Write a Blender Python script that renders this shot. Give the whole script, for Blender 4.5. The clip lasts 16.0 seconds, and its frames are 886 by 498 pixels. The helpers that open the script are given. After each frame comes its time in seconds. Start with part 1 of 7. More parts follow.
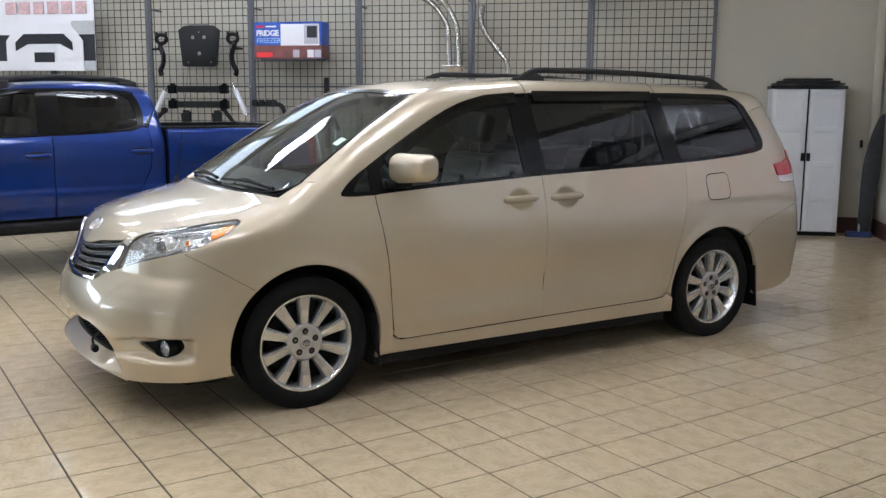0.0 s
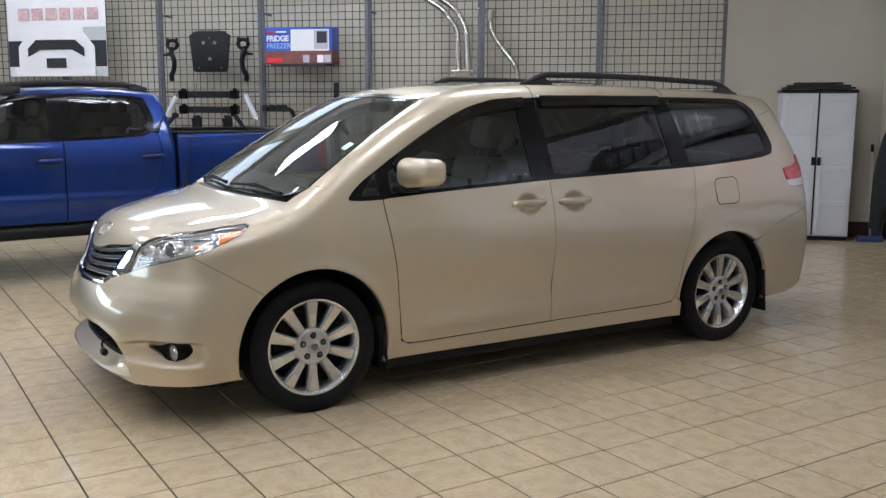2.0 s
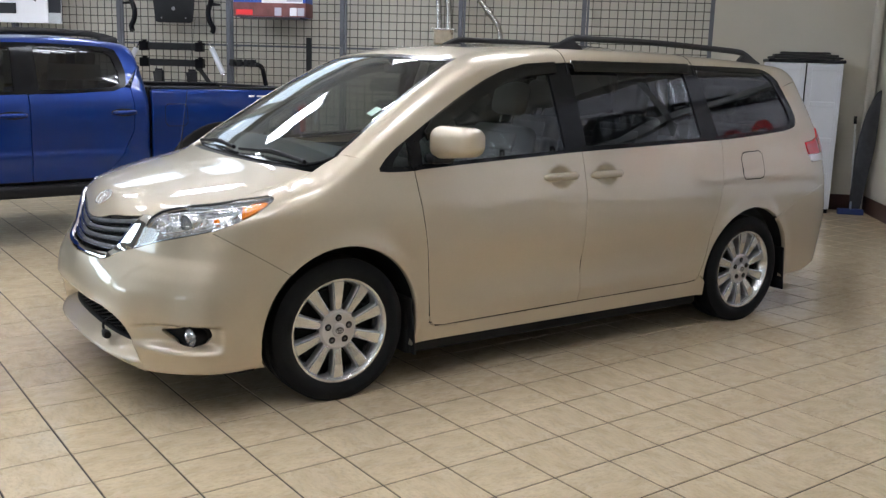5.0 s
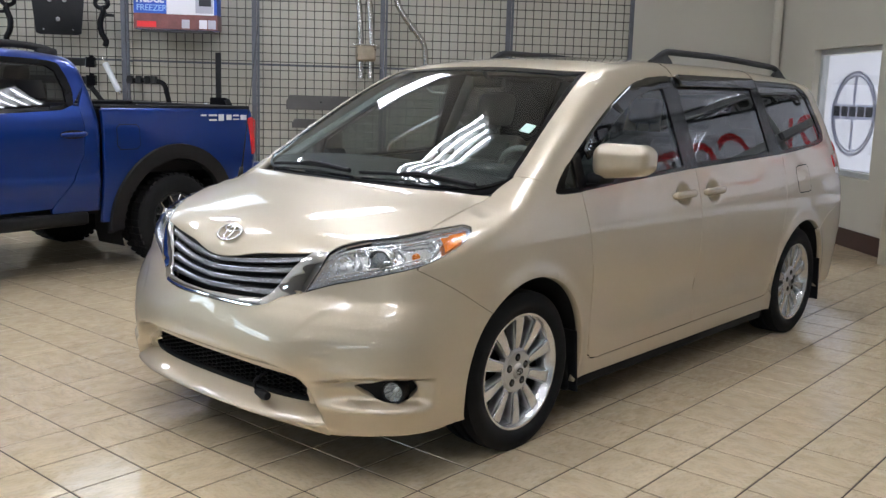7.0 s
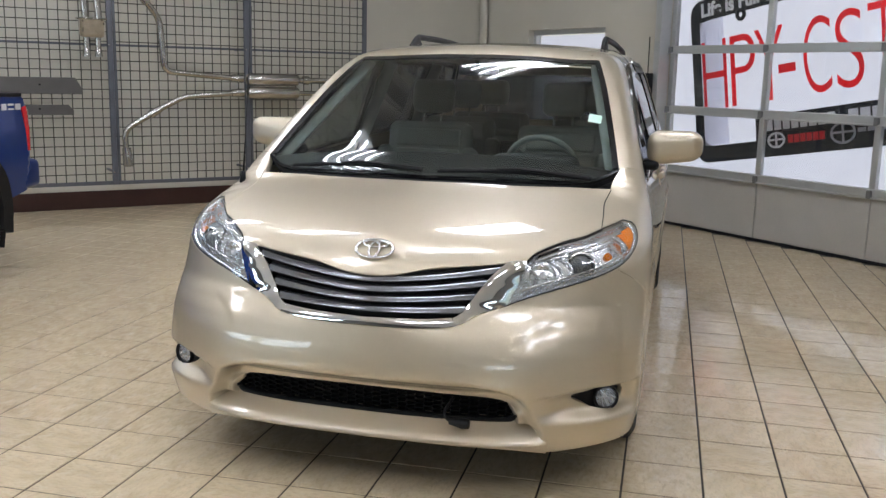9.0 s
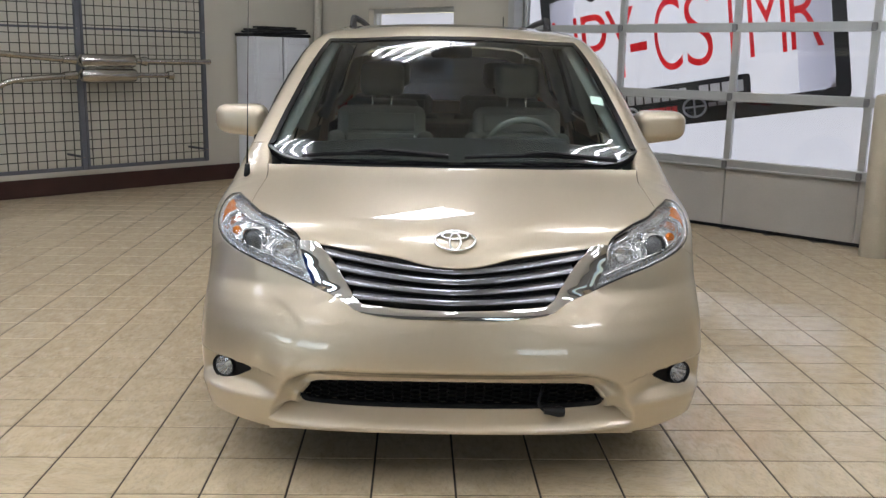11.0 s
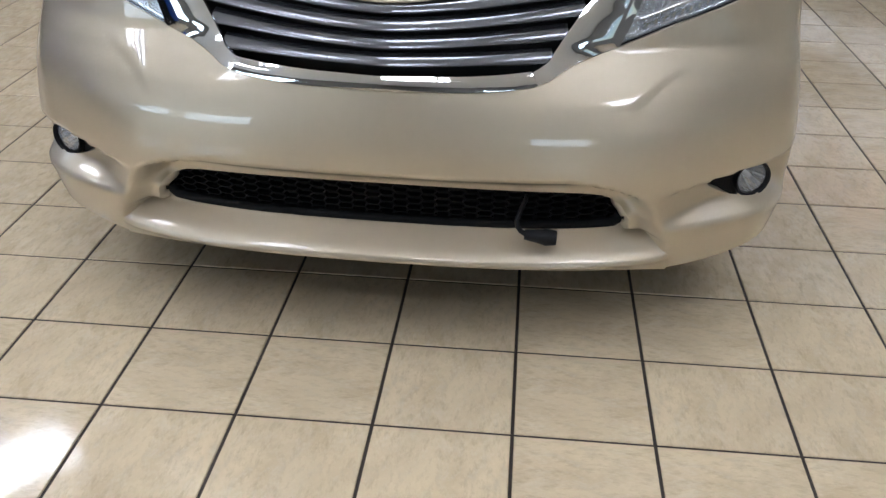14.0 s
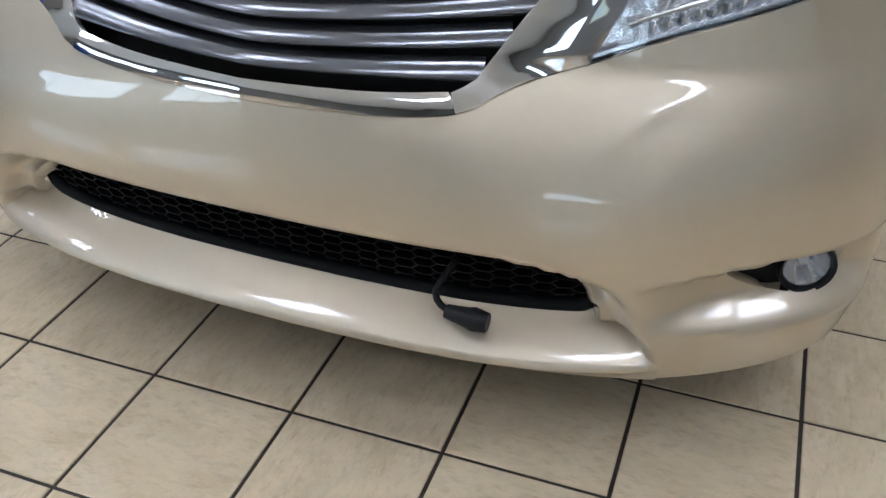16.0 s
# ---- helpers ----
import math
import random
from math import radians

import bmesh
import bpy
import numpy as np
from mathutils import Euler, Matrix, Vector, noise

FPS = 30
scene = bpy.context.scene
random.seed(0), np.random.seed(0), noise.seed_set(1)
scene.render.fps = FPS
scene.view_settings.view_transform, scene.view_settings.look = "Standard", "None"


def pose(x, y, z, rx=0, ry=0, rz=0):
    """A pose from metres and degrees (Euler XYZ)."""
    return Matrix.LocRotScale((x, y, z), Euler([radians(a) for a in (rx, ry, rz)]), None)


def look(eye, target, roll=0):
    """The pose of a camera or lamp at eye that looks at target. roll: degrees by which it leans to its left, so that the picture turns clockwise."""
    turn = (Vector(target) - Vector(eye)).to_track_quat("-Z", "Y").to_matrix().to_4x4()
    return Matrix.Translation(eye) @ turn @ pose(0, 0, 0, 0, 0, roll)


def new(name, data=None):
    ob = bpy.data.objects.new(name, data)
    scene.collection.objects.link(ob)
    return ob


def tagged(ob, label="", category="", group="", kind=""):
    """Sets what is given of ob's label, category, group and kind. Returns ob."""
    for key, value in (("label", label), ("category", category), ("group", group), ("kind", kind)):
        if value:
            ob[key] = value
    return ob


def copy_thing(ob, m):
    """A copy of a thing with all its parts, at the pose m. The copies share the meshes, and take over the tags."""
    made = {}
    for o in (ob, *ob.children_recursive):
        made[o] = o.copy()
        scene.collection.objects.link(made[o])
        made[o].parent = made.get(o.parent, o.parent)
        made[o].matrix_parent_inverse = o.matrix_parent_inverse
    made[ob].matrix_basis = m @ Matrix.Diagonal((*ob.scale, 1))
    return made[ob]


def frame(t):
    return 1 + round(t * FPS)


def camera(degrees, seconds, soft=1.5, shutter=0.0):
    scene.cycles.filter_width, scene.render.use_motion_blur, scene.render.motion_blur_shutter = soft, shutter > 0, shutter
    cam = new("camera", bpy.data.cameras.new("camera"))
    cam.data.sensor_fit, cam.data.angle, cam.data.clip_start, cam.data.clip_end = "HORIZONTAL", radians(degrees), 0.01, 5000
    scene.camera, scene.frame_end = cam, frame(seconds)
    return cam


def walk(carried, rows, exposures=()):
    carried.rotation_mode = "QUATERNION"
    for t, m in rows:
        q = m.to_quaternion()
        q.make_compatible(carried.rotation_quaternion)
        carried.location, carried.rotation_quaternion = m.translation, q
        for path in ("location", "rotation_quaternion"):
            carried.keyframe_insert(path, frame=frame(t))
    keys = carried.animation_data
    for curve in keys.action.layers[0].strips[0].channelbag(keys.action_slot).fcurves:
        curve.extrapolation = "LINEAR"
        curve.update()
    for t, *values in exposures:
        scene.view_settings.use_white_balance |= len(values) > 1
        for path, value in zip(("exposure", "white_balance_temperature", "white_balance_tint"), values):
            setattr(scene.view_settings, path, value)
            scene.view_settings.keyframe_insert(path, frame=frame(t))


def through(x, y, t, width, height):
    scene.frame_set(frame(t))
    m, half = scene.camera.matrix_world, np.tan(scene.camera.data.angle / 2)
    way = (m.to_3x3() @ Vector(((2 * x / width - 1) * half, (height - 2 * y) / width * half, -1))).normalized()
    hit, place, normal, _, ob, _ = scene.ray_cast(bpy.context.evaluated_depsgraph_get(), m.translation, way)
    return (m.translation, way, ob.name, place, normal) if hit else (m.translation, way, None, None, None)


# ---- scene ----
cam = camera(51.0, 16.0, soft=1.4)
PATH = [
    (0, (-1.906, -5.392, 1.607), (-0.865, -3.712, 1.298), 0.3),
    (0.5, (-1.9, -5.4, 1.6), (-0.866, -3.715, 1.301), 0.2),
    (1, (-1.898, -5.403, 1.6), (-0.87, -3.713, 1.305), 0.2),
    (1.5, (-1.901, -5.401, 1.602), (-0.877, -3.708, 1.309), 0.2),
    (2, (-1.896, -5.407, 1.606), (-0.874, -3.714, 1.307), 0.2),
    (2.5, (-1.893, -5.399, 1.604), (-0.872, -3.706, 1.302), 0.4),
    (3, (-1.898, -5.403, 1.6), (-0.884, -3.704, 1.308), 0.4),
    (3.5, (-2.02, -5.317, 1.629), (-0.954, -3.652, 1.323), 0.8),
    (5.8, (-2.194, -4.363, 1.629), (-1.002, -2.807, 1.229), 2.0),
    (6, (-2.387, -4.22, 1.568), (-1.145, -2.694, 1.209), 1.6),
    (6.5, (-2.73, -3.792, 1.497), (-1.403, -2.333, 1.168), 0.0),
    (7, (-3.181, -3.302, 1.546), (-1.706, -1.992, 1.216), 1.7),
    (7.5, (-3.526, -2.783, 1.538), (-1.904, -1.663, 1.201), 1.9),
    (8, (-3.769, -2.219, 1.573), (-2.025, -1.297, 1.24), 1.8),
    (8.5, (-4.072, -1.664, 1.593), (-2.236, -0.968, 1.213), 2.3),
    (9, (-4.117, -1.107, 1.579), (-2.213, -0.618, 1.213), 1.3),
    (9.2, (-4.143, -0.901, 1.579), (-2.216, -0.501, 1.223), 2.1),
    (11.3, (-4.165, 0.095, 1.585), (-2.209, 0.066, 1.179), 0.9),
    (11.5, (-4.159, 0.082, 1.580), (-2.203, 0.060, 1.166), 0.9),
    (12, (-4.121, 0.058, 1.547), (-2.171, 0.045, 1.103), 0.8),
    (12.5, (-3.984, 0.019, 1.517), (-2.054, 0.060, 0.992), 0.3),
    (13, (-3.688, -0.146, 1.495), (-1.803, 0.038, 0.855), -0.1),
    (13.5, (-3.309, -0.227, 1.420), (-1.494, -0.036, 0.600), 1.6),
    (14, (-2.882, -0.348, 1.371), (-1.152, -0.164, 0.384), 1.0),
    (14.5, (-2.526, -0.576, 1.346), (-0.874, -0.276, 0.260), 0.7),
    (15, (-2.256, -0.647, 1.304), (-0.665, -0.282, 0.149), 1.6),
    (15.5, (-2.128, -0.661, 1.295), (-0.586, -0.231, 0.097), 1.7),
    (16, (-2.097, -0.765, 1.302), (-0.564, -0.179, 0.159), 0.1),
]
walk(cam, [(t, look(eye, target, roll)) for t, eye, target, roll in PATH], [(0.0, 0.05, 6350, 10), (1.5, 0.03, 6350, 10), (2.5, 0.01, 6350, 10), (3.5, 0.08, 6350, 10), (6.0, 0.07, 6350, 10), (6.5, 0.04, 6350, 10), (8.0, 0.05, 6300, 10), (9.0, 0.0, 6400, 10), (11.5, -0.07, 6600, 10), (12.5, -0.06, 6350, 10), (13.0, -0.02, 6250, 10), (13.7, -0.10, 6100, 10), (14.5, -0.08, 6050, 10), (15.4, -0.08, 5920, 10), (16.0, -0.05, 5850, 10)])

# ---------------------------------------------------------------- light
ROOM = pose(9.156, 1.95, 0, 0, 0, 136.15)      # x along the mesh wall, y out of it into the room, from the far corner

world = bpy.data.worlds.new("sky")
scene.world = world
world.use_nodes = True
sky = world.node_tree.nodes.new("ShaderNodeTexSky")
sky.sky_type, sky.sun_disc = "NISHITA", False
sky.sun_elevation, sky.sun_rotation = radians(22), radians(134)
world.node_tree.links.new(sky.outputs[0], world.node_tree.nodes["Background"].inputs[0])
world.node_tree.nodes["Background"].inputs[1].default_value = 0.15

sun = new("sun", bpy.data.lights.new("sun", "SUN"))
sun.data.energy, sun.data.angle, sun.data.color = 5.0, radians(0.5), (1.0, 0.95, 0.88)
sun.matrix_world = look((12, -10, 4.3), (4, -3, 0))

# daylight in the two showroom windows that the van faces
for v in (6.0, 10.0):
    glow = new("window_daylight", bpy.data.lights.new("window_daylight", "AREA"))
    glow.data.shape, glow.data.size, glow.data.size_y = "RECTANGLE", 3.0, 1.35
    glow.data.energy, glow.data.color = 88.0, (0.76, 0.88, 1.0)
    glow.matrix_world = ROOM @ pose(17.5 + 0.20, v, 2.275, 90, 0, 90)

# daylight in the showroom window ahead of the van's left corner
glow = new("window_daylight", bpy.data.lights.new("window_daylight", "AREA"))
glow.data.shape, glow.data.size, glow.data.size_y = "RECTANGLE", 3.2, 1.15
glow.data.energy, glow.data.color = 58.0, (0.76, 0.88, 1.0)
glow.matrix_world = ROOM @ pose(11.3, 19.2, 1.9, 90, 0, 180)

# daylight in the high windows over the mesh
for u in (8.5, 11.1):
    glow = new("window_daylight", bpy.data.lights.new("window_daylight", "AREA"))
    glow.data.shape, glow.data.size, glow.data.size_y = "RECTANGLE", 2.1, 0.9
    glow.data.energy, glow.data.color = 11.0, (0.80, 0.90, 1.0)
    glow.matrix_world = ROOM @ pose(u, 0.34, 3.8, 90, 0, 0)



# ---------------------------------------------------------------- materials
def material(name, colour, rough=0.5, metal=0.0, coat=0.0, spec=None, var=0.0, scale=8.0, bump=0.0, bump_scale=60.0, rough_var=0.0,
             trans=0.0, ior=1.45, emit=None, strength=0.0, random_var=0.0):
    """A node material: a base colour that varies at two scales, a fine relief, and the gloss of what it is."""
    m = bpy.data.materials.new(name)
    m.use_nodes = True
    t = m.node_tree
    b = t.nodes["Principled BSDF"]
    b.inputs["Base Color"].default_value = (*colour, 1)
    b.inputs["Roughness"].default_value = rough
    b.inputs["Metallic"].default_value = metal
    b.inputs["Coat Weight"].default_value = coat
    b.inputs["Coat Roughness"].default_value = 0.012
    b.inputs["Transmission Weight"].default_value = trans
    b.inputs["IOR"].default_value = ior
    if spec is not None:
        b.inputs["Specular IOR Level"].default_value = spec
    if emit:
        b.inputs["Emission Color"].default_value = (*emit, 1)
        b.inputs["Emission Strength"].default_value = strength
    if var or bump or rough_var or random_var:
        co = t.nodes.new("ShaderNodeTexCoord")
        big, fine = t.nodes.new("ShaderNodeTexNoise"), t.nodes.new("ShaderNodeTexNoise")
        for n, s in ((big, scale), (fine, bump_scale)):
            n.inputs["Scale"].default_value = s
            n.inputs["Detail"].default_value = 6
            t.links.new(co.outputs["Object"], n.inputs["Vector"])
    if var or random_var:
        add = t.nodes.new("ShaderNodeMath")
        add.operation = "MULTIPLY_ADD"
        t.links.new(big.outputs["Fac"], add.inputs[0])
        add.inputs[1].default_value = 0.7
        half = t.nodes.new("ShaderNodeMath")
        half.operation = "MULTIPLY"
        t.links.new(fine.outputs["Fac"], half.inputs[0])
        half.inputs[1].default_value = 0.3
        t.links.new(half.outputs[0], add.inputs[2])
        mix = t.nodes.new("ShaderNodeMix")
        mix.data_type = "RGBA"
        lo, hi = [max(c * (1 - var), 0) for c in colour], [min(c * (1 + var), 1) for c in colour]
        mix.inputs["A"].default_value, mix.inputs["B"].default_value = (*lo, 1), (*hi, 1)
        ramp = t.nodes.new("ShaderNodeMapRange")
        ramp.inputs["From Min"].default_value, ramp.inputs["From Max"].default_value = 0.3, 0.7
        t.links.new(add.outputs[0], ramp.inputs["Value"])
        t.links.new(ramp.outputs[0], mix.inputs["Factor"])
        last = mix.outputs["Result"]
        if random_var:
            info = t.nodes.new("ShaderNodeObjectInfo")
            geo = t.nodes.new("ShaderNodeNewGeometry")
            both = t.nodes.new("ShaderNodeMath")
            both.operation = "ADD"
            t.links.new(info.outputs["Random"], both.inputs[0])
            t.links.new(geo.outputs["Random Per Island"], both.inputs[1])
            mr = t.nodes.new("ShaderNodeMapRange")
            mr.inputs["From Max"].default_value = 2.0
            mr.inputs["To Min"].default_value, mr.inputs["To Max"].default_value = 1 - random_var, 1 + random_var
            t.links.new(both.outputs[0], mr.inputs["Value"])
            hsv = t.nodes.new("ShaderNodeHueSaturation")
            t.links.new(mr.outputs[0], hsv.inputs["Value"])
            t.links.new(last, hsv.inputs["Color"])
            last = hsv.outputs[0]
        t.links.new(last, b.inputs["Base Color"])
    if rough_var:
        mr = t.nodes.new("ShaderNodeMapRange")
        mr.inputs["To Min"].default_value, mr.inputs["To Max"].default_value = max(rough - rough_var, 0), rough + rough_var
        t.links.new(big.outputs["Fac"], mr.inputs["Value"])
        t.links.new(mr.outputs[0], b.inputs["Roughness"])
    if bump:
        bp = t.nodes.new("ShaderNodeBump")
        bp.inputs["Strength"].default_value, bp.inputs["Distance"].default_value = bump, 0.004
        t.links.new(fine.outputs["Fac"], bp.inputs["Height"])
        t.links.new(bp.outputs[0], b.inputs["Normal"])
    return m


def flecked(m, colour, scale, edge, amount):
    """Lays small drawn-out flecks of a second colour over a material."""
    t = m.node_tree
    b = t.nodes["Principled BSDF"]
    was = b.inputs["Base Color"].links[0].from_socket
    co, mp, n, wide, mr, mul, mix = (t.nodes.new("ShaderNode" + k) for k in ("TexCoord", "Mapping", "TexNoise", "TexNoise", "MapRange", "Math", "Mix"))
    mp.inputs["Scale"].default_value = scale
    n.inputs["Scale"].default_value, n.inputs["Detail"].default_value, n.inputs["Roughness"].default_value = 1.0, 5.0, 0.65
    wide.inputs["Scale"].default_value = 7.0
    t.links.new(co.outputs["Object"], mp.inputs["Vector"])
    t.links.new(mp.outputs[0], n.inputs["Vector"])
    t.links.new(co.outputs["Object"], wide.inputs["Vector"])
    mr.inputs["From Min"].default_value, mr.inputs["From Max"].default_value = edge - 0.10, edge + 0.08
    mr.inputs["To Max"].default_value = amount
    t.links.new(n.outputs["Fac"], mr.inputs["Value"])
    mul.operation = "MULTIPLY"
    t.links.new(mr.outputs[0], mul.inputs[0])
    t.links.new(wide.outputs["Fac"], mul.inputs[1])
    mix.data_type = "RGBA"
    mix.inputs["B"].default_value = (*colour, 1)
    t.links.new(mul.outputs[0], mix.inputs["Factor"])
    t.links.new(was, mix.inputs["A"])
    t.links.new(mix.outputs["Result"], b.inputs["Base Color"])


def clear_glass(name, tint, rough=0.0, gloss=0.06):
    """Thin glass: the tint lets light through straight, and the surface mirrors at a slant."""
    m = bpy.data.materials.new(name)
    m.use_nodes = True
    t = m.node_tree
    t.nodes.remove(t.nodes["Principled BSDF"])
    see, shine, mix, slant = (t.nodes.new("ShaderNode" + k) for k in ("BsdfTransparent", "BsdfGlossy", "MixShader", "LayerWeight"))
    see.inputs[0].default_value = (*tint, 1)
    shine.inputs["Roughness"].default_value = rough
    power, part_ = t.nodes.new("ShaderNodeMath"), t.nodes.new("ShaderNodeMath")
    power.operation, part_.operation = "POWER", "MULTIPLY_ADD"
    slant.inputs["Blend"].default_value = 0.5
    power.inputs[1].default_value = 4.0
    part_.inputs[1].default_value, part_.inputs[2].default_value = 0.90, gloss
    t.links.new(slant.outputs["Facing"], power.inputs[0])
    t.links.new(power.outputs[0], part_.inputs[0])
    t.links.new(part_.outputs[0], mix.inputs[0])
    t.links.new(see.outputs[0], mix.inputs[1])
    t.links.new(shine.outputs[0], mix.inputs[2])
    t.links.new(mix.outputs[0], t.nodes["Material Output"].inputs[0])
    return m


PAINT = material("champagne_paint", (0.545, 0.473, 0.360), 0.42, 0.66, 1.0, var=0.035, scale=900, rough_var=0.03)
BLUE = material("blue_paint", (0.001, 0.029, 0.20), 0.30, 0.55, 0.6, var=0.05, scale=700)
for paint in (PAINT, BLUE):
    paint.node_tree.nodes["Principled BSDF"].inputs["Coat IOR"].default_value = 1.58
CHROME = material("chrome", (0.86, 0.86, 0.87), 0.06, 1.0, rough_var=0.03, scale=20)
SLAT = material("grille_slat", (0.175, 0.178, 0.19), 0.20, 0.9, var=0.06, scale=30)
ALLOY = material("alloy", (0.68, 0.68, 0.68), 0.26, 0.92, var=0.02, scale=6)
ALLOY_GREY = material("alloy_painted", (0.50, 0.50, 0.51), 0.30, 0.8, var=0.05, scale=12)
ALLOY_DARK = material("alloy_recess", (0.22, 0.22, 0.22), 0.4, 0.6, var=0.1, scale=25)
WHEEL_BLACK = material("wheel_black", (0.022, 0.022, 0.024), 0.35, 0.3, var=0.1, scale=25)
RUBBER = material("rubber", (0.009, 0.009, 0.0095), 0.75, spec=0.25, var=0.2, scale=12, bump=0.25, bump_scale=180)
BLACK = material("black_plastic", (0.010, 0.010, 0.011), 0.5, spec=0.25, var=0.15, scale=15, bump=0.15, bump_scale=500)
GLOSS_BLACK = material("gloss_black", (0.006, 0.006, 0.007), 0.14, spec=0.24, var=0.1, scale=10)
TEXTURE_BLACK = material("textured_black", (0.016, 0.016, 0.017), 0.65, var=0.2, scale=20, bump=0.4, bump_scale=400)
# near black, for dark underparts and for painted shade in gaps and recesses
VOID = material("underbody", (0.005, 0.005, 0.005), 0.8, var=0.3, scale=6)
STEEL = material("stainless_steel", (0.50, 0.48, 0.45), 0.22, 1.0, var=0.22, scale=7, rough_var=0.12)
CAST_STEEL = material("heat_tinted_steel", (0.36, 0.30, 0.22), 0.30, 1.0, var=0.2, scale=14, rough_var=0.1)
POST_STEEL = material("painted_post", (0.10, 0.105, 0.12), 0.45, 0.3, var=0.12, scale=6, bump=0.1)
WIRE = material("mesh_wire", (0.062, 0.059, 0.054), 0.5, 0.5, var=0.15, scale=5)
WALL = material("wall_paint", (0.50, 0.472, 0.400), 0.75, var=0.035, scale=1.3, bump=0.12, bump_scale=160)
WALL_DARK = material("dark_skirting", (0.045, 0.018, 0.014), 0.35, var=0.2, scale=5)
# grey for the unseen walls, picked dark so the van's sides reflect less
UNSEEN_WALL = material("unseen_wall_grey", (0.24, 0.235, 0.225), 0.7, var=0.05, scale=1.3, bump=0.12, bump_scale=160)
CEIL = material("ceiling_paint", (0.78, 0.78, 0.76), 0.8, var=0.04, scale=2, bump=0.1)
TILE = material("vinyl_tile", (0.640, 0.516, 0.344), 0.085, var=0.07, scale=2.2, bump=0.015, bump_scale=30, rough_var=0.04, random_var=0.035)
flecked(TILE, (0.34, 0.265, 0.17), (20, 52, 36), 0.585, 0.85)
flecked(TILE, (0.46, 0.355, 0.22), (8, 13, 10), 0.50, 0.80)
flecked(TILE, (0.72, 0.64, 0.50), (14, 26, 18), 0.58, 0.55)
GROUT = material("grout", (0.028, 0.018, 0.011), 0.7, var=0.3, scale=9)
WHITE = material("white_plastic", (0.66, 0.68, 0.72), 0.4, var=0.04, scale=4, bump=0.05)
def printed(name, colour, through=0.85):
    """Printed vinyl that lets daylight shine through it."""
    m = material(name, colour, 0.5, var=0.015, scale=2)
    t = m.node_tree
    tr, mix = t.nodes.new("ShaderNodeBsdfTranslucent"), t.nodes.new("ShaderNodeMixShader")
    tr.inputs[0].default_value = (*colour, 1)
    mix.inputs[0].default_value = through
    t.links.new(t.nodes["Principled BSDF"].outputs[0], mix.inputs[1])
    t.links.new(tr.outputs[0], mix.inputs[2])
    t.links.new(mix.outputs[0], t.nodes["Material Output"].inputs[0])
    return m


SHEET_WHITE = printed("vinyl_white", (0.66, 0.68, 0.75))
SHEET_GREY = printed("vinyl_grey", (0.57, 0.58, 0.655))
SHEET_RED = printed("vinyl_red", (0.98, 0.055, 0.075), 0.6)
BANNER_WHITE = material("banner_white", (0.80, 0.80, 0.83), 0.5, var=0.015, scale=2)
BANNER_RED = material("banner_red", (0.70, 0.025, 0.03), 0.5, var=0.05, scale=3)
BANNER_BLACK = material("banner_black", (0.012, 0.013, 0.018), 0.5, var=0.1, scale=3)
BANNER_GREY = material("banner_grey", (0.45, 0.45, 0.52), 0.5, var=0.05, scale=3)
ALUMINIUM = material("aluminium", (0.50, 0.51, 0.50), 0.38, 0.55, var=0.08, scale=5)
DOOR_PANEL = material("door_panel", (0.42, 0.40, 0.36), 0.5, var=0.06, scale=3, bump=0.05)
SEAT = material("grey_leather", (0.16, 0.16, 0.15), 0.5, var=0.08, scale=10, bump=0.25, bump_scale=120)
DASH = material("dash_plastic", (0.03, 0.033, 0.034), 0.6, var=0.1, scale=10, bump=0.2, bump_scale=300)
TRIM_GREY = material("grey_trim", (0.22, 0.23, 0.22), 0.55, var=0.06, scale=8, bump=0.1)
RED_LENS = material("red_lens", (0.55, 0.012, 0.018), 0.1, coat=1.0, var=0.2, scale=40)
WHITE_LENS = material("clear_lens", (0.75, 0.75, 0.76), 0.12, coat=1.0, var=0.1, scale=60)
AMBER = material("amber_lens", (0.85, 0.22, 0.015), 0.15, coat=1.0, var=0.15, scale=60)
REFLECTOR = material("lamp_reflector", (0.92, 0.93, 0.95), 0.14, 0.80, var=0.10, scale=25, bump=0.7, bump_scale=38)
MESH_BLACK = material("mesh_plastic", (0.004, 0.004, 0.0045), 0.6, spec=0.2, var=0.15, scale=15)
FOG_REFLECTOR = material("fog_reflector", (0.82, 0.83, 0.86), 0.12, 0.75, var=0.1, scale=60)
SATIN_CHROME = material("satin_chrome", (0.72, 0.73, 0.75), 0.22, 0.9, var=0.06, scale=30)
TUBE = material("lamp_tube", (1, 1, 1), 0.5, emit=(0.96, 1.0, 1.12), strength=28.5)
TUBE_HOUSING = material("lamp_housing", (0.75, 0.75, 0.73), 0.4, var=0.03)
GLASS = clear_glass("windscreen_glass", (0.70, 0.78, 0.75))
SIDE_GLASS = clear_glass("side_glass", (0.40, 0.45, 0.45))
TINTED = clear_glass("privacy_glass", (0.06, 0.066, 0.075))
SMOKED = clear_glass("smoked_visor", (0.06, 0.06, 0.065))
LENS = clear_glass("lamp_lens", (0.95, 0.96, 0.97))
PANE = clear_glass("window_pane", (0.96, 0.97, 0.97))


# ---------------------------------------------------------------- building blocks
def mesh_object(name, bm, mat, parent=None, label="", smooth=False, angle=None):
    me = bpy.data.meshes.new(name)
    bm.to_mesh(me)
    bm.free()
    me.materials.append(mat)
    if smooth:
        me.shade_smooth()
    if angle:
        me.set_sharp_from_angle(angle=radians(angle))
    ob = new(name, me)
    if parent:
        ob.parent = parent
    if label:
        tagged(ob, label)
    return ob


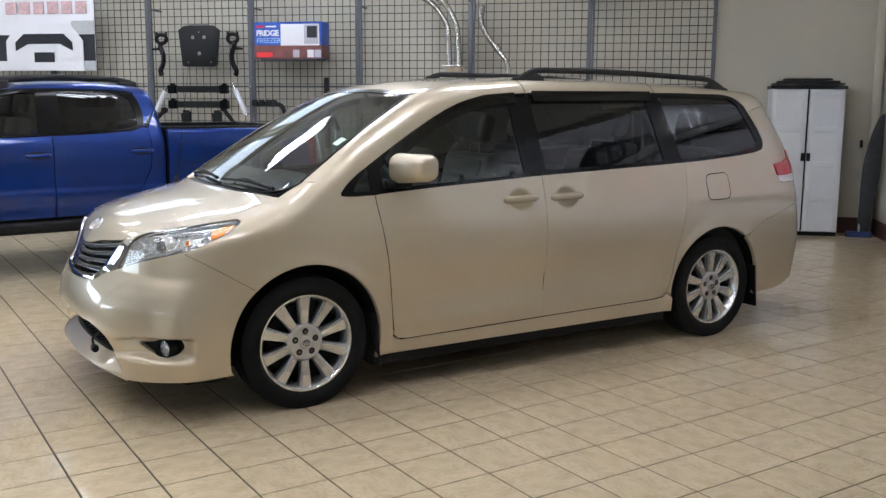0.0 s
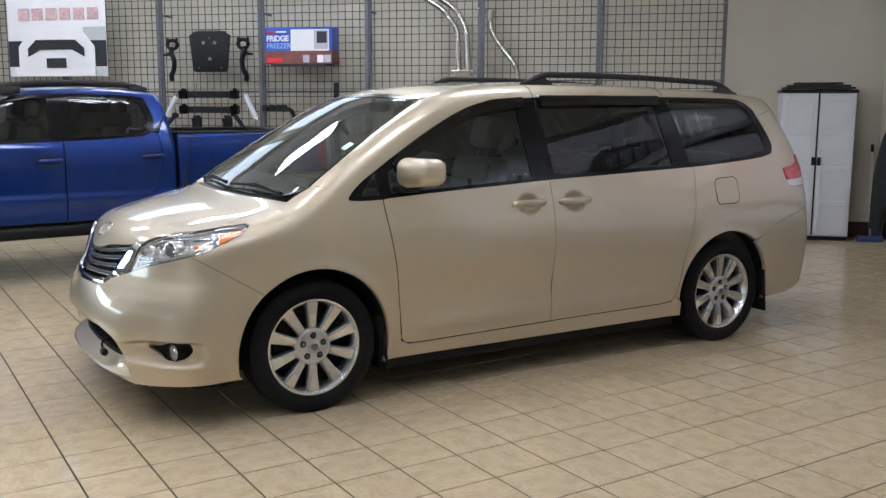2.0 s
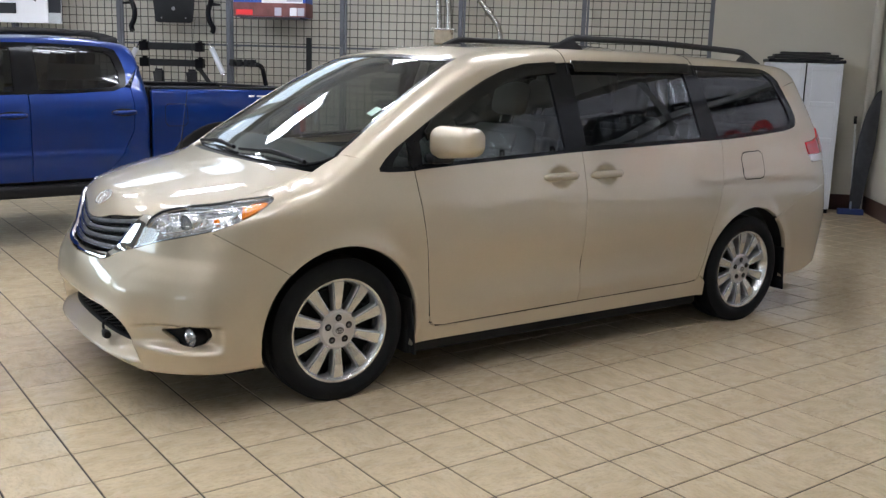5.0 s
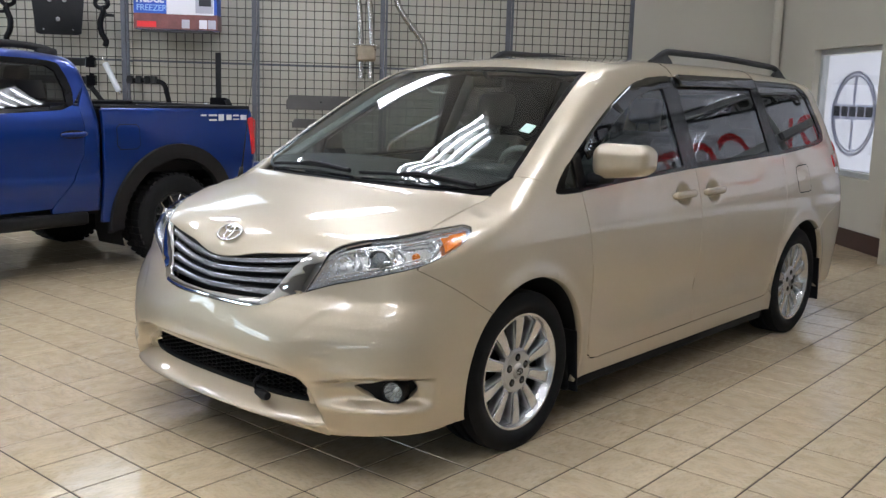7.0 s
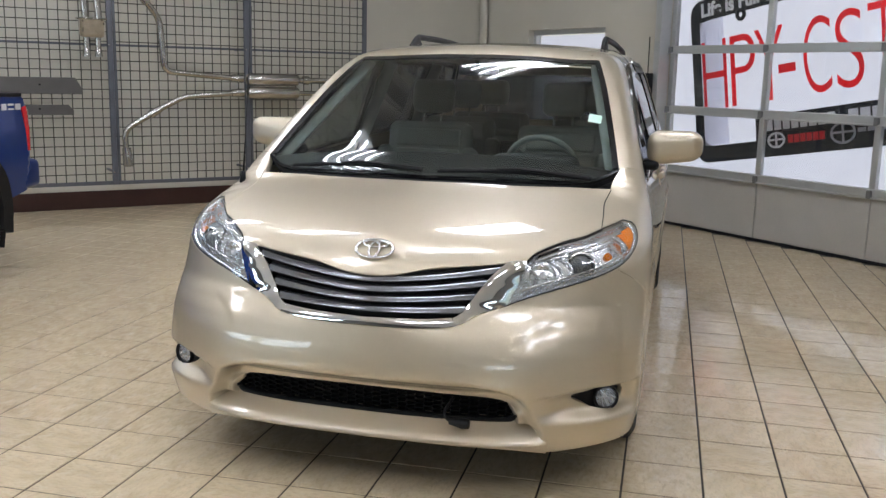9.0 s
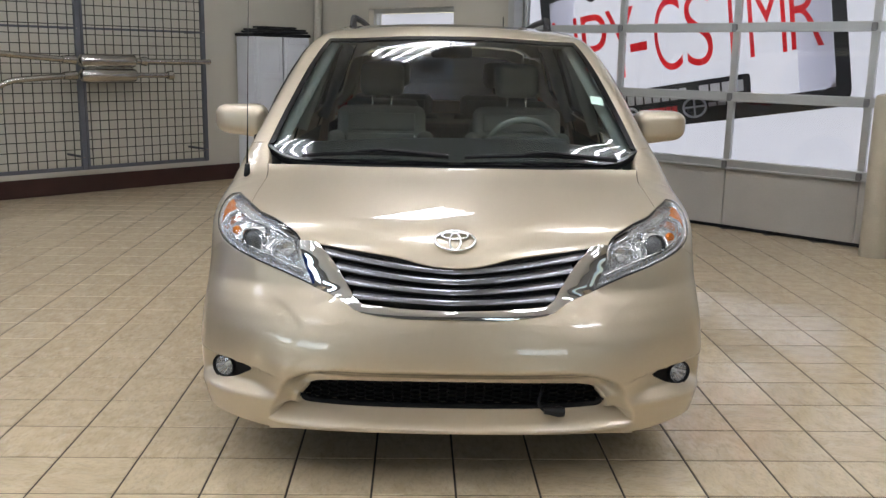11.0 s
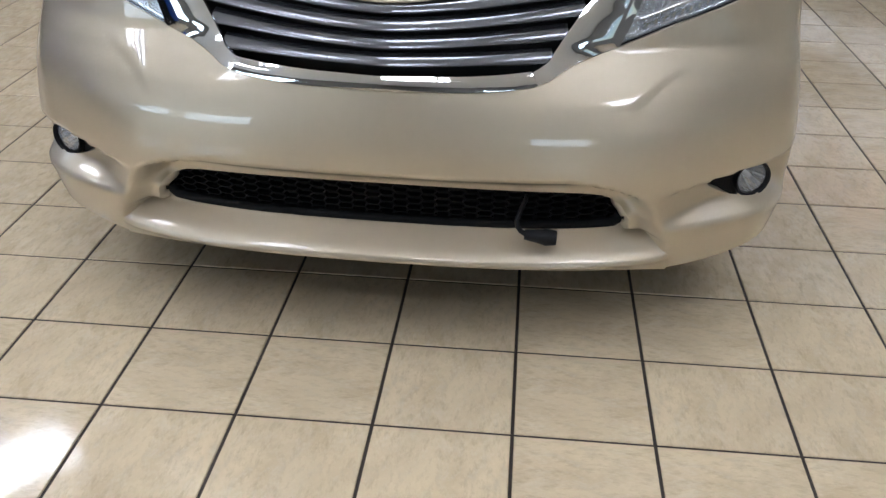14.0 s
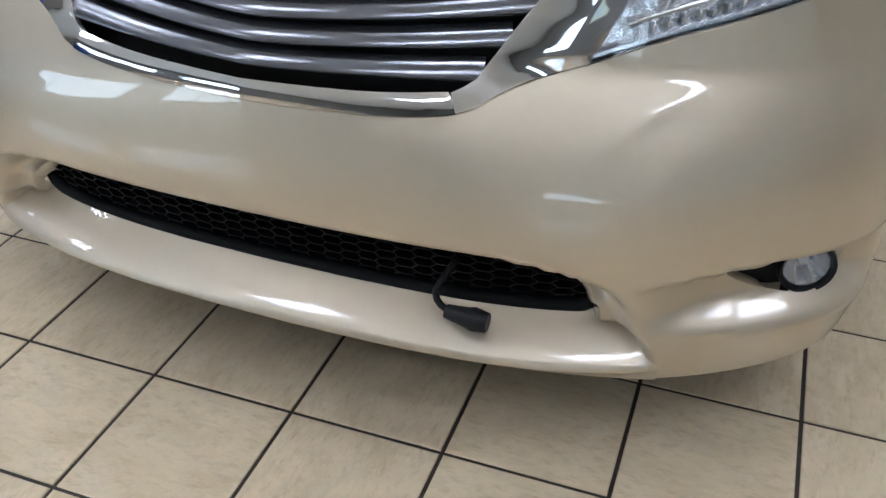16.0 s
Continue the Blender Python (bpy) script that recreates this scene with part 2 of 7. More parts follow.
def part(name, bm, mat, parent, label="", smooth=False, angle=None):
    return mesh_object(name, bm, mat, parent, label, smooth, angle)


def thing(name, m, label, category, group="", kind=""):
    ob = new(name)
    ob.matrix_world = m
    return tagged(ob, label, category, group, kind)


def box(bm, lo, hi, bevel=0.0, m=None, segments=2):
    """Adds a box from corner to corner, its edges rounded."""
    lo, hi = Vector(lo), Vector(hi)
    made = bmesh.ops.create_cube(bm, size=1.0)["verts"]
    for v in made:
        v.co = (lo + hi) / 2 + Vector([a * b for a, b in zip(v.co, hi - lo)])
    if bevel:
        edges = list({e for v in made for e in v.link_edges})
        done = bmesh.ops.bevel(bm, geom=edges, offset=bevel, segments=segments, affect="EDGES", profile=0.5)
        made = list({v for f in done["faces"] for v in f.verts} | {v for v in made if v.is_valid})
    if m:
        for v in made:
            v.co = m @ v.co
    return made


def boxed(lo, hi, bevel=0.0, m=None):
    bm = bmesh.new()
    box(bm, lo, hi, bevel, m)
    return bm


def tube(bm, points, radius, sides=10, closed=False, caps=True, squash=None):
    """Adds a round bar along points; radius is one number or one for each point."""
    pts = [Vector(p) for p in points]
    n = len(pts)
    radii = radius if isinstance(radius, (list, tuple)) else [radius] * n
    rings, up = [], None
    for k, p in enumerate(pts):
        a, b = pts[k - 1] if (k or closed) else p, pts[(k + 1) % n] if (k < n - 1 or closed) else p
        d = (b - a).normalized()
        if up is None:
            up = Vector((0, 0, 1)) if abs(d.z) < 0.9 else Vector((1, 0, 0))
        side = d.cross(up).normalized()
        up = side.cross(d).normalized()
        s1, s2 = squash or (1, 1)
        rings.append([bm.verts.new(p + radii[k] * (s1 * math.cos(q) * side + s2 * math.sin(q) * up)) for q in (2 * math.pi * j / sides for j in range(sides))])
    for k in range(n if closed else n - 1):
        r, s = rings[k], rings[(k + 1) % n]
        for j in range(sides):
            bm.faces.new((r[j], s[j], s[(j + 1) % sides], r[(j + 1) % sides]))
    if caps and not closed:
        bm.faces.new(rings[0])
        bm.faces.new(rings[-1][::-1])
    return rings


def arc_path(points, radius=0.08, steps=5):
    """A line through points whose corners are rounded."""
    pts = [Vector(p) for p in points]
    out = [pts[0]]
    for a, b, c in zip(pts, pts[1:], pts[2:]):
        r = min(radius, (a - b).length * 0.45, (c - b).length * 0.45)
        p, q = b + (a - b).normalized() * r, b + (c - b).normalized() * r
        for k in range(steps + 1):
            t = k / steps
            out.append((1 - t) ** 2 * p + 2 * t * (1 - t) * b + t * t * q)
    return out + [pts[-1]]


def lathe(bm, profile, steps=48, m=None):
    """Turns a profile of (radius, along) round the y axis."""
    rings = []
    for r, a in profile:
        rings.append([bm.verts.new((m or Matrix()) @ Vector((r * math.cos(q), a, r * math.sin(q)))) for q in (2 * math.pi * j / steps for j in range(steps))])
    for r, s in zip(rings, rings[1:]):
        for j in range(steps):
            bm.faces.new((r[j], r[(j + 1) % steps], s[(j + 1) % steps], s[j]))
    return rings


def slab(bm, outline, depth, m=None, bevel=0.0):
    """Adds a plate with that outline in x and z, and that depth along y."""
    front = [bm.verts.new((x, 0, z)) for x, z in outline]
    f = bm.faces.new(front)
    out = bmesh.ops.extrude_face_region(bm, geom=[f])
    back = [g for g in out["geom"] if isinstance(g, bmesh.types.BMVert)]
    for v in back:
        v.co.y += depth
    made = front + back
    if bevel:
        edges = list({e for v in made for e in v.link_edges})
        done = bmesh.ops.bevel(bm, geom=edges, offset=bevel, segments=2, affect="EDGES", profile=0.5, clamp_overlap=True)
        made = list({v for g in done["faces"] for v in g.verts} | {v for v in made if v.is_valid})
    bmesh.ops.recalc_face_normals(bm, faces=list({g for v in made for g in v.link_faces}))
    if m:
        for v in made:
            v.co = m @ v.co
    return made


def text_mesh(name, words, size, mat, parent, m, depth=0.002, align="LEFT", shear=0.0, spacing=1.0, bold=0.0):
    """Flat raised letters in the built-in font, as a mesh."""
    cu = bpy.data.curves.new(name, "FONT")
    cu.body, cu.size, cu.extrude, cu.align_x, cu.shear, cu.space_character, cu.offset = words, size, depth, align, shear, spacing, bold
    tmp = bpy.data.objects.new(name, cu)
    me = bpy.data.meshes.new_from_object(tmp)
    bpy.data.objects.remove(tmp)
    me.materials.clear()
    me.materials.append(mat)
    ob = new(name, me)
    ob.parent = parent
    ob.matrix_local = m
    return ob


# ---------------------------------------------------------------- the room
WALL_V, MESH_V = 0.33, 0.72          # the back wall's face and the mesh in front of it, out from the far corner's line
LONG, DEEP, HIGH = 17.5, 19.0, 4.6   # along the mesh wall, away from it, and up


def structure(name, bm, mat, label, category, m=ROOM, smooth=False):
    ob = mesh_object(name, bm, mat, None, "", smooth)
    ob.matrix_world = m
    return tagged(ob, label, category, kind="structure")


# back wall, a plain painted wall behind the mesh panels
HIGH_BAYS = [(7.4, 9.6), (10.0, 12.2)]
bm = bmesh.new()
box(bm, (-0.6, WALL_V - 0.25, 0), (LONG + 0.3, WALL_V, 3.3))
box(bm, (-0.6, WALL_V - 0.25, 4.3), (LONG + 0.3, WALL_V, HIGH))
for a, b in ((-0.6, 7.4), (9.6, 10.0), (12.2, LONG + 0.3)):
    box(bm, (a, WALL_V - 0.25, 3.3), (b, WALL_V, 4.3))
structure("wall_back", bm, WALL, "plain beige painted wall behind steel mesh panels", "wall")
structure("baseboard_back", boxed((0.02, WALL_V, 0), (LONG, WALL_V + 0.018, 0.20), 0.004), WALL_DARK, "dark maroon vinyl skirting along the wall", "baseboard")

# side wall with a small window and the wide overhead door
WIN = (1.36, 2.86, 0.76, 2.19)
DOOR = (3.80, 8.96, 3.25)
bm = bmesh.new()
for lo, hi in (((-0.25, WALL_V, 0), (0, WIN[0], HIGH)), ((-0.25, WIN[0], 0), (0, WIN[1], WIN[2])), ((-0.25, WIN[0], WIN[3]), (0, WIN[1], HIGH)),
               ((-0.25, WIN[1], 0), (0, DOOR[0], HIGH)), ((-0.25, DOOR[0], DOOR[2]), (0, DOOR[1], HIGH)), ((-0.25, DOOR[1], 0), (0, DEEP, HIGH))):
    box(bm, lo, hi)
structure("wall_side", bm, WALL, "beige painted wall with a small window and a wide overhead door", "wall")
for k, (a, b) in enumerate(((WALL_V + 0.02, DOOR[0] - 0.12), (DOOR[1] + 0.1, DEEP))):
    structure(f"baseboard_side_{k + 1}", boxed((0, a, 0), (0.018, b, 0.20), 0.004), WALL_DARK, "dark maroon vinyl skirting along the wall", "baseboard")

# the two unseen walls behind the camera, dark to dim bounced light, with tall showroom windows
bm = bmesh.new()
bays = [(1.2, 4.6), (5.4, 8.8), (9.6, 13.0)]
edges = [0.0] + [q for bay in bays for q in bay] + [LONG]
for a, b in zip(edges[::2], edges[1::2]):
    box(bm, (a, DEEP, 0), (b, DEEP + 0.25, HIGH))
for a, b in bays:
    box(bm, (a, DEEP, 0), (b, DEEP + 0.25, 1.3))
    box(bm, (a, DEEP, 2.5), (b, DEEP + 0.25, HIGH))
structure("wall_front", bm, UNSEEN_WALL, "unseen wall, greyed to dim bounced light, with three wide showroom windows", "wall")
bm = bmesh.new()
far_bays = [(4.4, 7.6), (8.4, 11.6)]
edges = [WALL_V] + [q for bay in far_bays for q in bay] + [DEEP]
for a, b in zip(edges[::2], edges[1::2]):
    box(bm, (LONG, a, 0), (LONG + 0.25, b, HIGH))
for a, b in far_bays:
    box(bm, (LONG, a, 0), (LONG + 0.25, b, 1.55))
    box(bm, (LONG, a, 3.0), (LONG + 0.25, b, HIGH))
structure("wall_far", bm, UNSEEN_WALL, "unseen wall, greyed to dim bounced light, with two wide showroom windows", "wall")


def window_frame(name, along, a, b, at, lo, hi, bars, label):
    """A window set into a wall: a frame, mullions and panes."""
    w = thing(name, ROOM, label, "window", kind="structure")
    def put(u, v0, v1):
        return ((u[0], v0, u[1]), (u[2], v1, u[3])) if along == "x" else ((v0, u[0], u[1]), (v1, u[2], u[3]))
    bm = bmesh.new()
    t = 0.06
    for u in ((a, lo, b, lo + t), (a, hi - t, b, hi), (a, lo + t, a + t, hi - t), (b - t, lo + t, b, hi - t)):
        box(bm, *put(u, at - 0.04, at + 0.04), 0.004)
    part("window_frame", bm, ALUMINIUM, w)
    cells = [a + t + (b - a - 2 * t) * k / bars for k in range(bars + 1)]
    for c in cells[1:-1]:
        part("mullion", boxed(*put((c - 0.02, lo + t, c + 0.02, hi - t), at - 0.03, at + 0.03), 0.003), ALUMINIUM, w)
    for c, d in zip(cells, cells[1:]):
        p = part("pane", boxed(*put((c, lo + t, d, hi - t), at - 0.003, at + 0.003)), PANE, w)
        p.visible_shadow = False
    return w


for k, (a, b) in enumerate(bays):
    window_frame(f"window_{k + 2}", "x", a, b, DEEP + 0.12, 1.3, 2.5, 3, "wide aluminium-framed showroom window in daylight")
for k, (a, b) in enumerate(far_bays):
    window_frame(f"window_{k + 5}", "y", a, b, LONG + 0.12, 1.55, 3.0, 4, "wide aluminium-framed showroom window in daylight")

for k, (a, b) in enumerate(HIGH_BAYS):
    window_frame(f"window_{k + 7}", "x", a, b, WALL_V - 0.12, 3.3, 4.3, 2, "high aluminium-framed window in daylight")

structure("ceiling", boxed((-0.3, 0, HIGH), (LONG + 0.3, DEEP + 0.3, HIGH + 0.2)), CEIL, "pale painted ceiling with rows of tube lamps", "ceiling")

bm = bmesh.new()
box(bm, (-60, -60, -0.30), (70, 70, -0.13))
structure("ground", bm, material("asphalt", (0.055, 0.055, 0.055), 0.9, var=0.2, scale=3, bump=0.4, bump_scale=90), "grey asphalt yard outside the building", "ground", Matrix())

# ceiling lamps: housings with four bare tubes each
def ceiling_lamp():
    lamp = thing("ceiling_lamp", ROOM, "long white ceiling fixture with four bright tubes", "lamp", "ceiling lamps")
    part("housing", boxed((-0.66, -0.34, 0.03), (0.66, 0.34, 0.10), 0.01), TUBE_HOUSING, lamp)
    for k in range(4):
        bm = bmesh.new()
        y = -0.255 + 0.17 * k
        tube(bm, [(-0.61, y, 0), (0.61, y, 0)], 0.021, 8)
        part("tube", bm, TUBE, lamp, smooth=True)
    return lamp


LAMPS = [(3.35 + 2.72 * i, 2.75 + 2.8 * j) for i in range(4) for j in range(5) if i + j and i + j < 6 and (i, j) != (0, 4)]
first = None
for u, v in LAMPS:
    m = ROOM @ pose(u, v, HIGH - 0.13)
    if first is None:
        first = ceiling_lamp()
        first.matrix_world = m
    else:
        copy_thing(first, m)


# ---------------------------------------------------------------- shaped bodywork
def curve(*pairs):
    """A smooth line through (x, value) pairs, with no overshoot, as a function of arrays."""
    xs, ys = (np.array(c, float) for c in zip(*pairs))
    h, d = np.diff(xs), np.diff(ys) / np.diff(xs)
    m = np.concatenate([[d[0]], np.where(d[1:] * d[:-1] > 0, 2 * d[1:] * d[:-1] / np.where(d[1:] + d[:-1] == 0, 1, d[1:] + d[:-1]), 0), [d[-1]]])

    def value(x):
        x = np.clip(np.asarray(x, float), xs[0], xs[-1])
        k = np.clip(np.searchsorted(xs, x) - 1, 0, len(xs) - 2)
        t = (x - xs[k]) / h[k]
        return ((1 + 2 * t) * (1 - t) ** 2 * ys[k] + t * (1 - t) ** 2 * h[k] * m[k] + t * t * (3 - 2 * t) * ys[k + 1] + t * t * (t - 1) * h[k] * m[k + 1])
    return value


def smooth_max(a, b, k):
    e = np.maximum(k - np.abs(a - b), 0) / k
    return np.maximum(a, b) + e * e * k / 4


class Body:
    """A car body as one smooth skin, F = 0, onto which panels are laid along rays."""

    def __init__(self, field, axis=(0.0, 0.0), nose=(0.3, 0.3), core=1.0):
        self.field, self.axis, self.nose, self.core = field, axis, nose, core

    def _meet(self, origin, way, near, far):
        lo, hi = np.full(len(origin), near), np.full(len(origin), far)
        for _ in range(36):
            mid = (lo + hi) / 2
            p = origin + mid[:, None] * way
            out = self.field(*p.T) > 0
            hi, lo = np.where(out, mid, hi), np.where(out, lo, mid)
        return origin + ((lo + hi) / 2)[:, None] * way

    def lay(self, chart, ab):
        """Points of the skin for chart coordinates."""
        a, b = np.asarray(ab, float).T
        o, w = np.zeros((len(a), 3)), np.zeros((len(a), 3))
        if chart == "side":        # x, z on the left flank
            o[:, 0], o[:, 2], w[:, 1] = a, b, -1
            return self._meet(o, w, 0.05, 1.6)
        if chart == "wrap":        # degrees round the nose, z
            q = np.radians(a)
            o[:, 0], o[:, 1], o[:, 2] = self.axis[0], self.axis[1], b
            w[:, 0], w[:, 1] = -np.cos(q), -np.sin(q)
            return self._meet(o, w, 0.05, 1.9)
        if chart == "nose":        # y, degrees up and over the front
            q = np.radians(b)
            o[:, 0], o[:, 1], o[:, 2] = self.nose[0], a, self.nose[1]
            w[:, 0], w[:, 2] = -np.cos(q), np.sin(q)
            return self._meet(o, w, 0.02, 2.2)
        if chart == "rib":         # x, degrees up round the cabin
            q = np.radians(b)
            o[:, 0], o[:, 2] = a, self.core
            w[:, 1], w[:, 2] = -np.cos(q), np.sin(q)
            return self._meet(o, w, 0.02, 1.6)
        if chart == "tail":        # y, z on the back
            o[:, 0], o[:, 1], o[:, 2], w[:, 0] = 2.8, a, b, 1
            return self._meet(o, w, 0.02, 2.0)
        o[:, 0], o[:, 1], w[:, 2] = a, b, 1    # "top": x, y
        return self._meet(o, w, 0.3, 2.6)

    def chart(self, chart, p):
        """Chart coordinates of points."""
        x, y, z = np.asarray(p, float).T
        if chart == "side":
            return np.stack([x, z], 1)
        if chart == "wrap":
            return np.stack([np.degrees(np.arctan2(self.axis[1] - y, self.axis[0] - x)), z], 1)
        if chart == "nose":
            return np.stack([y, np.degrees(np.arctan2(z - self.nose[1], self.nose[0] - x))], 1)
        if chart == "rib":
            return np.stack([x, np.degrees(np.arctan2(z - self.core, -y))], 1)
        return np.stack([x, y], 1)

    def normal(self, p):
        e, n = 2e-3, []
        for k in range(3):
            d = np.zeros(3)
            d[k] = e
            n.append(self.field(*(p + d).T) - self.field(*(p - d).T))
        n = np.stack(n, 1)
        return n / np.maximum(np.linalg.norm(n, axis=1, keepdims=True), 1e-9)


SCALE = {"side": (1, 1), "wrap": (0.017, 1), "nose": (1, 0.018), "rib": (1, 0.015), "top": (1, 1), "tail": (1, 1)}


def within(poly, pts):
    x, y = pts.T
    inside = np.zeros(len(pts), bool)
    for (x0, y0), (x1, y1) in zip(poly, np.roll(poly, -1, 0)):
        cut = (y0 > y) != (y1 > y)
        inside ^= cut & (x < (x1 - x0) * (y - y0) / (y1 - y0 if y1 != y0 else 1e-9) + x0)
    return inside


def spline(points, step, closed=False):
    """Points run through by a smooth line."""
    p = np.asarray(points, float)
    out, n = [], len(p)
    for k in range(n if closed else n - 1):
        a, b, c, d = (p[(k + j) % n] if closed else p[min(max(k + j, 0), n - 1)] for j in (-1, 0, 1, 2))
        m = max(int(np.linalg.norm(c - b) / step), 1)
        for t in np.arange(m) / m:
            out.append(0.5 * (2 * b + (c - a) * t + (2 * a - 5 * b + 4 * c - d) * t * t + (3 * b - a - 3 * c + d) * t ** 3))
    if not closed:
        out.append(p[-1])
    return np.array(out)


def straight(points, step):
    p, out = np.asarray(points, float), []
    for b, c in zip(p, p[1:]):
        m = max(int(np.linalg.norm(c - b) / step), 1)
        out += [b + (c - b) * t for t in np.arange(m) / m]
    return np.array(out + [p[-1]])


def delaunay(loops, step):
    """Triangles of a flat region: the first loop round it, the others holes."""
    from mathutils import geometry
    pts, edges = [], []
    for loop in loops:
        n = len(pts)
        pts += [tuple(q) for q in loop]
        edges += [(n + k, n + (k + 1) % len(loop)) for k in range(len(loop))]
    edge = np.array(pts)
    lo, hi = edge.min(0), edge.max(0)
    gx, gy = np.meshgrid(np.arange(lo[0], hi[0], step), np.arange(lo[1], hi[1], step * 0.87))
    gx = gx + (np.arange(gx.shape[0]) % 2)[:, None] * step / 2
    g = np.stack([gx.ravel(), gy.ravel()], 1)
    ok = within(np.asarray(loops[0]), g)
    for hole in loops[1:]:
        ok &= ~within(np.asarray(hole), g)
    g = g[ok]
    if len(g):
        far = np.concatenate([np.min(((q[:, None] - edge[None]) ** 2).sum(-1), 1) for q in np.array_split(g, len(g) // 1500 + 1)]) > (0.55 * step) ** 2
        g = g[far]
    pts += [tuple(q) for q in g]
    v, _, f, *_ = geometry.delaunay_2d_cdt([Vector(q) for q in pts], edges, [], 0, 1e-6)
    v = np.array([tuple(q) for q in v])
    f = np.array([t for t in f if len(t) == 3])
    mid = v[f].mean(1)
    keep = within(np.asarray(loops[0]), mid)
    for hole in loops[1:]:
        keep &= ~within(np.asarray(hole), mid)
    return v, f[keep]


def shell_mesh(name, verts, normals, faces):
    me = bpy.data.meshes.new(name)
    me.from_pydata([tuple(v) for v in verts], [], [tuple(int(i) for i in f) for f in faces])
    me.shade_smooth()
    me.normals_split_custom_set_from_vertices([tuple(n) for n in normals])
    return me


def panel(body, name, chart, loops, mat, parent, step=0.03, lip=0.016, off=0.0, mirror=False, label="", sink=None, edge_step=None, gap=0.0):
    """A panel of the skin inside the first loop, with the other loops cut out and its rim turned in. sink(p) pushes it in or out."""
    sx, sy = SCALE[chart]
    flat = [np.asarray(l, float) * (sx, sy) for l in loops]
    ready = []
    for l in flat:
        q = straight(np.vstack([l, l[:1]]), edge_step or step * 0.6)[:-1]
        keep = np.ones(len(q), bool)
        for k in range(len(q)):
            if np.linalg.norm(q[k] - q[k - 1]) < 1e-5:
                keep[k] = False
        q = q[keep]
        if gap and l is flat[0]:
            t = np.roll(q, -1, 0) - np.roll(q, 1, 0)
            t = t / np.maximum(np.linalg.norm(t, axis=1, keepdims=True), 1e-9)
            area = np.sum(q[:, 0] * np.roll(q[:, 1], -1) - np.roll(q[:, 0], -1) * q[:, 1])
            q = q + gap * np.sign(area) * np.stack([-t[:, 1], t[:, 0]], 1)
        ready.append(q)
    v, f = delaunay(ready, step)
    p = body.lay(chart, v / (sx, sy))
    n = body.normal(p)
    if sink is not None:
        d = sink(p)
        p = p + d[:, None] * n
        q0 = p
        # slopes of the pushed skin, from its own triangles
        tri = np.cross(q0[f[:, 1]] - q0[f[:, 0]], q0[f[:, 2]] - q0[f[:, 0]])
        acc = np.zeros_like(p)
        for k in range(3):
            np.add.at(acc, f[:, k], tri)
        s = np.sign((acc * n).sum(1, keepdims=True))
        n = acc * np.where(s == 0, 1, s) / np.maximum(np.linalg.norm(acc, axis=1, keepdims=True), 1e-12)
    p = p + off * n
    tri = np.cross(p[f[:, 1]] - p[f[:, 0]], p[f[:, 2]] - p[f[:, 0]])
    flip = (tri * n[f].mean(1)).sum(1) < 0
    f[flip] = f[flip][:, ::-1]
    verts, norms, faces = list(p), list(n), [tuple(t) for t in f]
    if lip:
        count = {}
        for t in faces:
            for a, b in ((t[0], t[1]), (t[1], t[2]), (t[2], t[0])):
                count[(a, b)] = count.get((a, b), 0) + 1
        rim = [e for e in count if (e[1], e[0]) not in count]
        top, low = {}, {}
        side = {}
        for a, b in rim:
            d = np.cross(p[b] - p[a], n[a] + n[b])
            d = d / max(np.linalg.norm(d), 1e-9)
            for k in (a, b):
                side[k] = side.get(k, 0) + d
        for k, d in side.items():
            d = d / max(np.linalg.norm(d), 1e-9)
            top[k], low[k] = len(verts), len(verts) + 1
            verts += [p[k] + 0.0 * d, p[k] - lip * n[k] + 0.15 * lip * d]
            norms += [d * 0.75 + n[k] * 0.66, d]
        faces += [(top[b], top[a], low[a], low[b]) for a, b in rim]
    verts, norms = np.array(verts), np.array(norms)
    norms = norms / np.maximum(np.linalg.norm(norms, axis=1, keepdims=True), 1e-9)
    made = []
    for s in ((1, -1) if mirror else (1,)):
        t = np.array([1, s, 1])
        me = shell_mesh(name, verts * t, norms * t, faces if s > 0 else [q[::-1] for q in faces])
        me.materials.append(mat)
        ob = new(name, me)
        ob.parent = parent if not isinstance(parent, (list, tuple)) else parent[0 if s > 0 else 1]
        if label:
            tagged(ob, label)
        made.append(ob)
    return made if mirror else made[0]


def strip(body, name, chart, line, mat, parent, radius, off=0.0, squash=None, mirror=False, label="", sides=8):
    """A bar that follows a line on the skin."""
    p = body.lay(chart, line)
    p = p + off * body.normal(p)
    made = []
    for s in ((1, -1) if mirror else (1,)):
        bm = bmesh.new()
        tube(bm, [q * (1, s, 1) for q in p], radius, sides, squash=squash)
        bmesh.ops.recalc_face_normals(bm, faces=bm.faces)
        made.append(part(name, bm, mat, parent if not isinstance(parent, (list, tuple)) else parent[0 if s > 0 else 1], label, True, 50))
    return made if mirror else made[0]


def ring(cx, cz, r, a0, a1, n=28):
    return [(cx + r * math.cos(radians(a)), cz + r * math.sin(radians(a))) for a in np.linspace(a0, a1, n)]


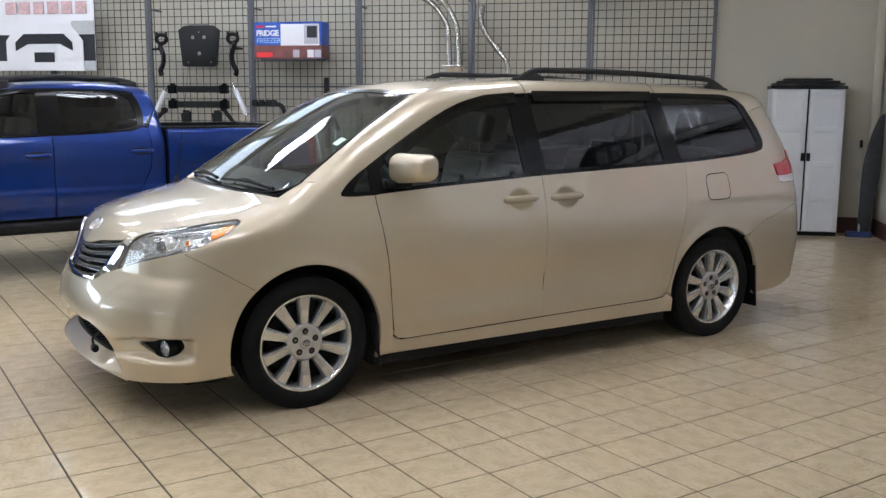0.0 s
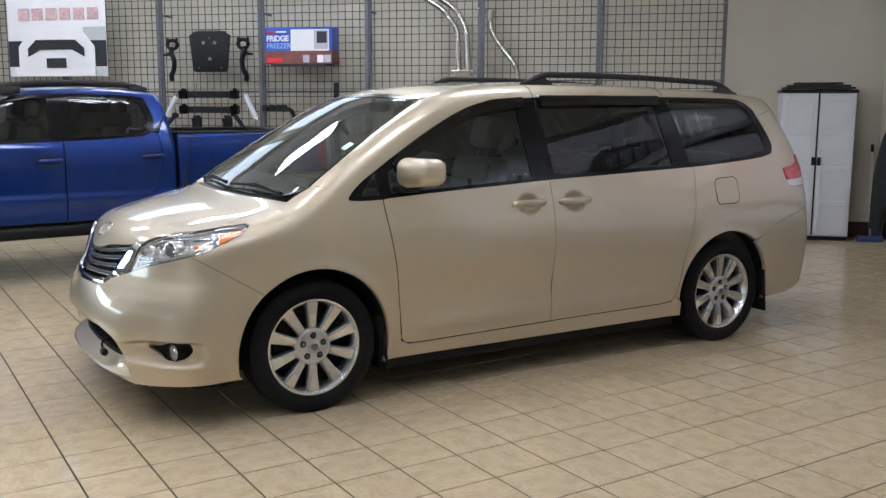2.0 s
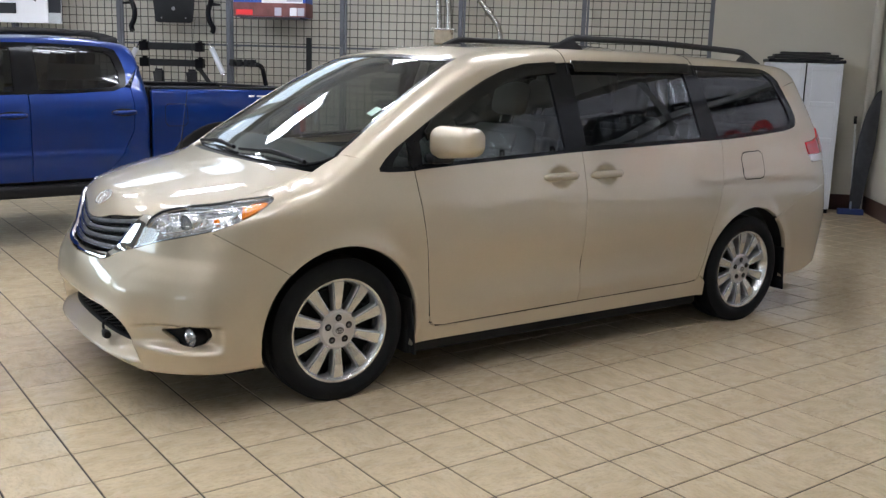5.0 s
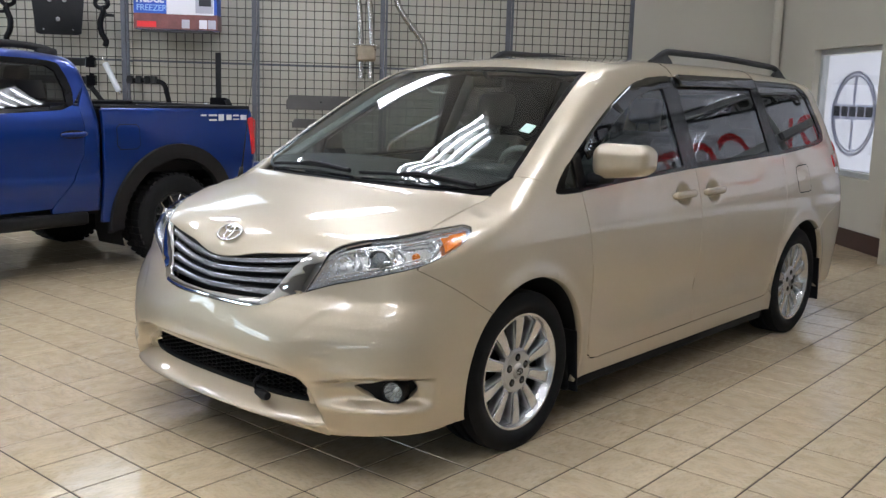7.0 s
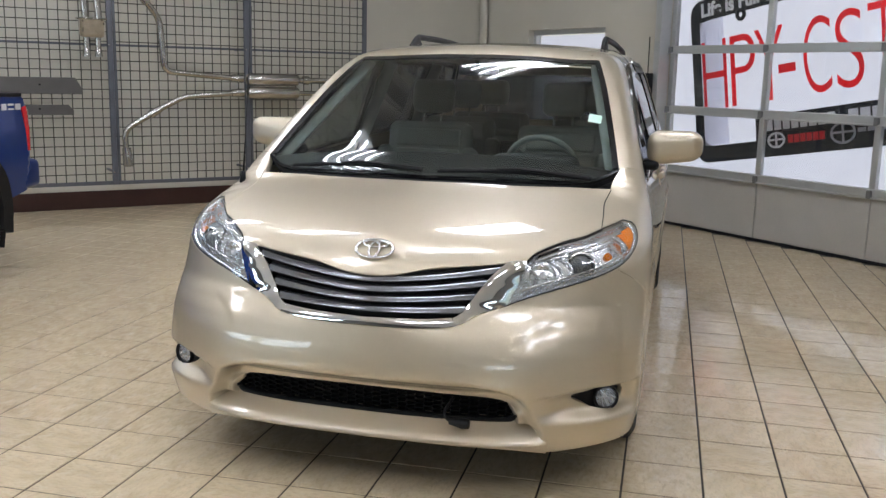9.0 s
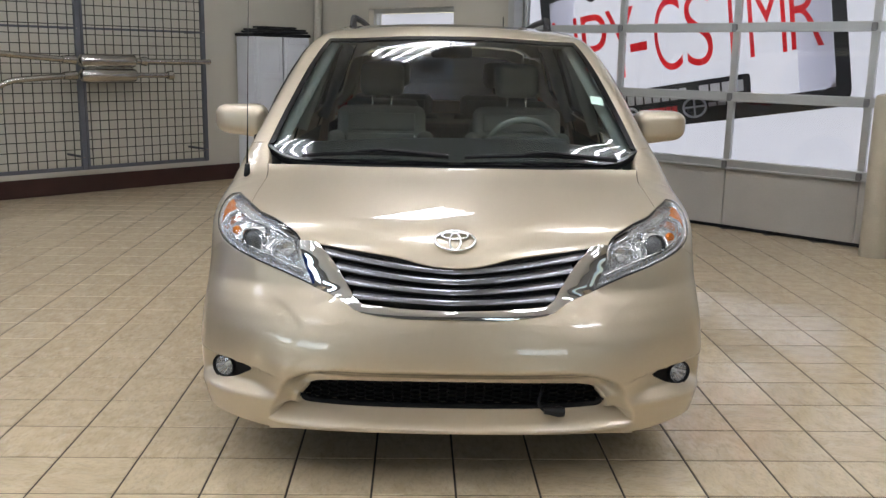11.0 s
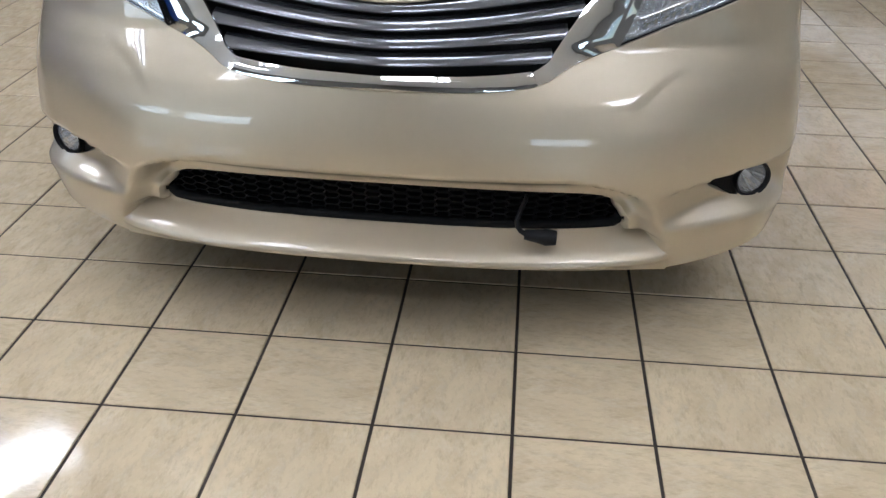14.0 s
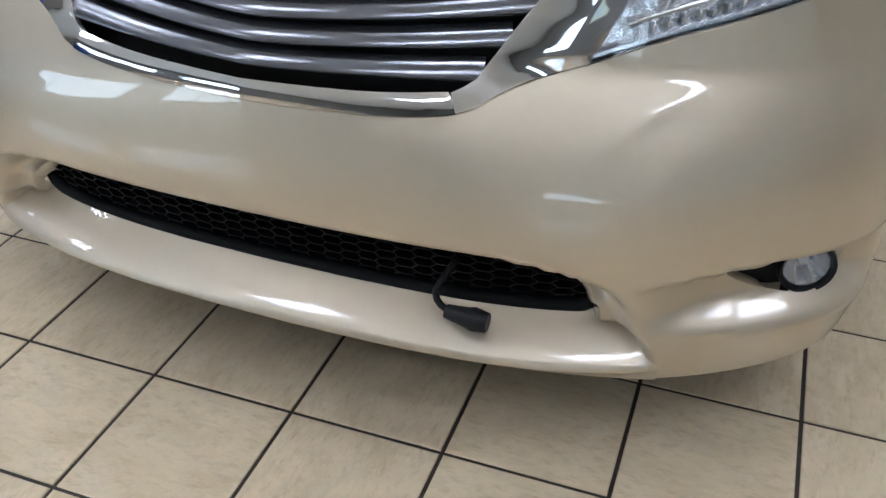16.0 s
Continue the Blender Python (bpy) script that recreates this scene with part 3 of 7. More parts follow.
# ---------------------------------------------------------------- road wheels
def road_wheel(parent, centre, radius, width, rim_r, spokes, style, mirror=1):
    """A tyre with tread grooves, and an alloy rim with its spokes, nuts and brake disc. The outer face looks along -y."""
    hub = new("wheel")
    hub.parent = parent
    hub.matrix_local = pose(*centre) @ Matrix.Diagonal((1, mirror, 1, 1))
    w = width / 2
    prof = [(rim_r + 0.004, -w * 0.80), (rim_r + 0.022, -w * 0.96), (rim_r + (radius - rim_r) * 0.5, -w * 1.04), (radius - 0.035, -w * 0.98), (radius - 0.012, -w * 0.86)]
    tread = [(radius - 0.003, -w * 0.80)]
    for g in (-0.5, -0.17, 0.17, 0.5):
        tread += [(radius, (g - 0.07) * 2 * w * 0.8), (radius - 0.010, (g - 0.05) * 2 * w * 0.8), (radius - 0.010, (g + 0.05) * 2 * w * 0.8), (radius, (g + 0.07) * 2 * w * 0.8)] if abs(g) < 0.45 else []
    prof += tread + [(radius - 0.003, w * 0.80), (radius - 0.012, w * 0.86), (radius - 0.05, w), (rim_r + 0.02, w * 0.96), (rim_r + 0.004, w * 0.8)]
    bm = bmesh.new()
    lathe(bm, prof, 64)
    tyre = part("tyre", bm, RUBBER, hub, "black rubber tyre", True, 40)
    if style == "truck":
        bm = bmesh.new()
        for k in range(40):
            m = Matrix.Rotation(2 * math.pi * k / 40, 4, "Y")
            for y0, y1 in ((-w * 0.95, -w * 0.35), (-w * 0.28, w * 0.28), (w * 0.35, w * 0.95)):
                box(bm, (radius - 0.012, y0, -0.017), (radius + 0.006, y1, 0.017), 0, m @ Matrix.Rotation(0.04 * (y0 > 0), 4, "Y"))
        tagged(part("tread", bm, RUBBER, hub), kind="stuff")
    bm = bmesh.new()
    lathe(bm, [(rim_r - 0.02, w * 0.7), (rim_r - 0.03, -w * 0.45), (rim_r - 0.012, -w * 0.70), (rim_r - 0.004, -w * 0.84), (rim_r + 0.006, -w * 0.86), (rim_r + 0.008, -w * 0.78)], 64)
    part("rim", bm, ALLOY if style == "van" else WHEEL_BLACK, hub, "", True, 40)
    bm = bmesh.new()
    lathe(bm, [(rim_r - 0.016, -w * 0.66), (rim_r - 0.010, -w * 0.78), (rim_r - 0.002, -w * 0.875), (rim_r + 0.008, -w * 0.88), (rim_r + 0.010, -w * 0.80)], 64)
    part("rim_edge", bm, ALLOY if style == "van" else WHEEL_BLACK, hub, "", True, 40)
    face = -w * 0.74
    bm = bmesh.new()
    for k in range(spokes):
        m = Matrix.Rotation(2 * math.pi * (k + 0.5) / spokes, 4, "Y")
        if style == "van":
            b = 0.0295
            outline = [(0.070, -0.024), (0.115, -0.0235), (rim_r * 0.72, -b * 0.95), (rim_r - 0.008, -b * 1.22), (rim_r - 0.008, b * 1.22), (rim_r * 0.72, b * 0.95), (0.115, 0.0235), (0.070, 0.024)]
            made = slab(bm, outline, 0.045, None, 0.006)
            for v in made:
                v.co.y += face + 0.013
                v.co = m @ v.co
        else:
            outline = [(0.05, -0.028), (rim_r * 0.62, -0.034), (rim_r - 0.015, -0.062), (rim_r - 0.008, -0.03), (rim_r * 0.8, 0), (rim_r - 0.008, 0.03), (rim_r - 0.015, 0.062), (rim_r * 0.62, 0.034), (0.05, 0.028)]
            made = slab(bm, outline, 0.035, None, 0.004)
            for v in made:
                v.co.y += face
                v.co = m @ v.co
    part("spokes", bm, ALLOY_GREY if style == "van" else WHEEL_BLACK, hub, "silver painted alloy spokes" if style == "van" else "dark painted alloy spokes", True, 35)
    if style == "van":
        for k in range(spokes):
            m = Matrix.Rotation(2 * math.pi * (k + 0.5) / spokes, 4, "Y")
            nose = [(0.110 - 0.012 * math.cos(q), 0.0165 * math.sin(q)) for q in np.linspace(math.pi / 2, -math.pi / 2, 7)]
            outline = nose + [(rim_r * 0.70, -0.0215), (rim_r - 0.006, -0.0285), (rim_r - 0.006, 0.0285), (rim_r * 0.70, 0.0215)]
            bm = bmesh.new()
            for v in slab(bm, outline[::-1], 0.022, None, 0.003):
                v.co.y += face + 0.011 * max(0.0, 1 - (v.co.x - 0.098) / 0.07) ** 2
                v.co = m @ v.co
            bmesh.ops.recalc_face_normals(bm, faces=bm.faces)
            part("spoke_face", bm, ALLOY, hub, "bright machined spoke face")
    if style == "truck":
        for k in range(spokes):
            line = [(-30, 0.955), (-22, 0.965), (-15, 0.955), (-11, 0.70), (0, 0.67), (11, 0.70), (15, 0.955), (22, 0.965), (30, 0.955)]
            pts = [(r * rim_r * math.cos(q), face - 0.004, r * rim_r * math.sin(q)) for q, r in ((radians(a + 360 * (k + 0.5) / spokes), r) for a, r in line)]
            bm = bmesh.new()
            tube(bm, pts, 0.0115, 6, squash=(1, 0.5))
            bmesh.ops.recalc_face_normals(bm, faces=bm.faces)
            part("spoke_face", bm, ALLOY, hub, "bright machined spoke edge")
    bm = bmesh.new()
    wide = 0.018 if style == "van" else 0.0
    lathe(bm, [(0.002, face - 0.002), (0.031, face - 0.002), (0.036, face + 0.004), (0.07 + wide, face + 0.006), (0.082 + wide, face + 0.014), (0.082 + wide, face + 0.04)], 40)
    part("hub_centre", bm, ALLOY_GREY if style == "van" else WHEEL_BLACK, hub, "", True, 30)
    bm = bmesh.new()
    lathe(bm, [(0.001, face - 0.008), (0.024, face - 0.007), (0.030, face - 0.003), (0.031, face + 0.004)], 28)
    part("centre_cap", bm, ALLOY_GREY if style == "van" else SLAT, hub, "grey centre cap", True, 40)
    if style == "van":
        bm = bmesh.new()
        for a, b in ((0.021, 0.015), (0.007, 0.014), (0.014, 0.006)):
            tube(bm, [(a * math.cos(q), face - 0.009, b * math.sin(q) + (0.005 if a == 0.014 else 0)) for q in np.linspace(0, 2 * math.pi, 21)[:-1]], 0.0018, 6, closed=True)
        part("cap_emblem", bm, SLAT, hub, "dark oval rings", True)
    for k in range(5 if style == "van" else 6):
        q = 2 * math.pi * (k + 0.25) / (5 if style == "van" else 6)
        # near-black ring on the hub, painted as a shaded recess round the nut
        bm = bmesh.new()
        lathe(bm, [(0.0095, 0.0), (0.0165, -0.001), (0.018, 0.001), (0.018, 0.012)], 16)
        nut_seat = part("nut_shade_ring", bm, VOID, hub, "dark ring painted as the shade round the nut", True, 30)
        bm = bmesh.new()
        lathe(bm, [(0.001, -0.006), (0.007, -0.006), (0.0105, -0.003), (0.0105, 0.012)], 6)
        nut = part("wheel_nut", bm, SLAT, hub, "grey steel nut")
        for ob in (nut_seat, nut):
            ob.matrix_local = pose(0.060 * math.cos(q), face + 0.004, 0.060 * math.sin(q))
    # disc and a backing sheet, near black for the shade inside the rim
    bm = bmesh.new()
    lathe(bm, [(0.05, face + 0.075), (rim_r - 0.06, face + 0.075), (rim_r - 0.06, face + 0.09), (0.05, face + 0.09)], 40)
    lathe(bm, [(0.05, face + 0.10), (rim_r - 0.02, face + 0.11)], 40)
    part("brake_disc", bm, VOID, hub, "brake disc and backing sheet, blackened as shade behind the spokes", True, 40)
    return hub


# ---------------------------------------------------------------- the champagne minivan
flank = curve((0.15, 0.94), (0.30, 0.962), (0.42, 0.972), (0.58, 0.985), (0.78, 1.0), (0.93, 0.995), (1.03, 0.975), (1.16, 0.938), (1.30, 0.892), (1.50, 0.825), (1.68, 0.755), (1.85, 0.66))
reach = curve((0.15, 0.93), (0.24, 0.985), (0.34, 1.005), (0.50, 1.015), (0.62, 1.0), (0.72, 0.975), (0.83, 0.935), (0.92, 0.885), (1.0, 0.83), (1.10, 0.76))
ridge = curve((-1.1, 0.62), (-0.97, 0.80), (-0.92, 0.872), (-0.87, 0.925), (-0.80, 0.966), (-0.65, 1.017), (-0.45, 1.066), (-0.22, 1.112), (-0.17, 1.130), (0.0, 1.236), (0.30, 1.425), (0.60, 1.603), (0.76, 1.683),
              (0.90, 1.727), (1.10, 1.757), (1.6, 1.786), (2.2, 1.788), (3.0, 1.768), (3.6, 1.735), (3.95, 1.70))
stern = curve((0.15, 4.08), (0.35, 4.18), (0.62, 4.21), (0.80, 4.18), (1.0, 4.15), (1.15, 4.14), (1.3, 4.08), (1.6, 3.90), (1.8, 3.80))
crown = curve((-1.0, 0.08), (-0.5, 0.05), (0.0, 0.02), (0.4, 0.03), (0.9, 0.065), (2.0, 0.075))
taper = curve((-0.8, 1.035), (-0.4, 1.02), (0.3, 1.0), (2.6, 1.0), (3.6, 0.99), (4.2, 0.96))


corner = curve((0.15, 0.048), (0.26, 0.056), (0.36, 0.061), (0.46, 0.056), (0.58, 0.042), (0.70, 0.024), (0.82, 0.008), (0.92, 0.0), (1.0, 0.0))


slant = curve((0.48, 0.0), (0.58, 0.008), (0.64, 0.022), (0.70, 0.043), (0.76, 0.062), (0.83, 0.058), (0.90, 0.036), (0.96, 0.022), (1.03, 0.0), (1.1, 0.0))


def van_skin(x, y, z):
    y = np.abs(y)
    w = flank(z) * taper(x)
    for cx in (0.0, 3.07):
        r = np.hypot(x - cx, z - 0.35)
        w = w + 0.014 * np.exp(-((r - 0.43) / 0.045) ** 2)
    front = (np.maximum(-x, 0) / (reach(z) * (1 - 0.08 * np.minimum(y / w, 1.2) ** 2))) ** 3.3
    rear = (np.maximum(x - 2.8, 0) / (stern(z) + 0.04 - 2.8)) ** 8
    side = ((front + rear + (y / w) ** 4) ** 0.25 - 1) * w
    turn = np.degrees(np.arctan2(y, np.maximum(-x, 1e-3)))
    side = side + slant(z) * np.exp(-((turn - 33) / 25) ** 2) - corner(z) * np.exp(-((turn - 55.5) / 11.5) ** 2)
    top = (z - ridge(x - 0.10 * y * y) + crown(x) * y * y + 0.03 * y ** 6) * 0.88
    return smooth_max(side, top, 0.085)


VAN = Body(van_skin)
van = thing("minivan", Matrix(), "champagne beige metallic minivan with chrome grille and alloy wheels", "car")


def on(chart, *pts):
    """Points given in metres, pulled onto the skin along a chart's rays; the chart's own coordinates."""
    return VAN.chart(chart, np.array(pts, float))


# lines shared by neighbouring panels, as x, y, z on the left side
def laid(chart, pts):
    return VAN.lay(chart, VAN.chart(chart, np.array(pts, float)))


HOOD_FRONT = spline([(0.0, 24.2), (-0.06, 24.4), (-0.12, 24.9), (-0.225, 26.2), (-0.39, 27.6), (-0.57, 29.5)], 0.03)      # y, degrees on the nose chart
HOOD_LAMP = spline([(-0.57, 29.5), (-0.595, 31.4), (-0.64, 33.4), (-0.70, 36.1), (-0.76, 38.6), (-0.812, 42.4)], 0.02)
LAMP_CROWN = spline([(-0.812, 42.4), (-0.862, 46.4), (-0.884, 48.7)], 0.02)
HOOD_SIDE = spline([(-0.812, 42.4), (-0.806, 49.0), (-0.797, 57.0), (-0.812, 64.8)], 0.5)
COWL = spline([(-0.812, 64.8), (-0.70, 63.3), (-0.40, 60.4), (0.0, 59.2)], 0.05)
half = np.vstack([HOOD_FRONT, HOOD_LAMP[1:], HOOD_SIDE[1:], COWL[1:-1]])
GAP = 0.0018


def both(line):
    """A half outline that starts and ends on the centre line, closed with its mirror image."""
    return np.vstack([line, (line * (-1, 1))[::-1][1:-1]])


hood_loop = np.vstack([HOOD_FRONT, HOOD_LAMP[1:], HOOD_SIDE[1:], COWL[1:]])
hood_loop = np.vstack([hood_loop, (hood_loop * (-1, 1))[::-1][1:-1]])
panel(VAN, "hood", "nose", [hood_loop], PAINT, van, 0.035, 0.022, gap=GAP)

# windscreen, its black border and the cowl below it
screen_side = VAN.chart("nose", laid("nose", [(0.03, -0.835, 1.19), (0.25, -0.79, 1.31), (0.55, -0.722, 1.49), (0.86, -0.645, 1.66)]))
screen_side = spline(screen_side, 1.0)
screen_top = spline([screen_side[-1], (-0.45, screen_side[-1][1] - 1.9), (0.0, screen_side[-1][1] - 2.8)], 0.03)
screen_foot = spline([(0.0, 61.2), (-0.40, 62.6), (-0.70, 66.0), screen_side[0]], 0.03)
screen = both(np.vstack([screen_foot, screen_side[1:], screen_top[1:]]))
glass = panel(VAN, "windscreen", "nose", [screen], GLASS, van, 0.04, 0, -0.004, label="clear laminated windscreen")
inner = both(np.vstack([screen_foot + (0, 1.1), screen_side[1:-2] + (0.026, 0), screen_top[1:] - (-0.0, 1.5)]))
panel(VAN, "windscreen_border", "nose", [screen, inner], GLOSS_BLACK, van, 0.03, 0.01, -0.0015, label="black glass border and moulding")
cowl = both(np.vstack([COWL[::-1], screen_foot[1:]]))
panel(VAN, "cowl", "nose", [cowl], BLACK, van, 0.03, 0.03, -0.012)

# front bumper: one wrapped moulding with the lower intake and the two lamp pockets cut out
def wrap_of(chart, pts):
    return VAN.chart("wrap", VAN.lay(chart, pts))


LAMP_LOW = spline([(31.0, 0.757), (38.0, 0.799), (45.0, 0.833), (51.0, 0.861), (57.5, 0.893), (63.3, 0.937), (67.0, 0.972), (69.8, 1.006)], 1.0)
LAMP_TOP = np.vstack([wrap_of("nose", HOOD_LAMP), wrap_of("nose", LAMP_CROWN)[1:]])
lamp_in = spline([LAMP_TOP[0], (33.8, 0.838), (31.0, 0.757)], 1.0)
lamp_tip = np.array([LAMP_LOW[-1], (70.3, 1.020), LAMP_TOP[-1]])
ARCH_END = VAN.chart('wrap', VAN.lay('side', ring(0.0, 0.350, 0.432, 132, 132, 1)))[0]
seam_start = VAN.lay('wrap', [(55.5, 0.872)])[0]
SEAM = VAN.chart('wrap', VAN.lay('side', spline([(seam_start[0], 0.872), (-0.45, 0.772), (0.432 * math.cos(radians(132)), 0.350 + 0.432 * math.sin(radians(132)))], 0.03)))
SEAM[0], SEAM[-1] = (55.5, 0.872), ARCH_END
arch_f = VAN.chart("wrap", VAN.lay("side", ring(0.0, 0.350, 0.432, 132, 197)))
GRILLE_LOW = spline([(0, 0.671), (12, 0.673), (20, 0.686), (23.5, 0.713), (26.4, 0.734), (31.0, 0.757)], 1.0)
intake = both(spline([(0, 0.413), (12, 0.411), (24, 0.405), (28.8, 0.395), (31.4, 0.374), (32.4, 0.345), (32.7, 0.312), (32.2, 0.293), (26, 0.289), (12, 0.287), (0, 0.287)], 1.0))
pocket = spline([(42.4, 0.420), (46.5, 0.436), (50, 0.450), (53.2, 0.456), (55.6, 0.446), (56.3, 0.420), (56.0, 0.396), (54.2, 0.372), (51.0, 0.361), (48.0, 0.367), (45.0, 0.386)], 0.6, True)
low_edge = spline([(67.5, 0.245), (60, 0.238), (50, 0.233), (41, 0.218), (36.6, 0.216)], 1.0)
chin_edge = spline([(36.6, 0.262), (30, 0.272), (18, 0.277), (0, 0.278)], 1.0)
outline = np.vstack([GRILLE_LOW, LAMP_LOW[1:][LAMP_LOW[1:, 0] < 55.5], SEAM, arch_f[1:][arch_f[1:, 1] > 0.245], low_edge, chin_edge])
pocket_mirror = (pocket * (-1, 1))[::-1]


def ease(t):
    t = np.clip(t, 0, 1)
    return t * t * (3 - 2 * t)


MOUTH = curve((0.20, 38.2), (0.30, 36.8), (0.36, 35.2), (0.42, 33.0), (0.455, 29.5), (0.48, 24.0))


CREASE = curve((0.40, 30.0), (0.59, 30.0), (0.635, 31.5), (0.668, 33.8), (0.70, 37.0), (0.745, 41.0))


def bumper_shape(p):
    """The cheek that falls back from the middle, the drawn-in mouth, and the scoop that runs out to the lamp pocket."""
    x, y, z = p[:, 0], np.abs(p[:, 1]), p[:, 2]
    q = np.degrees(np.arctan2(y, -x))
    d = np.zeros(len(p))
    d -= 0.055 * ease((0.486 - z) / 0.040) * ease((MOUTH(z) - q) / 2.6)
    d -= 0.036 * ease((0.452 - z) / 0.030) * ease((z - 0.355) / 0.035) * ease((MOUTH(z) - q) / 2.2)
    d -= 0.065 * ease((0.308 - z) / 0.018) * ease((37.0 - q) / 3.0)
    top, low = 0.428 + 0.028 * ease((q - 33) / 14), 0.334
    u = (z - low) / (top - low)
    depth = 0.052 * ease((q - 32.5) / 11) * ease((59.5 - q) / 3.5)
    d -= depth * ease(u / 0.34) * (1 - ease((u - 0.94) / 0.10))
    d += 0.002 * ease((q - 38) / 8) * ease((62 - q) / 6) * np.exp(-((z - low + 0.006) / 0.014) ** 2)
    d -= 0.0030 * ease((q - CREASE(z) + 0.8) / 1.5) * np.clip((58 - q) / 20, 0, 1) * ease((z - 0.58) / 0.06) * ease((0.74 - z) / 0.06)
    d -= 0.014 * ease((q - 30) / 16) * ease((60 - q) / 10) * ease((z - 0.40) / 0.05) * ease((0.70 - z) / 0.20)
    return d


bumper = panel(VAN, "front_bumper", "wrap", [both(outline), intake, pocket, pocket_mirror], PAINT, van, 0.0098, 0.022, sink=bumper_shape, edge_step=0.007, gap=0.0022)
lip_loop = both(np.vstack([[(0, 0.304)], spline([(12, 0.306), (26, 0.309), (32.0, 0.315)], 1.0), [(34.6, 0.300), (37.6, 0.265), (38.2, 0.210)], spline([(36.6, 0.216), (30, 0.233), (18, 0.243), (0, 0.247)], 1.0)]))


def lip_shape(p):
    x, y, z = p[:, 0], np.abs(p[:, 1]), p[:, 2]
    q = np.degrees(np.arctan2(y, -x))
    fade = ease((39.0 - q) / 4)
    return (-0.092 * ease((z - 0.248) / 0.064) + 0.016 * np.exp(-((z - 0.262) / 0.016) ** 2)) * fade


panel(VAN, "bumper_lip", "wrap", [lip_loop], PAINT, van, 0.0105, 0.03, sink=lip_shape, edge_step=0.010)
under = both(spline([(0, 0.240), (18, 0.234), (36, 0.205), (50, 0.215), (66, 0.23), (66, 0.165), (36, 0.185), (0, 0.205)], 1.0))
panel(VAN, "splash_shield", "wrap", [under], VOID, van, 0.04, 0, -0.10, label="black plastic splash shield")

# lower intake: a dark plastic honeycomb behind the mouth
panel(VAN, "intake_backing", "wrap", [both(spline([(0, 0.455), (20, 0.452), (33, 0.44), (34, 0.28), (20, 0.27), (0, 0.27)], 1.0))], VOID, van, 0.04, 0, -0.150)


def honeycomb(rows, pitch, wide, z0, ends, sunk):
    """Long six-sided cells standing on the skin's inside."""
    cols = np.arange(-ends, ends + 0.01, wide)
    spots = np.array([(q, z0 + (k + 0.5 * (i % 2)) * pitch) for i, q in enumerate(cols) for k in range(rows)])
    mid, nor = VAN.lay("wrap", spots), VAN.normal(VAN.lay("wrap", spots))
    mid, nor = mid.reshape(len(cols), rows, 3), nor.reshape(len(cols), rows, 3)
    bm = bmesh.new()

    def wall(a, b, n):
        up = np.cross(b - a, n)
        up = 0.0016 * up / max(np.linalg.norm(up), 1e-9)
        v = [[bm.verts.new(p - d * n + s * up) for d in (sunk, sunk + 0.018)] for p in (a, b) for s in (1, -1)]
        (a0, a1), (b0, b1), (c0, c1), (d0, d1) = v
        for f in ((a0, c0, d0, b0), (a0, a1, c1, c0), (b0, d0, d1, b1)):
            bm.faces.new(f)
    for i in range(len(cols)):
        for k in range(rows):
            c, n = mid[i, k], nor[i, k]
            side = np.cross(n, (0, 0, 1.0))
            side = side / np.linalg.norm(side) * 0.0125
            wall(c - side, c + side, n)
            if i + 1 < len(cols):
                for j in (k, k + (1 if i % 2 else -1)):
                    if 0 <= j < rows:
                        e = mid[i + 1, j]
                        way = 1 if np.dot(e - c, side) > 0 else -1
                        wall(c + way * side, e - way * side, n)
    bmesh.ops.recalc_face_normals(bm, faces=bm.faces)
    return bm


bm = honeycomb(6, 0.0195, 1.95, 0.2965, 31.2, 0.100)
part("intake_mesh", bm, MESH_BLACK, van, "black plastic honeycomb intake mesh")
rail = spline([(32.2, 0.338), (32.0, 0.320), (31.2, 0.308), (29.0, 0.304), (20.0, 0.303), (10.0, 0.303), (0.0, 0.303)], 0.8)
strip(VAN, "mesh_rail", "wrap", np.vstack([rail, rail[::-1][1:] * (-1, 1)]), MESH_BLACK, van, 0.0135, -0.096, sides=10)
bm = bmesh.new()
cable = [(-0.90, -0.335, 0.40), (-0.935, -0.325, 0.385), (-0.955, -0.315, 0.36), (-0.955, -0.325, 0.335), (-0.955, -0.345, 0.325)]
tube(bm, spline(cable, 0.01), 0.006, 8)
cord = part("block_heater_cord", bm, BLACK, van, "black block-heater cord with plug", True)
bm = bmesh.new()
tube(bm, [(-0.958, -0.335, 0.328), (-0.960, -0.375, 0.326), (-0.960, -0.385, 0.326), (-0.960, -0.41, 0.325)], [0.012, 0.018, 0.021, 0.017], 12)
part("plug", bm, BLACK, cord, "", True, 40)

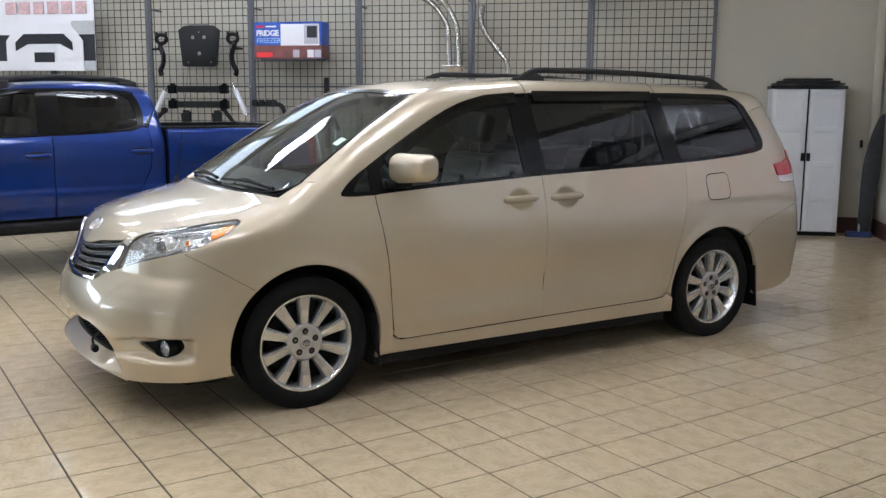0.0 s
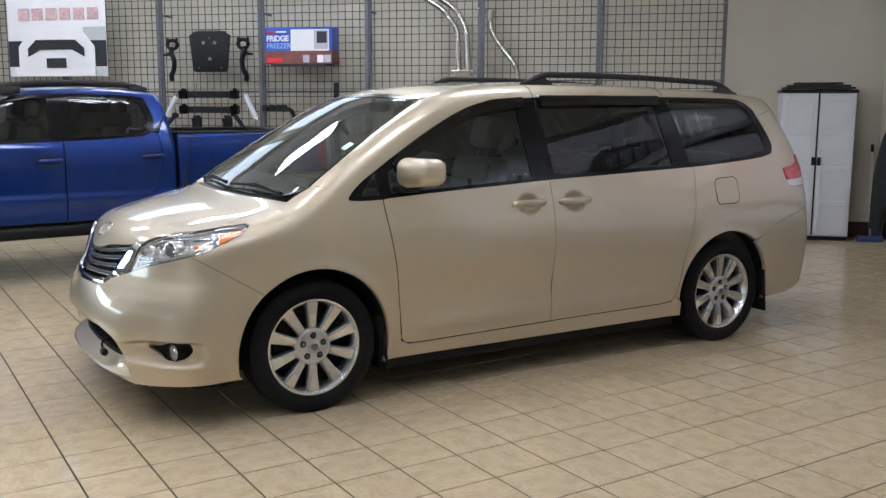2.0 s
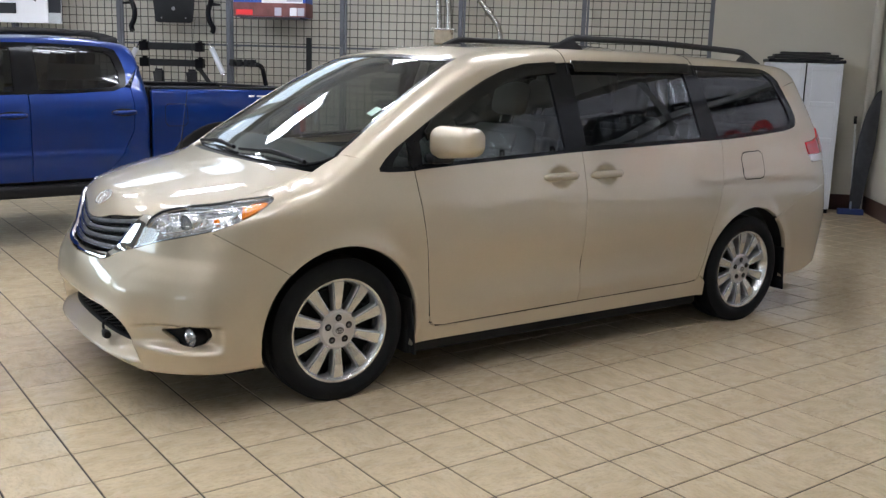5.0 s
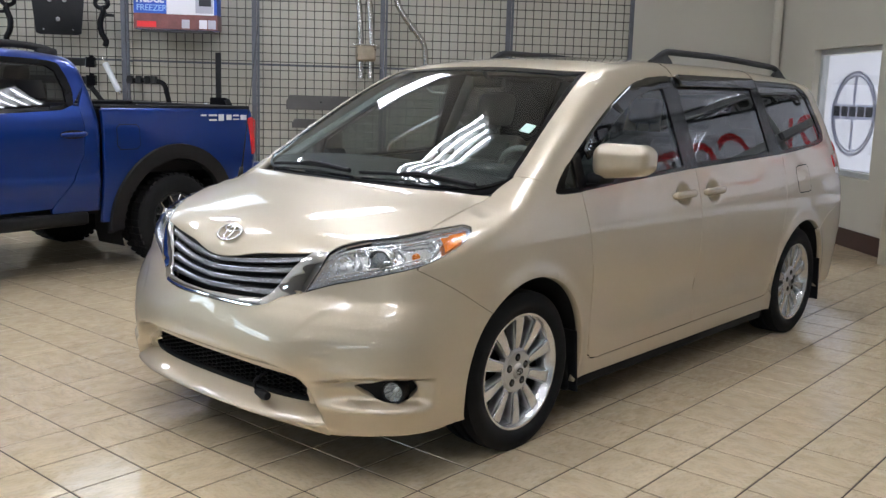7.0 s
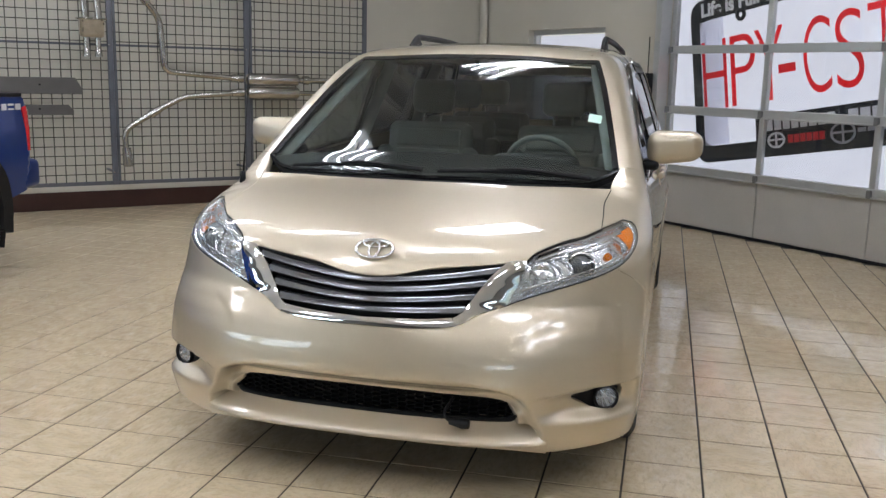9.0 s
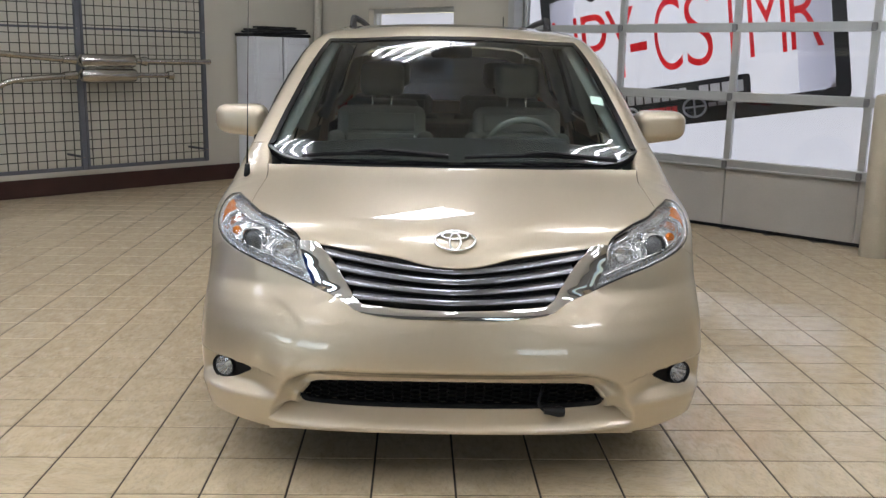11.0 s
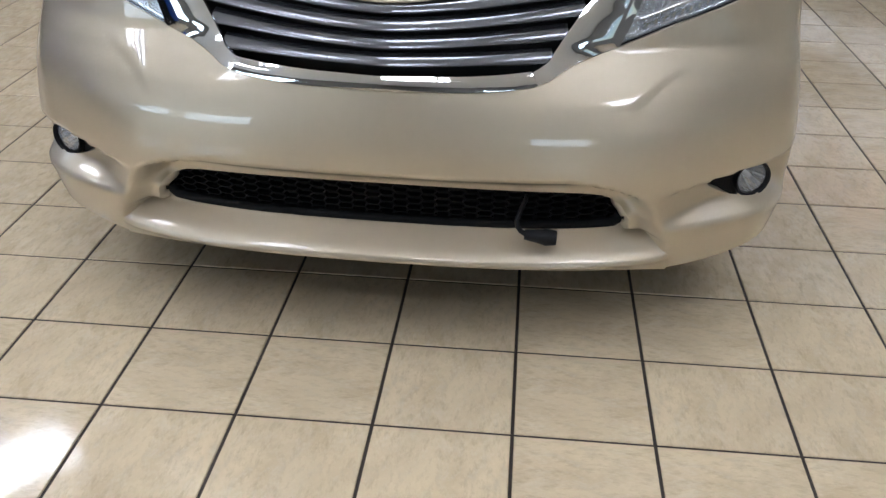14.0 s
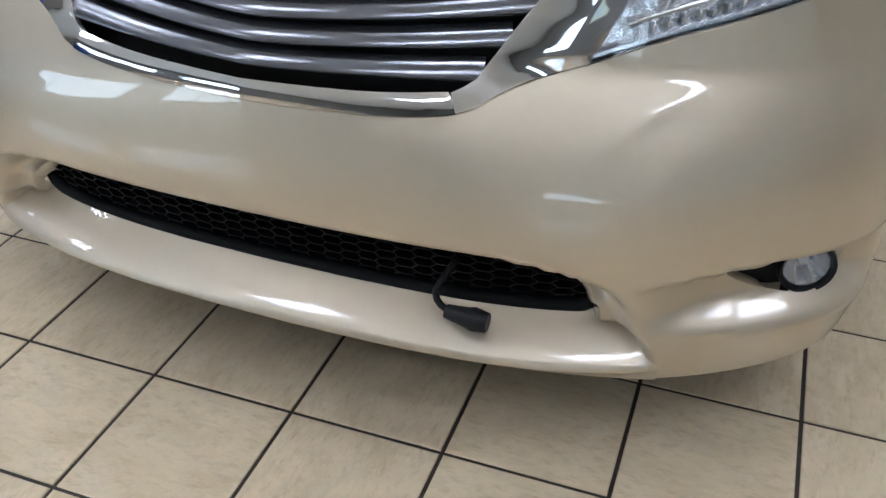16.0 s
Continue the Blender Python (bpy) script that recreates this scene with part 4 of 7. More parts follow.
# fog lamps in black pockets
for s, loop in ((1, pocket), (-1, pocket_mirror)):
    grown = (loop - loop.mean(0)) * 1.22 + loop.mean(0)
    eye = np.array([(s * 50.8 + 2.10 * math.cos(q), 0.403 + 0.040 * math.sin(q)) for q in np.linspace(0, 2 * math.pi, 25)[:-1]])
    pk = panel(VAN, "fog_lamp_bezel", "wrap", [grown, eye], BLACK, van, 0.02, 0, -0.078, label="black fog lamp bezel")
    way = Vector((-0.93, -0.36 * s, 0.0)).normalized()
    m = Matrix.Translation((-0.722, -0.882 * s, 0.403)) @ way.to_track_quat("-Y", "Z").to_matrix().to_4x4() @ Matrix.Scale(0.93, 4)
    bm = bmesh.new()
    lathe(bm, [(0.050, 0.060), (0.053, -0.002), (0.050, -0.012), (0.044, -0.008), (0.041, 0.03)], 36, m)
    part("ring", bm, BLACK, pk, "", True, 40)
    bm = bmesh.new()
    lathe(bm, [(0.001, 0.050), (0.012, 0.048), (0.026, 0.036), (0.036, 0.018), (0.042, 0.0)], 14, m)
    part("reflector", bm, FOG_REFLECTOR, pk, "", True, 12)
    bm = bmesh.new()
    lathe(bm, [(0.001, -0.010), (0.022, -0.007), (0.042, 0.0)], 36, m)
    part("lens", bm, LENS, pk, "clear round lens", True)
    bm = bmesh.new()
    lathe(bm, [(0.001, 0.010), (0.007, 0.011), (0.008, 0.045)], 20, m)
    part("bulb", bm, WHITE_LENS, pk, "", True)

# grille: dark recess, five bright slats, a chrome frame and two chrome wings
grille_loop = both(np.vstack([GRILLE_LOW, lamp_in[::-1], wrap_of("nose", HOOD_FRONT)[::-1][1:]]))
panel(VAN, "grille_backing", "wrap", [grille_loop], VOID, van, 0.03, 0, -0.075, label="black grille recess")
WING_IN = spline([(19.6, 0.711), (21.8, 0.730), (23.3, 0.760), (24.7, 0.790), (27.1, 0.838), (29.5, 0.876), (32.2, 0.908)], 0.8)
wing = np.vstack([GRILLE_LOW[GRILLE_LOW[:, 0] > 19.6], lamp_in[::-1][1:], WING_IN[::-1]])
wing_out = np.vstack([GRILLE_LOW[GRILLE_LOW[:, 0] > 19.6], lamp_in[::-1][1:]])


def rounded_wing(p):
    """The wing's convex face, highest between its two long edges."""
    turn = np.degrees(np.arctan2(np.abs(p[:, 1]), -p[:, 0]))
    a, b = np.interp(p[:, 2], WING_IN[:, 1], WING_IN[:, 0]), np.interp(p[:, 2], wing_out[:, 1], wing_out[:, 0])
    t = (turn - a) / np.maximum(b - a, 2.0)
    return 0.008 * ease((p[:, 2] - 0.725) / 0.05) * np.clip(1 - (2 * t - 1) ** 2, 0, 1)


panel(VAN, "grille_wing", "wrap", [wing], CHROME, van, 0.008, 0.03, 0.003, mirror=True, label="polished chrome grille wing", edge_step=0.008, sink=rounded_wing)
bar = both(np.vstack([GRILLE_LOW[GRILLE_LOW[:, 0] <= 20.2], spline([(19.4, 0.711), (12.3, 0.703), (0, 0.700)], 1.0)]))
def rounded_bar(p):
    """The bar's convex face."""
    turn = np.degrees(np.arctan2(np.abs(p[:, 1]), -p[:, 0]))
    u = (p[:, 2] - np.interp(turn, GRILLE_LOW[:, 0], GRILLE_LOW[:, 1])) / 0.028
    return 0.0025 * np.clip(1 - (2 * u - 1) ** 2, 0, 1)


panel(VAN, "grille_frame", "wrap", [bar], CHROME, van, 0.0065, 0.03, 0.004, label="polished chrome lower grille bar", edge_step=0.007, sink=rounded_bar)
for k in range(4):
    z = 0.728 + 0.0345 * k
    rise = 0.008 + 0.0137 * k
    end = float(np.interp(z + rise, WING_IN[:, 1], WING_IN[:, 0])) + 0.3
    q = np.linspace(-end, end, 41)
    line = np.stack([q, z + rise * np.abs(q / end) ** 1.6], 1)
    p = VAN.lay("wrap", line)
    n = VAN.normal(p)
    n[:, 2] = 0
    bm = bmesh.new()
    sections = [(-0.055, 0.010), (-0.034, 0.0142), (-0.026, 0.0138), (-0.010, 0.0050), (-0.002, -0.0035), (0.000, -0.0075), (-0.002, -0.0105), (-0.008, -0.0125), (-0.026, -0.0115), (-0.055, -0.004)]
    rows = []
    for c, w, t in zip(p, n, np.abs(q) / end):
        grow = 1 + 0.5 * max(t - 0.55, 0)
        rows.append([bm.verts.new(c + d * w + np.array((0, 0, h * grow))) for d, h in sections])
    for r, t in zip(rows, rows[1:]):
        for a in range(len(sections) - 1):
            bm.faces.new((r[a], t[a], t[a + 1], r[a + 1]))
    bmesh.ops.recalc_face_normals(bm, faces=bm.faces)
    part("grille_slat", bm, SLAT, van, "satin grey metal slat", True, 40)

# front badge: plain chrome ovals
c = VAN.lay("nose", [(0, 28.9)])
n = Vector(VAN.normal(c)[0])
m = Matrix.Translation(Vector(c[0]) + 0.004 * n) @ n.to_track_quat("-Y", "Z").to_matrix().to_4x4()
bm = bmesh.new()
for a, b, ox, oz, r in ((0.073, 0.044, 0, 0, 0.0055), (0.020, 0.036, 0, -0.004, 0.0045), (0.048, 0.015, 0, 0.022, 0.0045)):
    tube(bm, [m @ Vector((ox + a * math.cos(q), 0.0, oz + b * math.sin(q))) for q in np.linspace(0, 2 * math.pi, 49)[:-1]], r, 8, closed=True)
part("badge", bm, CHROME, van, "plain chrome oval badge", True)

# headlamps
lamp_loop = np.vstack([LAMP_LOW, lamp_tip[1:2], LAMP_TOP[::-1], lamp_in[1:-1]])
lamps = []
for s in (1, -1):
    lamps.append(tagged(panel(VAN, "headlamp", "wrap", [lamp_loop * (s, 1) if s > 0 else (lamp_loop * (-1, 1))[::-1]], LENS, van, 0.03, 0.0, 0.002, edge_step=0.012), "clear headlamp with projector and amber marker"))
for s, lamp in zip((1, -1), lamps):
    flip = (lambda l: l * (1, 1)) if s > 0 else (lambda l: (np.asarray(l) * (-1, 1))[::-1])
    panel(VAN, "lamp_bowl", "wrap", [flip(lamp_loop)], REFLECTOR, lamp, 0.022, 0.0, -0.040, edge_step=0.012)
    inset = (lamp_loop - lamp_loop.mean(0)) * (0.992, 0.982) + lamp_loop.mean(0)
    panel(VAN, "lamp_rim", "wrap", [flip(lamp_loop), flip(inset)], BLACK, lamp, 0.02, 0.004, -0.002, edge_step=0.012)
    deep = (lamp_loop - lamp_loop.mean(0)) * (0.975, 0.945) + lamp_loop.mean(0)
    panel(VAN, "lamp_surround", "wrap", [flip(inset), flip(deep)], SATIN_CHROME, lamp, 0.015, 0.030, -0.010, edge_step=0.010)

    def bowl(q, z, r, depth, mat, name, rim=True, dome=False):
        c = VAN.lay("wrap", [(s * q, z)])[0]
        n = VAN.normal(c[None])[0]
        way = Vector((-0.96, -0.28 * s, 0.03)).normalized()
        m = Matrix.Translation(Vector(c) - depth * Vector(n)) @ way.to_track_quat("-Y", "Z").to_matrix().to_4x4()
        bm = bmesh.new()
        if dome:
            lathe(bm, [(0.001, -r * 0.42), (r * 0.5, -r * 0.34), (r * 0.85, -r * 0.12), (r, 0.01)], 32, m)
        else:
            lathe(bm, [(r * 0.45, 0.045), (r * 0.8, 0.03), (r, 0.0), (r * 1.08, -0.006), (r * 1.16, 0.0), (r * 1.18, 0.05)], 16 if mat is REFLECTOR else 36, m)
        return part(name, bm, mat, lamp, "", True, 14 if mat is REFLECTOR else 40)
    bowl(47.6, 0.905, 0.047, 0.028, CHROME, "projector_ring")
    bowl(47.6, 0.905, 0.040, 0.021, material("projector_lens", (0.14, 0.15, 0.16), 0.03, 0.2, coat=1.0, var=0.1, scale=30), "projector_lens", dome=True)
    bowl(39.0, 0.868, 0.044, 0.034, REFLECTOR, "high_beam_bowl")
    bowl(39.0, 0.868, 0.012, 0.030, WHITE_LENS, "bulb", dome=True)
    for q in np.arange(35.0, 59.0, 1.15):
        z = float(np.interp(q, LAMP_LOW[:, 0], LAMP_LOW[:, 1])) + 0.016
        c = VAN.lay("wrap", [(s * q, z)])[0]
        n = VAN.normal(c[None])[0]
        flute = boxed((-0.004, -0.007, -0.011), (0.012, 0.007, 0.011), 0.003, Matrix.Translation(c - 0.026 * n) @ Matrix.Rotation(-s * radians(q), 4, "Z"))
        part("flute", flute, SATIN_CHROME, lamp)
    guide = np.array([(q, float(np.interp(q, LAMP_LOW[:, 0], LAMP_LOW[:, 1])) + 0.034) for q in np.linspace(34.2, 57, 20)])
    strip(VAN, "light_guide", "wrap", guide * (s, 1), CHROME, lamp, 0.0045, -0.022, sides=8)
    brow = np.array([(q, float(np.interp(q, LAMP_TOP[:, 0], LAMP_TOP[:, 1])) - 0.016) for q in np.linspace(38, 64, 24)])
    strip(VAN, "lamp_brow", "wrap", brow * (s, 1), SATIN_CHROME, lamp, 0.008, -0.022, sides=8)
    for q in (36.6, 41.9, 44.3, 51.8, 59.4):
        lo, hi = (float(np.interp(q, l[:, 0], l[:, 1])) for l in (LAMP_LOW, LAMP_TOP))
        strip(VAN, "lamp_divider", "wrap", [(s * (q + 1.2 * math.sin(math.pi * t)), lo + 0.03 + (hi - lo - 0.05) * t) for t in np.linspace(0, 1, 8)], SATIN_CHROME, lamp, 0.005 if q < 59 else 0.011, -0.030 if q < 59 else -0.013, sides=8)
    bowl(55.4, 0.932, 0.016, 0.030, AMBER, "amber_bulb", dome=True)
    span = np.linspace(62.0, 68.4, 10)
    amber = np.vstack([np.column_stack([span, np.interp(span, LAMP_LOW[:, 0], LAMP_LOW[:, 1]) + 0.013]), np.column_stack([span, np.interp(span, LAMP_TOP[:, 0], LAMP_TOP[:, 1]) - 0.014])[::-1]])
    panel(VAN, "amber_marker", "wrap", [flip(amber)], AMBER, lamp, 0.02, 0.0, -0.016, label="amber side marker", edge_step=0.01)

# front wings
hood_side_wrap = wrap_of("nose", HOOD_SIDE)
door_front = VAN.chart("wrap", VAN.lay("side", spline([(0.515, 0.31), (0.505, 0.45), (0.47, 0.75), (0.425, 1.0), (0.412, 1.112)], 0.05)))
pillar_foot = VAN.chart("wrap", VAN.lay("side", spline([(0.412, 1.118), (0.30, 1.116), (0.215, 1.122), (0.21, 1.145), (0.26, 1.185), (0.335, 1.24)], 0.03)))
screen_low = VAN.chart("wrap", VAN.lay("nose", screen_side[:8]))
arch_back = VAN.chart("wrap", VAN.lay("side", ring(0.0, 0.350, 0.432, 132, -18)))
wing_loop = np.vstack([SEAM[::-1], LAMP_LOW[LAMP_LOW[:, 0] > 55.5], lamp_tip[1:], wrap_of("nose", LAMP_CROWN)[::-1][1:], hood_side_wrap[1:], screen_low[1:5], pillar_foot[::-1], door_front[::-1][1:], arch_back[::-1][:-1]])
panel(VAN, "front_wing", "wrap", [wing_loop], PAINT, van, 0.03, 0.03, mirror=True, edge_step=0.015, gap=0.0008)

# doors, sill and rear quarter
BELT = spline([(0.412, 1.120), (0.80, 1.143), (1.20, 1.163), (1.556, 1.181), (2.20, 1.203), (2.77, 1.224), (3.20, 1.25), (3.50, 1.276), (3.60, 1.30)], 0.05)
front_edge = spline([(0.515, 0.36), (0.505, 0.45), (0.47, 0.75), (0.425, 1.0), (0.412, 1.116)], 0.05)
door_loop = np.vstack([front_edge + (0.0065, 0), BELT[(BELT[:, 0] > 0.43) & (BELT[:, 0] < 1.55)], [(1.5548, 1.180), (1.5548, 0.3185), (1.50, 0.318), (0.60, 0.305), (0.55, 0.312), (0.525, 0.330)]])


def handle_cup(p):
    x, z = p[:, 0], p[:, 2]
    d = np.zeros(len(p))
    for cx in (1.375, 1.725):
        d -= 0.026 * np.clip(1 - ((x - cx) / 0.080) ** 2 - ((z - 1.050) / 0.056) ** 2, 0, 1) ** 0.6
    d += 0.009 * np.exp(-((z - 0.40) / 0.05) ** 2) * np.clip((x - 0.5) / 0.2, 0, 1) * np.clip((2.6 - x) / 0.2, 0, 1)
    d -= 0.011 * np.exp(-((z - 0.54) / 0.09) ** 2) * np.clip((x - 0.45) / 0.4, 0, 1) * np.clip((2.65 - x) / 0.4, 0, 1)
    return d


doors = panel(VAN, "front_door", "side", [door_loop], PAINT, van, 0.016, 0.03, mirror=True, sink=handle_cup)
slide_edge = spline([(2.775, 1.222), (2.765, 1.10), (2.735, 0.92), (2.70, 0.76), (2.655, 0.60), (2.625, 0.45), (2.595, 0.36)], 0.04)
slide_loop = np.vstack([[(1.5608, 0.3190), (1.5608, 1.182)], BELT[(BELT[:, 0] > 1.57) & (BELT[:, 0] < 2.76)], slide_edge, [(2.57, 0.335), (2.50, 0.328), (1.62, 0.32)]])
slides = panel(VAN, "sliding_door", "side", [slide_loop], PAINT, van, 0.016, 0.03, mirror=True, sink=handle_cup)
sill_loop = np.array([(0.50, 0.345), (0.53, 0.311), (0.56, 0.302), (0.62, 0.298), (1.50, 0.3115), (1.62, 0.3135), (2.50, 0.3215), (2.58, 0.329), (2.61, 0.36), (2.66, 0.30), (2.66, 0.226), (0.43, 0.226), (0.44, 0.30)])
panel(VAN, "sill", "side", [sill_loop], PAINT, van, 0.03, 0.03, mirror=True, gap=0.002)
quarter = np.vstack([slide_edge[::-1] + (0.005, 0), [(2.79, 1.227)], BELT[BELT[:, 0] > 2.80], spline([(3.60, 1.30), (3.625, 1.34), (3.60, 1.42), (3.52, 1.56)], 0.03)[1:], [(3.70, 1.597), (3.775, 1.597), (3.84, 1.50), (3.895, 1.38), (3.915, 1.285), (3.88, 1.222), (3.80, 1.202), (3.683, 1.190), (3.695, 1.135), (3.733, 1.058), (3.80, 1.055), (3.89, 1.055), (3.90, 0.98), (3.89, 0.888), (3.70, 0.842), (3.52, 0.79), (3.40, 0.72)],
                     ring(3.07, 0.35, 0.432, 50, 182, 30)[1:], [(2.638, 0.300), (2.665, 0.305), (2.615, 0.36)]])
panel(VAN, "rear_quarter", "side", [quarter], PAINT, van, 0.03, 0.03, mirror=True, gap=0.0015)
rear_bumper = np.vstack([[(3.405, 0.715), (3.525, 0.785), (3.70, 0.837), (3.893, 0.882), (3.97, 0.885), (4.06, 0.88), (4.09, 0.70), (4.08, 0.45), (4.02, 0.33), (3.75, 0.275), (3.55, 0.27)], ring(3.07, 0.35, 0.432, -12, 50, 16)])
panel(VAN, "rear_bumper", "side", [rear_bumper], PAINT, van, 0.03, 0.03, mirror=True, gap=-0.0008)
tail = panel(VAN, "tail_lamp", "side", [np.array([(3.687, 1.186), (3.80, 1.198), (3.882, 1.218), (3.917, 1.278), (3.933, 1.272), (3.968, 1.120), (3.84, 1.108), (3.712, 1.108)])], RED_LENS, van, 0.02, 0.03, 0.008, mirror=True, label="red and clear tail lamp")
panel(VAN, "reversing_lens", "side", [np.array([(3.714, 1.105), (3.84, 1.105), (3.968, 1.117), (3.955, 1.068), (3.90, 1.060), (3.80, 1.059), (3.736, 1.062)])], WHITE_LENS, tail, 0.02, 0.03, 0.008, mirror=True, label="clear lower lens")
panel(VAN, "tailgate", "side", [np.array([(3.781, 1.597), (3.846, 1.50), (3.901, 1.38), (3.921, 1.285), (3.937, 1.275), (3.972, 1.12), (3.958, 1.060), (3.896, 1.052), (3.906, 0.98), (3.896, 0.892), (4.03, 0.895), (4.06, 1.0), (4.04, 1.2), (3.97, 1.4), (3.90, 1.53), (3.85, 1.60)])], PAINT, van, 0.03, 0.01, mirror=True)
fuel = panel(VAN, "fuel_flap", "side", [np.array([(2.975, 0.972), (2.958, 0.99), (2.952, 1.10), (2.968, 1.13), (3.00, 1.138), (3.14, 1.144), (3.166, 1.125), (3.172, 1.01), (3.155, 0.98), (3.12, 0.972)])], PAINT, van, 0.03, 0.006, 0.003)
# near-black sheet on the skin, painting the shade round the flap
panel(VAN, "flap_gap_shade", "side", [np.array([(2.971, 0.966), (2.951, 0.988), (2.946, 1.102), (2.964, 1.136), (3.00, 1.145), (3.142, 1.150), (3.173, 1.128), (3.179, 1.008), (3.160, 0.974), (3.122, 0.966)])], VOID, fuel, 0.03, 0, 0.0012)

# near-black strips that stand for the shade in the gaps between panels
for name, chart, run in (("hood_seam_shade", "nose", HOOD_SIDE), ("hood_seam_shade", "nose", HOOD_LAMP), ("bumper_seam_shade", "wrap", SEAM), ("door_seam_shade", "side", front_edge + (0.003, 0)),
                         ("door_seam_shade", "side", slide_edge + (0.003, 0)),
                         ("door_seam_shade", "side", straight([(0.56, 0.303), (1.50, 0.3125), (1.62, 0.3175), (2.50, 0.325), (2.58, 0.333)], 0.05))):
    strip(VAN, name, chart, run, VOID, van, 0.006, -0.0085, mirror=True, sides=6)
strip(VAN, "door_seam_shade", "side", straight([(1.558, 1.18), (1.558, 0.33)], 0.05), VOID, van, 0.006, -0.0165, mirror=True, sides=6)
strip(VAN, "hood_seam_shade", "nose", np.vstack([HOOD_FRONT * (-1, 1), HOOD_FRONT])[np.argsort(np.concatenate([-HOOD_FRONT[:, 0], HOOD_FRONT[:, 0]]))], VOID, van, 0.006, -0.012, sides=6)

# door handles
for door, cx in ((doors, 1.375), (slides, 1.725)):
    for s, d in zip((1, -1), door):
        z = 1.052
        line = [(cx - 0.125, z - 0.002), (cx - 0.10, z), (cx, z + 0.003), (cx + 0.10, z + 0.002), (cx + 0.125, z)]
        p = VAN.lay("side", spline(line, 0.015))
        r = [0.009] + [0.0185] * (len(p) - 2) + [0.009]
        bm = bmesh.new()
        lift = np.sin(np.linspace(0, math.pi, len(p))) ** 0.5
        tube(bm, [(q + np.array((0, -0.004 - 0.022 * k, 0))) * (1, s, 1) for q, k in zip(p, lift)], r, 12, squash=(0.75, 1.15))
        bmesh.ops.recalc_face_normals(bm, faces=bm.faces)
        h = part("door_handle", bm, PAINT, d, "body-coloured pull handle", True)

# side windows: black surround, panes and smoked visors
TOP = spline([(0.335, 1.238), (0.55, 1.366), (0.80, 1.503), (1.02, 1.602), (1.20, 1.65), (1.46, 1.672), (1.80, 1.684), (2.60, 1.690), (3.10, 1.688), (3.38, 1.676), (3.50, 1.60)], 0.04)
dlo = np.vstack([spline([(0.412, 1.120), (0.30, 1.118), (0.217, 1.124), (0.212, 1.145), (0.262, 1.187), (0.335, 1.238)], 0.03), TOP[1:], spline([(3.50, 1.60), (3.60, 1.42), (3.622, 1.34), (3.60, 1.30)], 0.03)[1:], BELT[::-1][1:-1]])
quarter_pane = np.array([(0.29, 1.140), (0.400, 1.140), (0.400, 1.262), (0.385, 1.262), (0.30, 1.165)])
front_pane = np.array([(0.47, 1.148), (1.44, 1.196), (1.405, 1.640), (1.22, 1.620), (1.04, 1.572), (0.82, 1.470), (0.56, 1.318), (0.47, 1.262)])
slide_pane = np.array([(1.60, 1.212), (2.60, 1.240), (2.53, 1.655), (1.57, 1.650)])
rear_pane = np.array([(2.76, 1.248), (3.30, 1.278), (3.53, 1.312), (3.555, 1.345), (3.52, 1.43), (3.43, 1.60), (3.36, 1.655), (2.66, 1.660)])
panel(VAN, "window_surround", "side", [dlo, quarter_pane, front_pane, slide_pane, rear_pane], GLOSS_BLACK, van, 0.03, 0.02, -0.004, mirror=True, label="black window surround")
for name, loop, mat, text in (("quarter_glass", quarter_pane, SIDE_GLASS, "small fixed quarter pane"), ("front_door_glass", front_pane, SIDE_GLASS, "lightly tinted door pane"), ("sliding_door_glass", slide_pane, TINTED, "dark privacy glass pane"), ("rear_side_glass", rear_pane, TINTED, "dark privacy glass pane")):
    panel(VAN, name, "side", [loop], mat, van, 0.05, 0, -0.010, mirror=True, label=text)
visor_f = np.array([(0.50, 1.305), (0.56, 1.366), (0.82, 1.51), (1.04, 1.606), (1.22, 1.650), (1.455, 1.668), (1.452, 1.612), (1.23, 1.590), (1.06, 1.548), (0.84, 1.45), (0.58, 1.30), (0.515, 1.262)])
panel(VAN, "window_visor", "side", [visor_f], SMOKED, van, 0.03, 0.02, 0.020, mirror=True, label="smoked plastic rain visor")
visor_r = np.array([(1.585, 1.678), (2.58, 1.684), (2.565, 1.630), (1.60, 1.622)])
panel(VAN, "window_visor", "side", [visor_r], SMOKED, van, 0.03, 0.02, 0.020, mirror=True, label="smoked plastic rain visor")

# roof: side rails, roof skin, sunroof, seams and roof bars
pil = VAN.chart("rib", VAN.lay("side", np.vstack([spline([(0.215, 1.140), (0.262, 1.189), (0.335, 1.240)], 0.03), TOP[1:], [(3.52, 1.56)]])))
edge = VAN.chart("rib", VAN.lay("nose", screen_side[2:]))
roof_y = -0.60
roof_edge = VAN.chart("rib", VAN.lay("top", [(x, roof_y + 0.02 * max(0, x - 3)) for x in np.linspace(0.93, 3.80, 40)]))
rail_loop = np.vstack([pil, VAN.chart("rib", VAN.lay("side", [(3.70, 1.60), (3.78, 1.60)])), roof_edge[::-1], edge[::-1]])
panel(VAN, "roof_side", "rib", [rail_loop], PAINT, van, 0.03, 0.015, mirror=True)
top_front = VAN.lay("nose", screen_top)
roof_half = np.vstack([[(q[0] + 0.004, q[1]) for q in top_front[::-1]], [(x, roof_y + 0.003 + 0.02 * max(0, x - 3)) for x in np.linspace(0.93, 3.80, 40)], [(3.84, -0.35), (3.86, 0)]])
roof_loop = np.vstack([roof_half, (roof_half * (1, -1))[::-1][1:-1]])
sun_half = np.array([(1.08, 0), (1.085, -0.36), (1.11, -0.40), (1.78, -0.41), (1.81, -0.37), (1.815, 0)])
sun_loop = np.vstack([sun_half, (sun_half * (1, -1))[::-1][1:-1]])
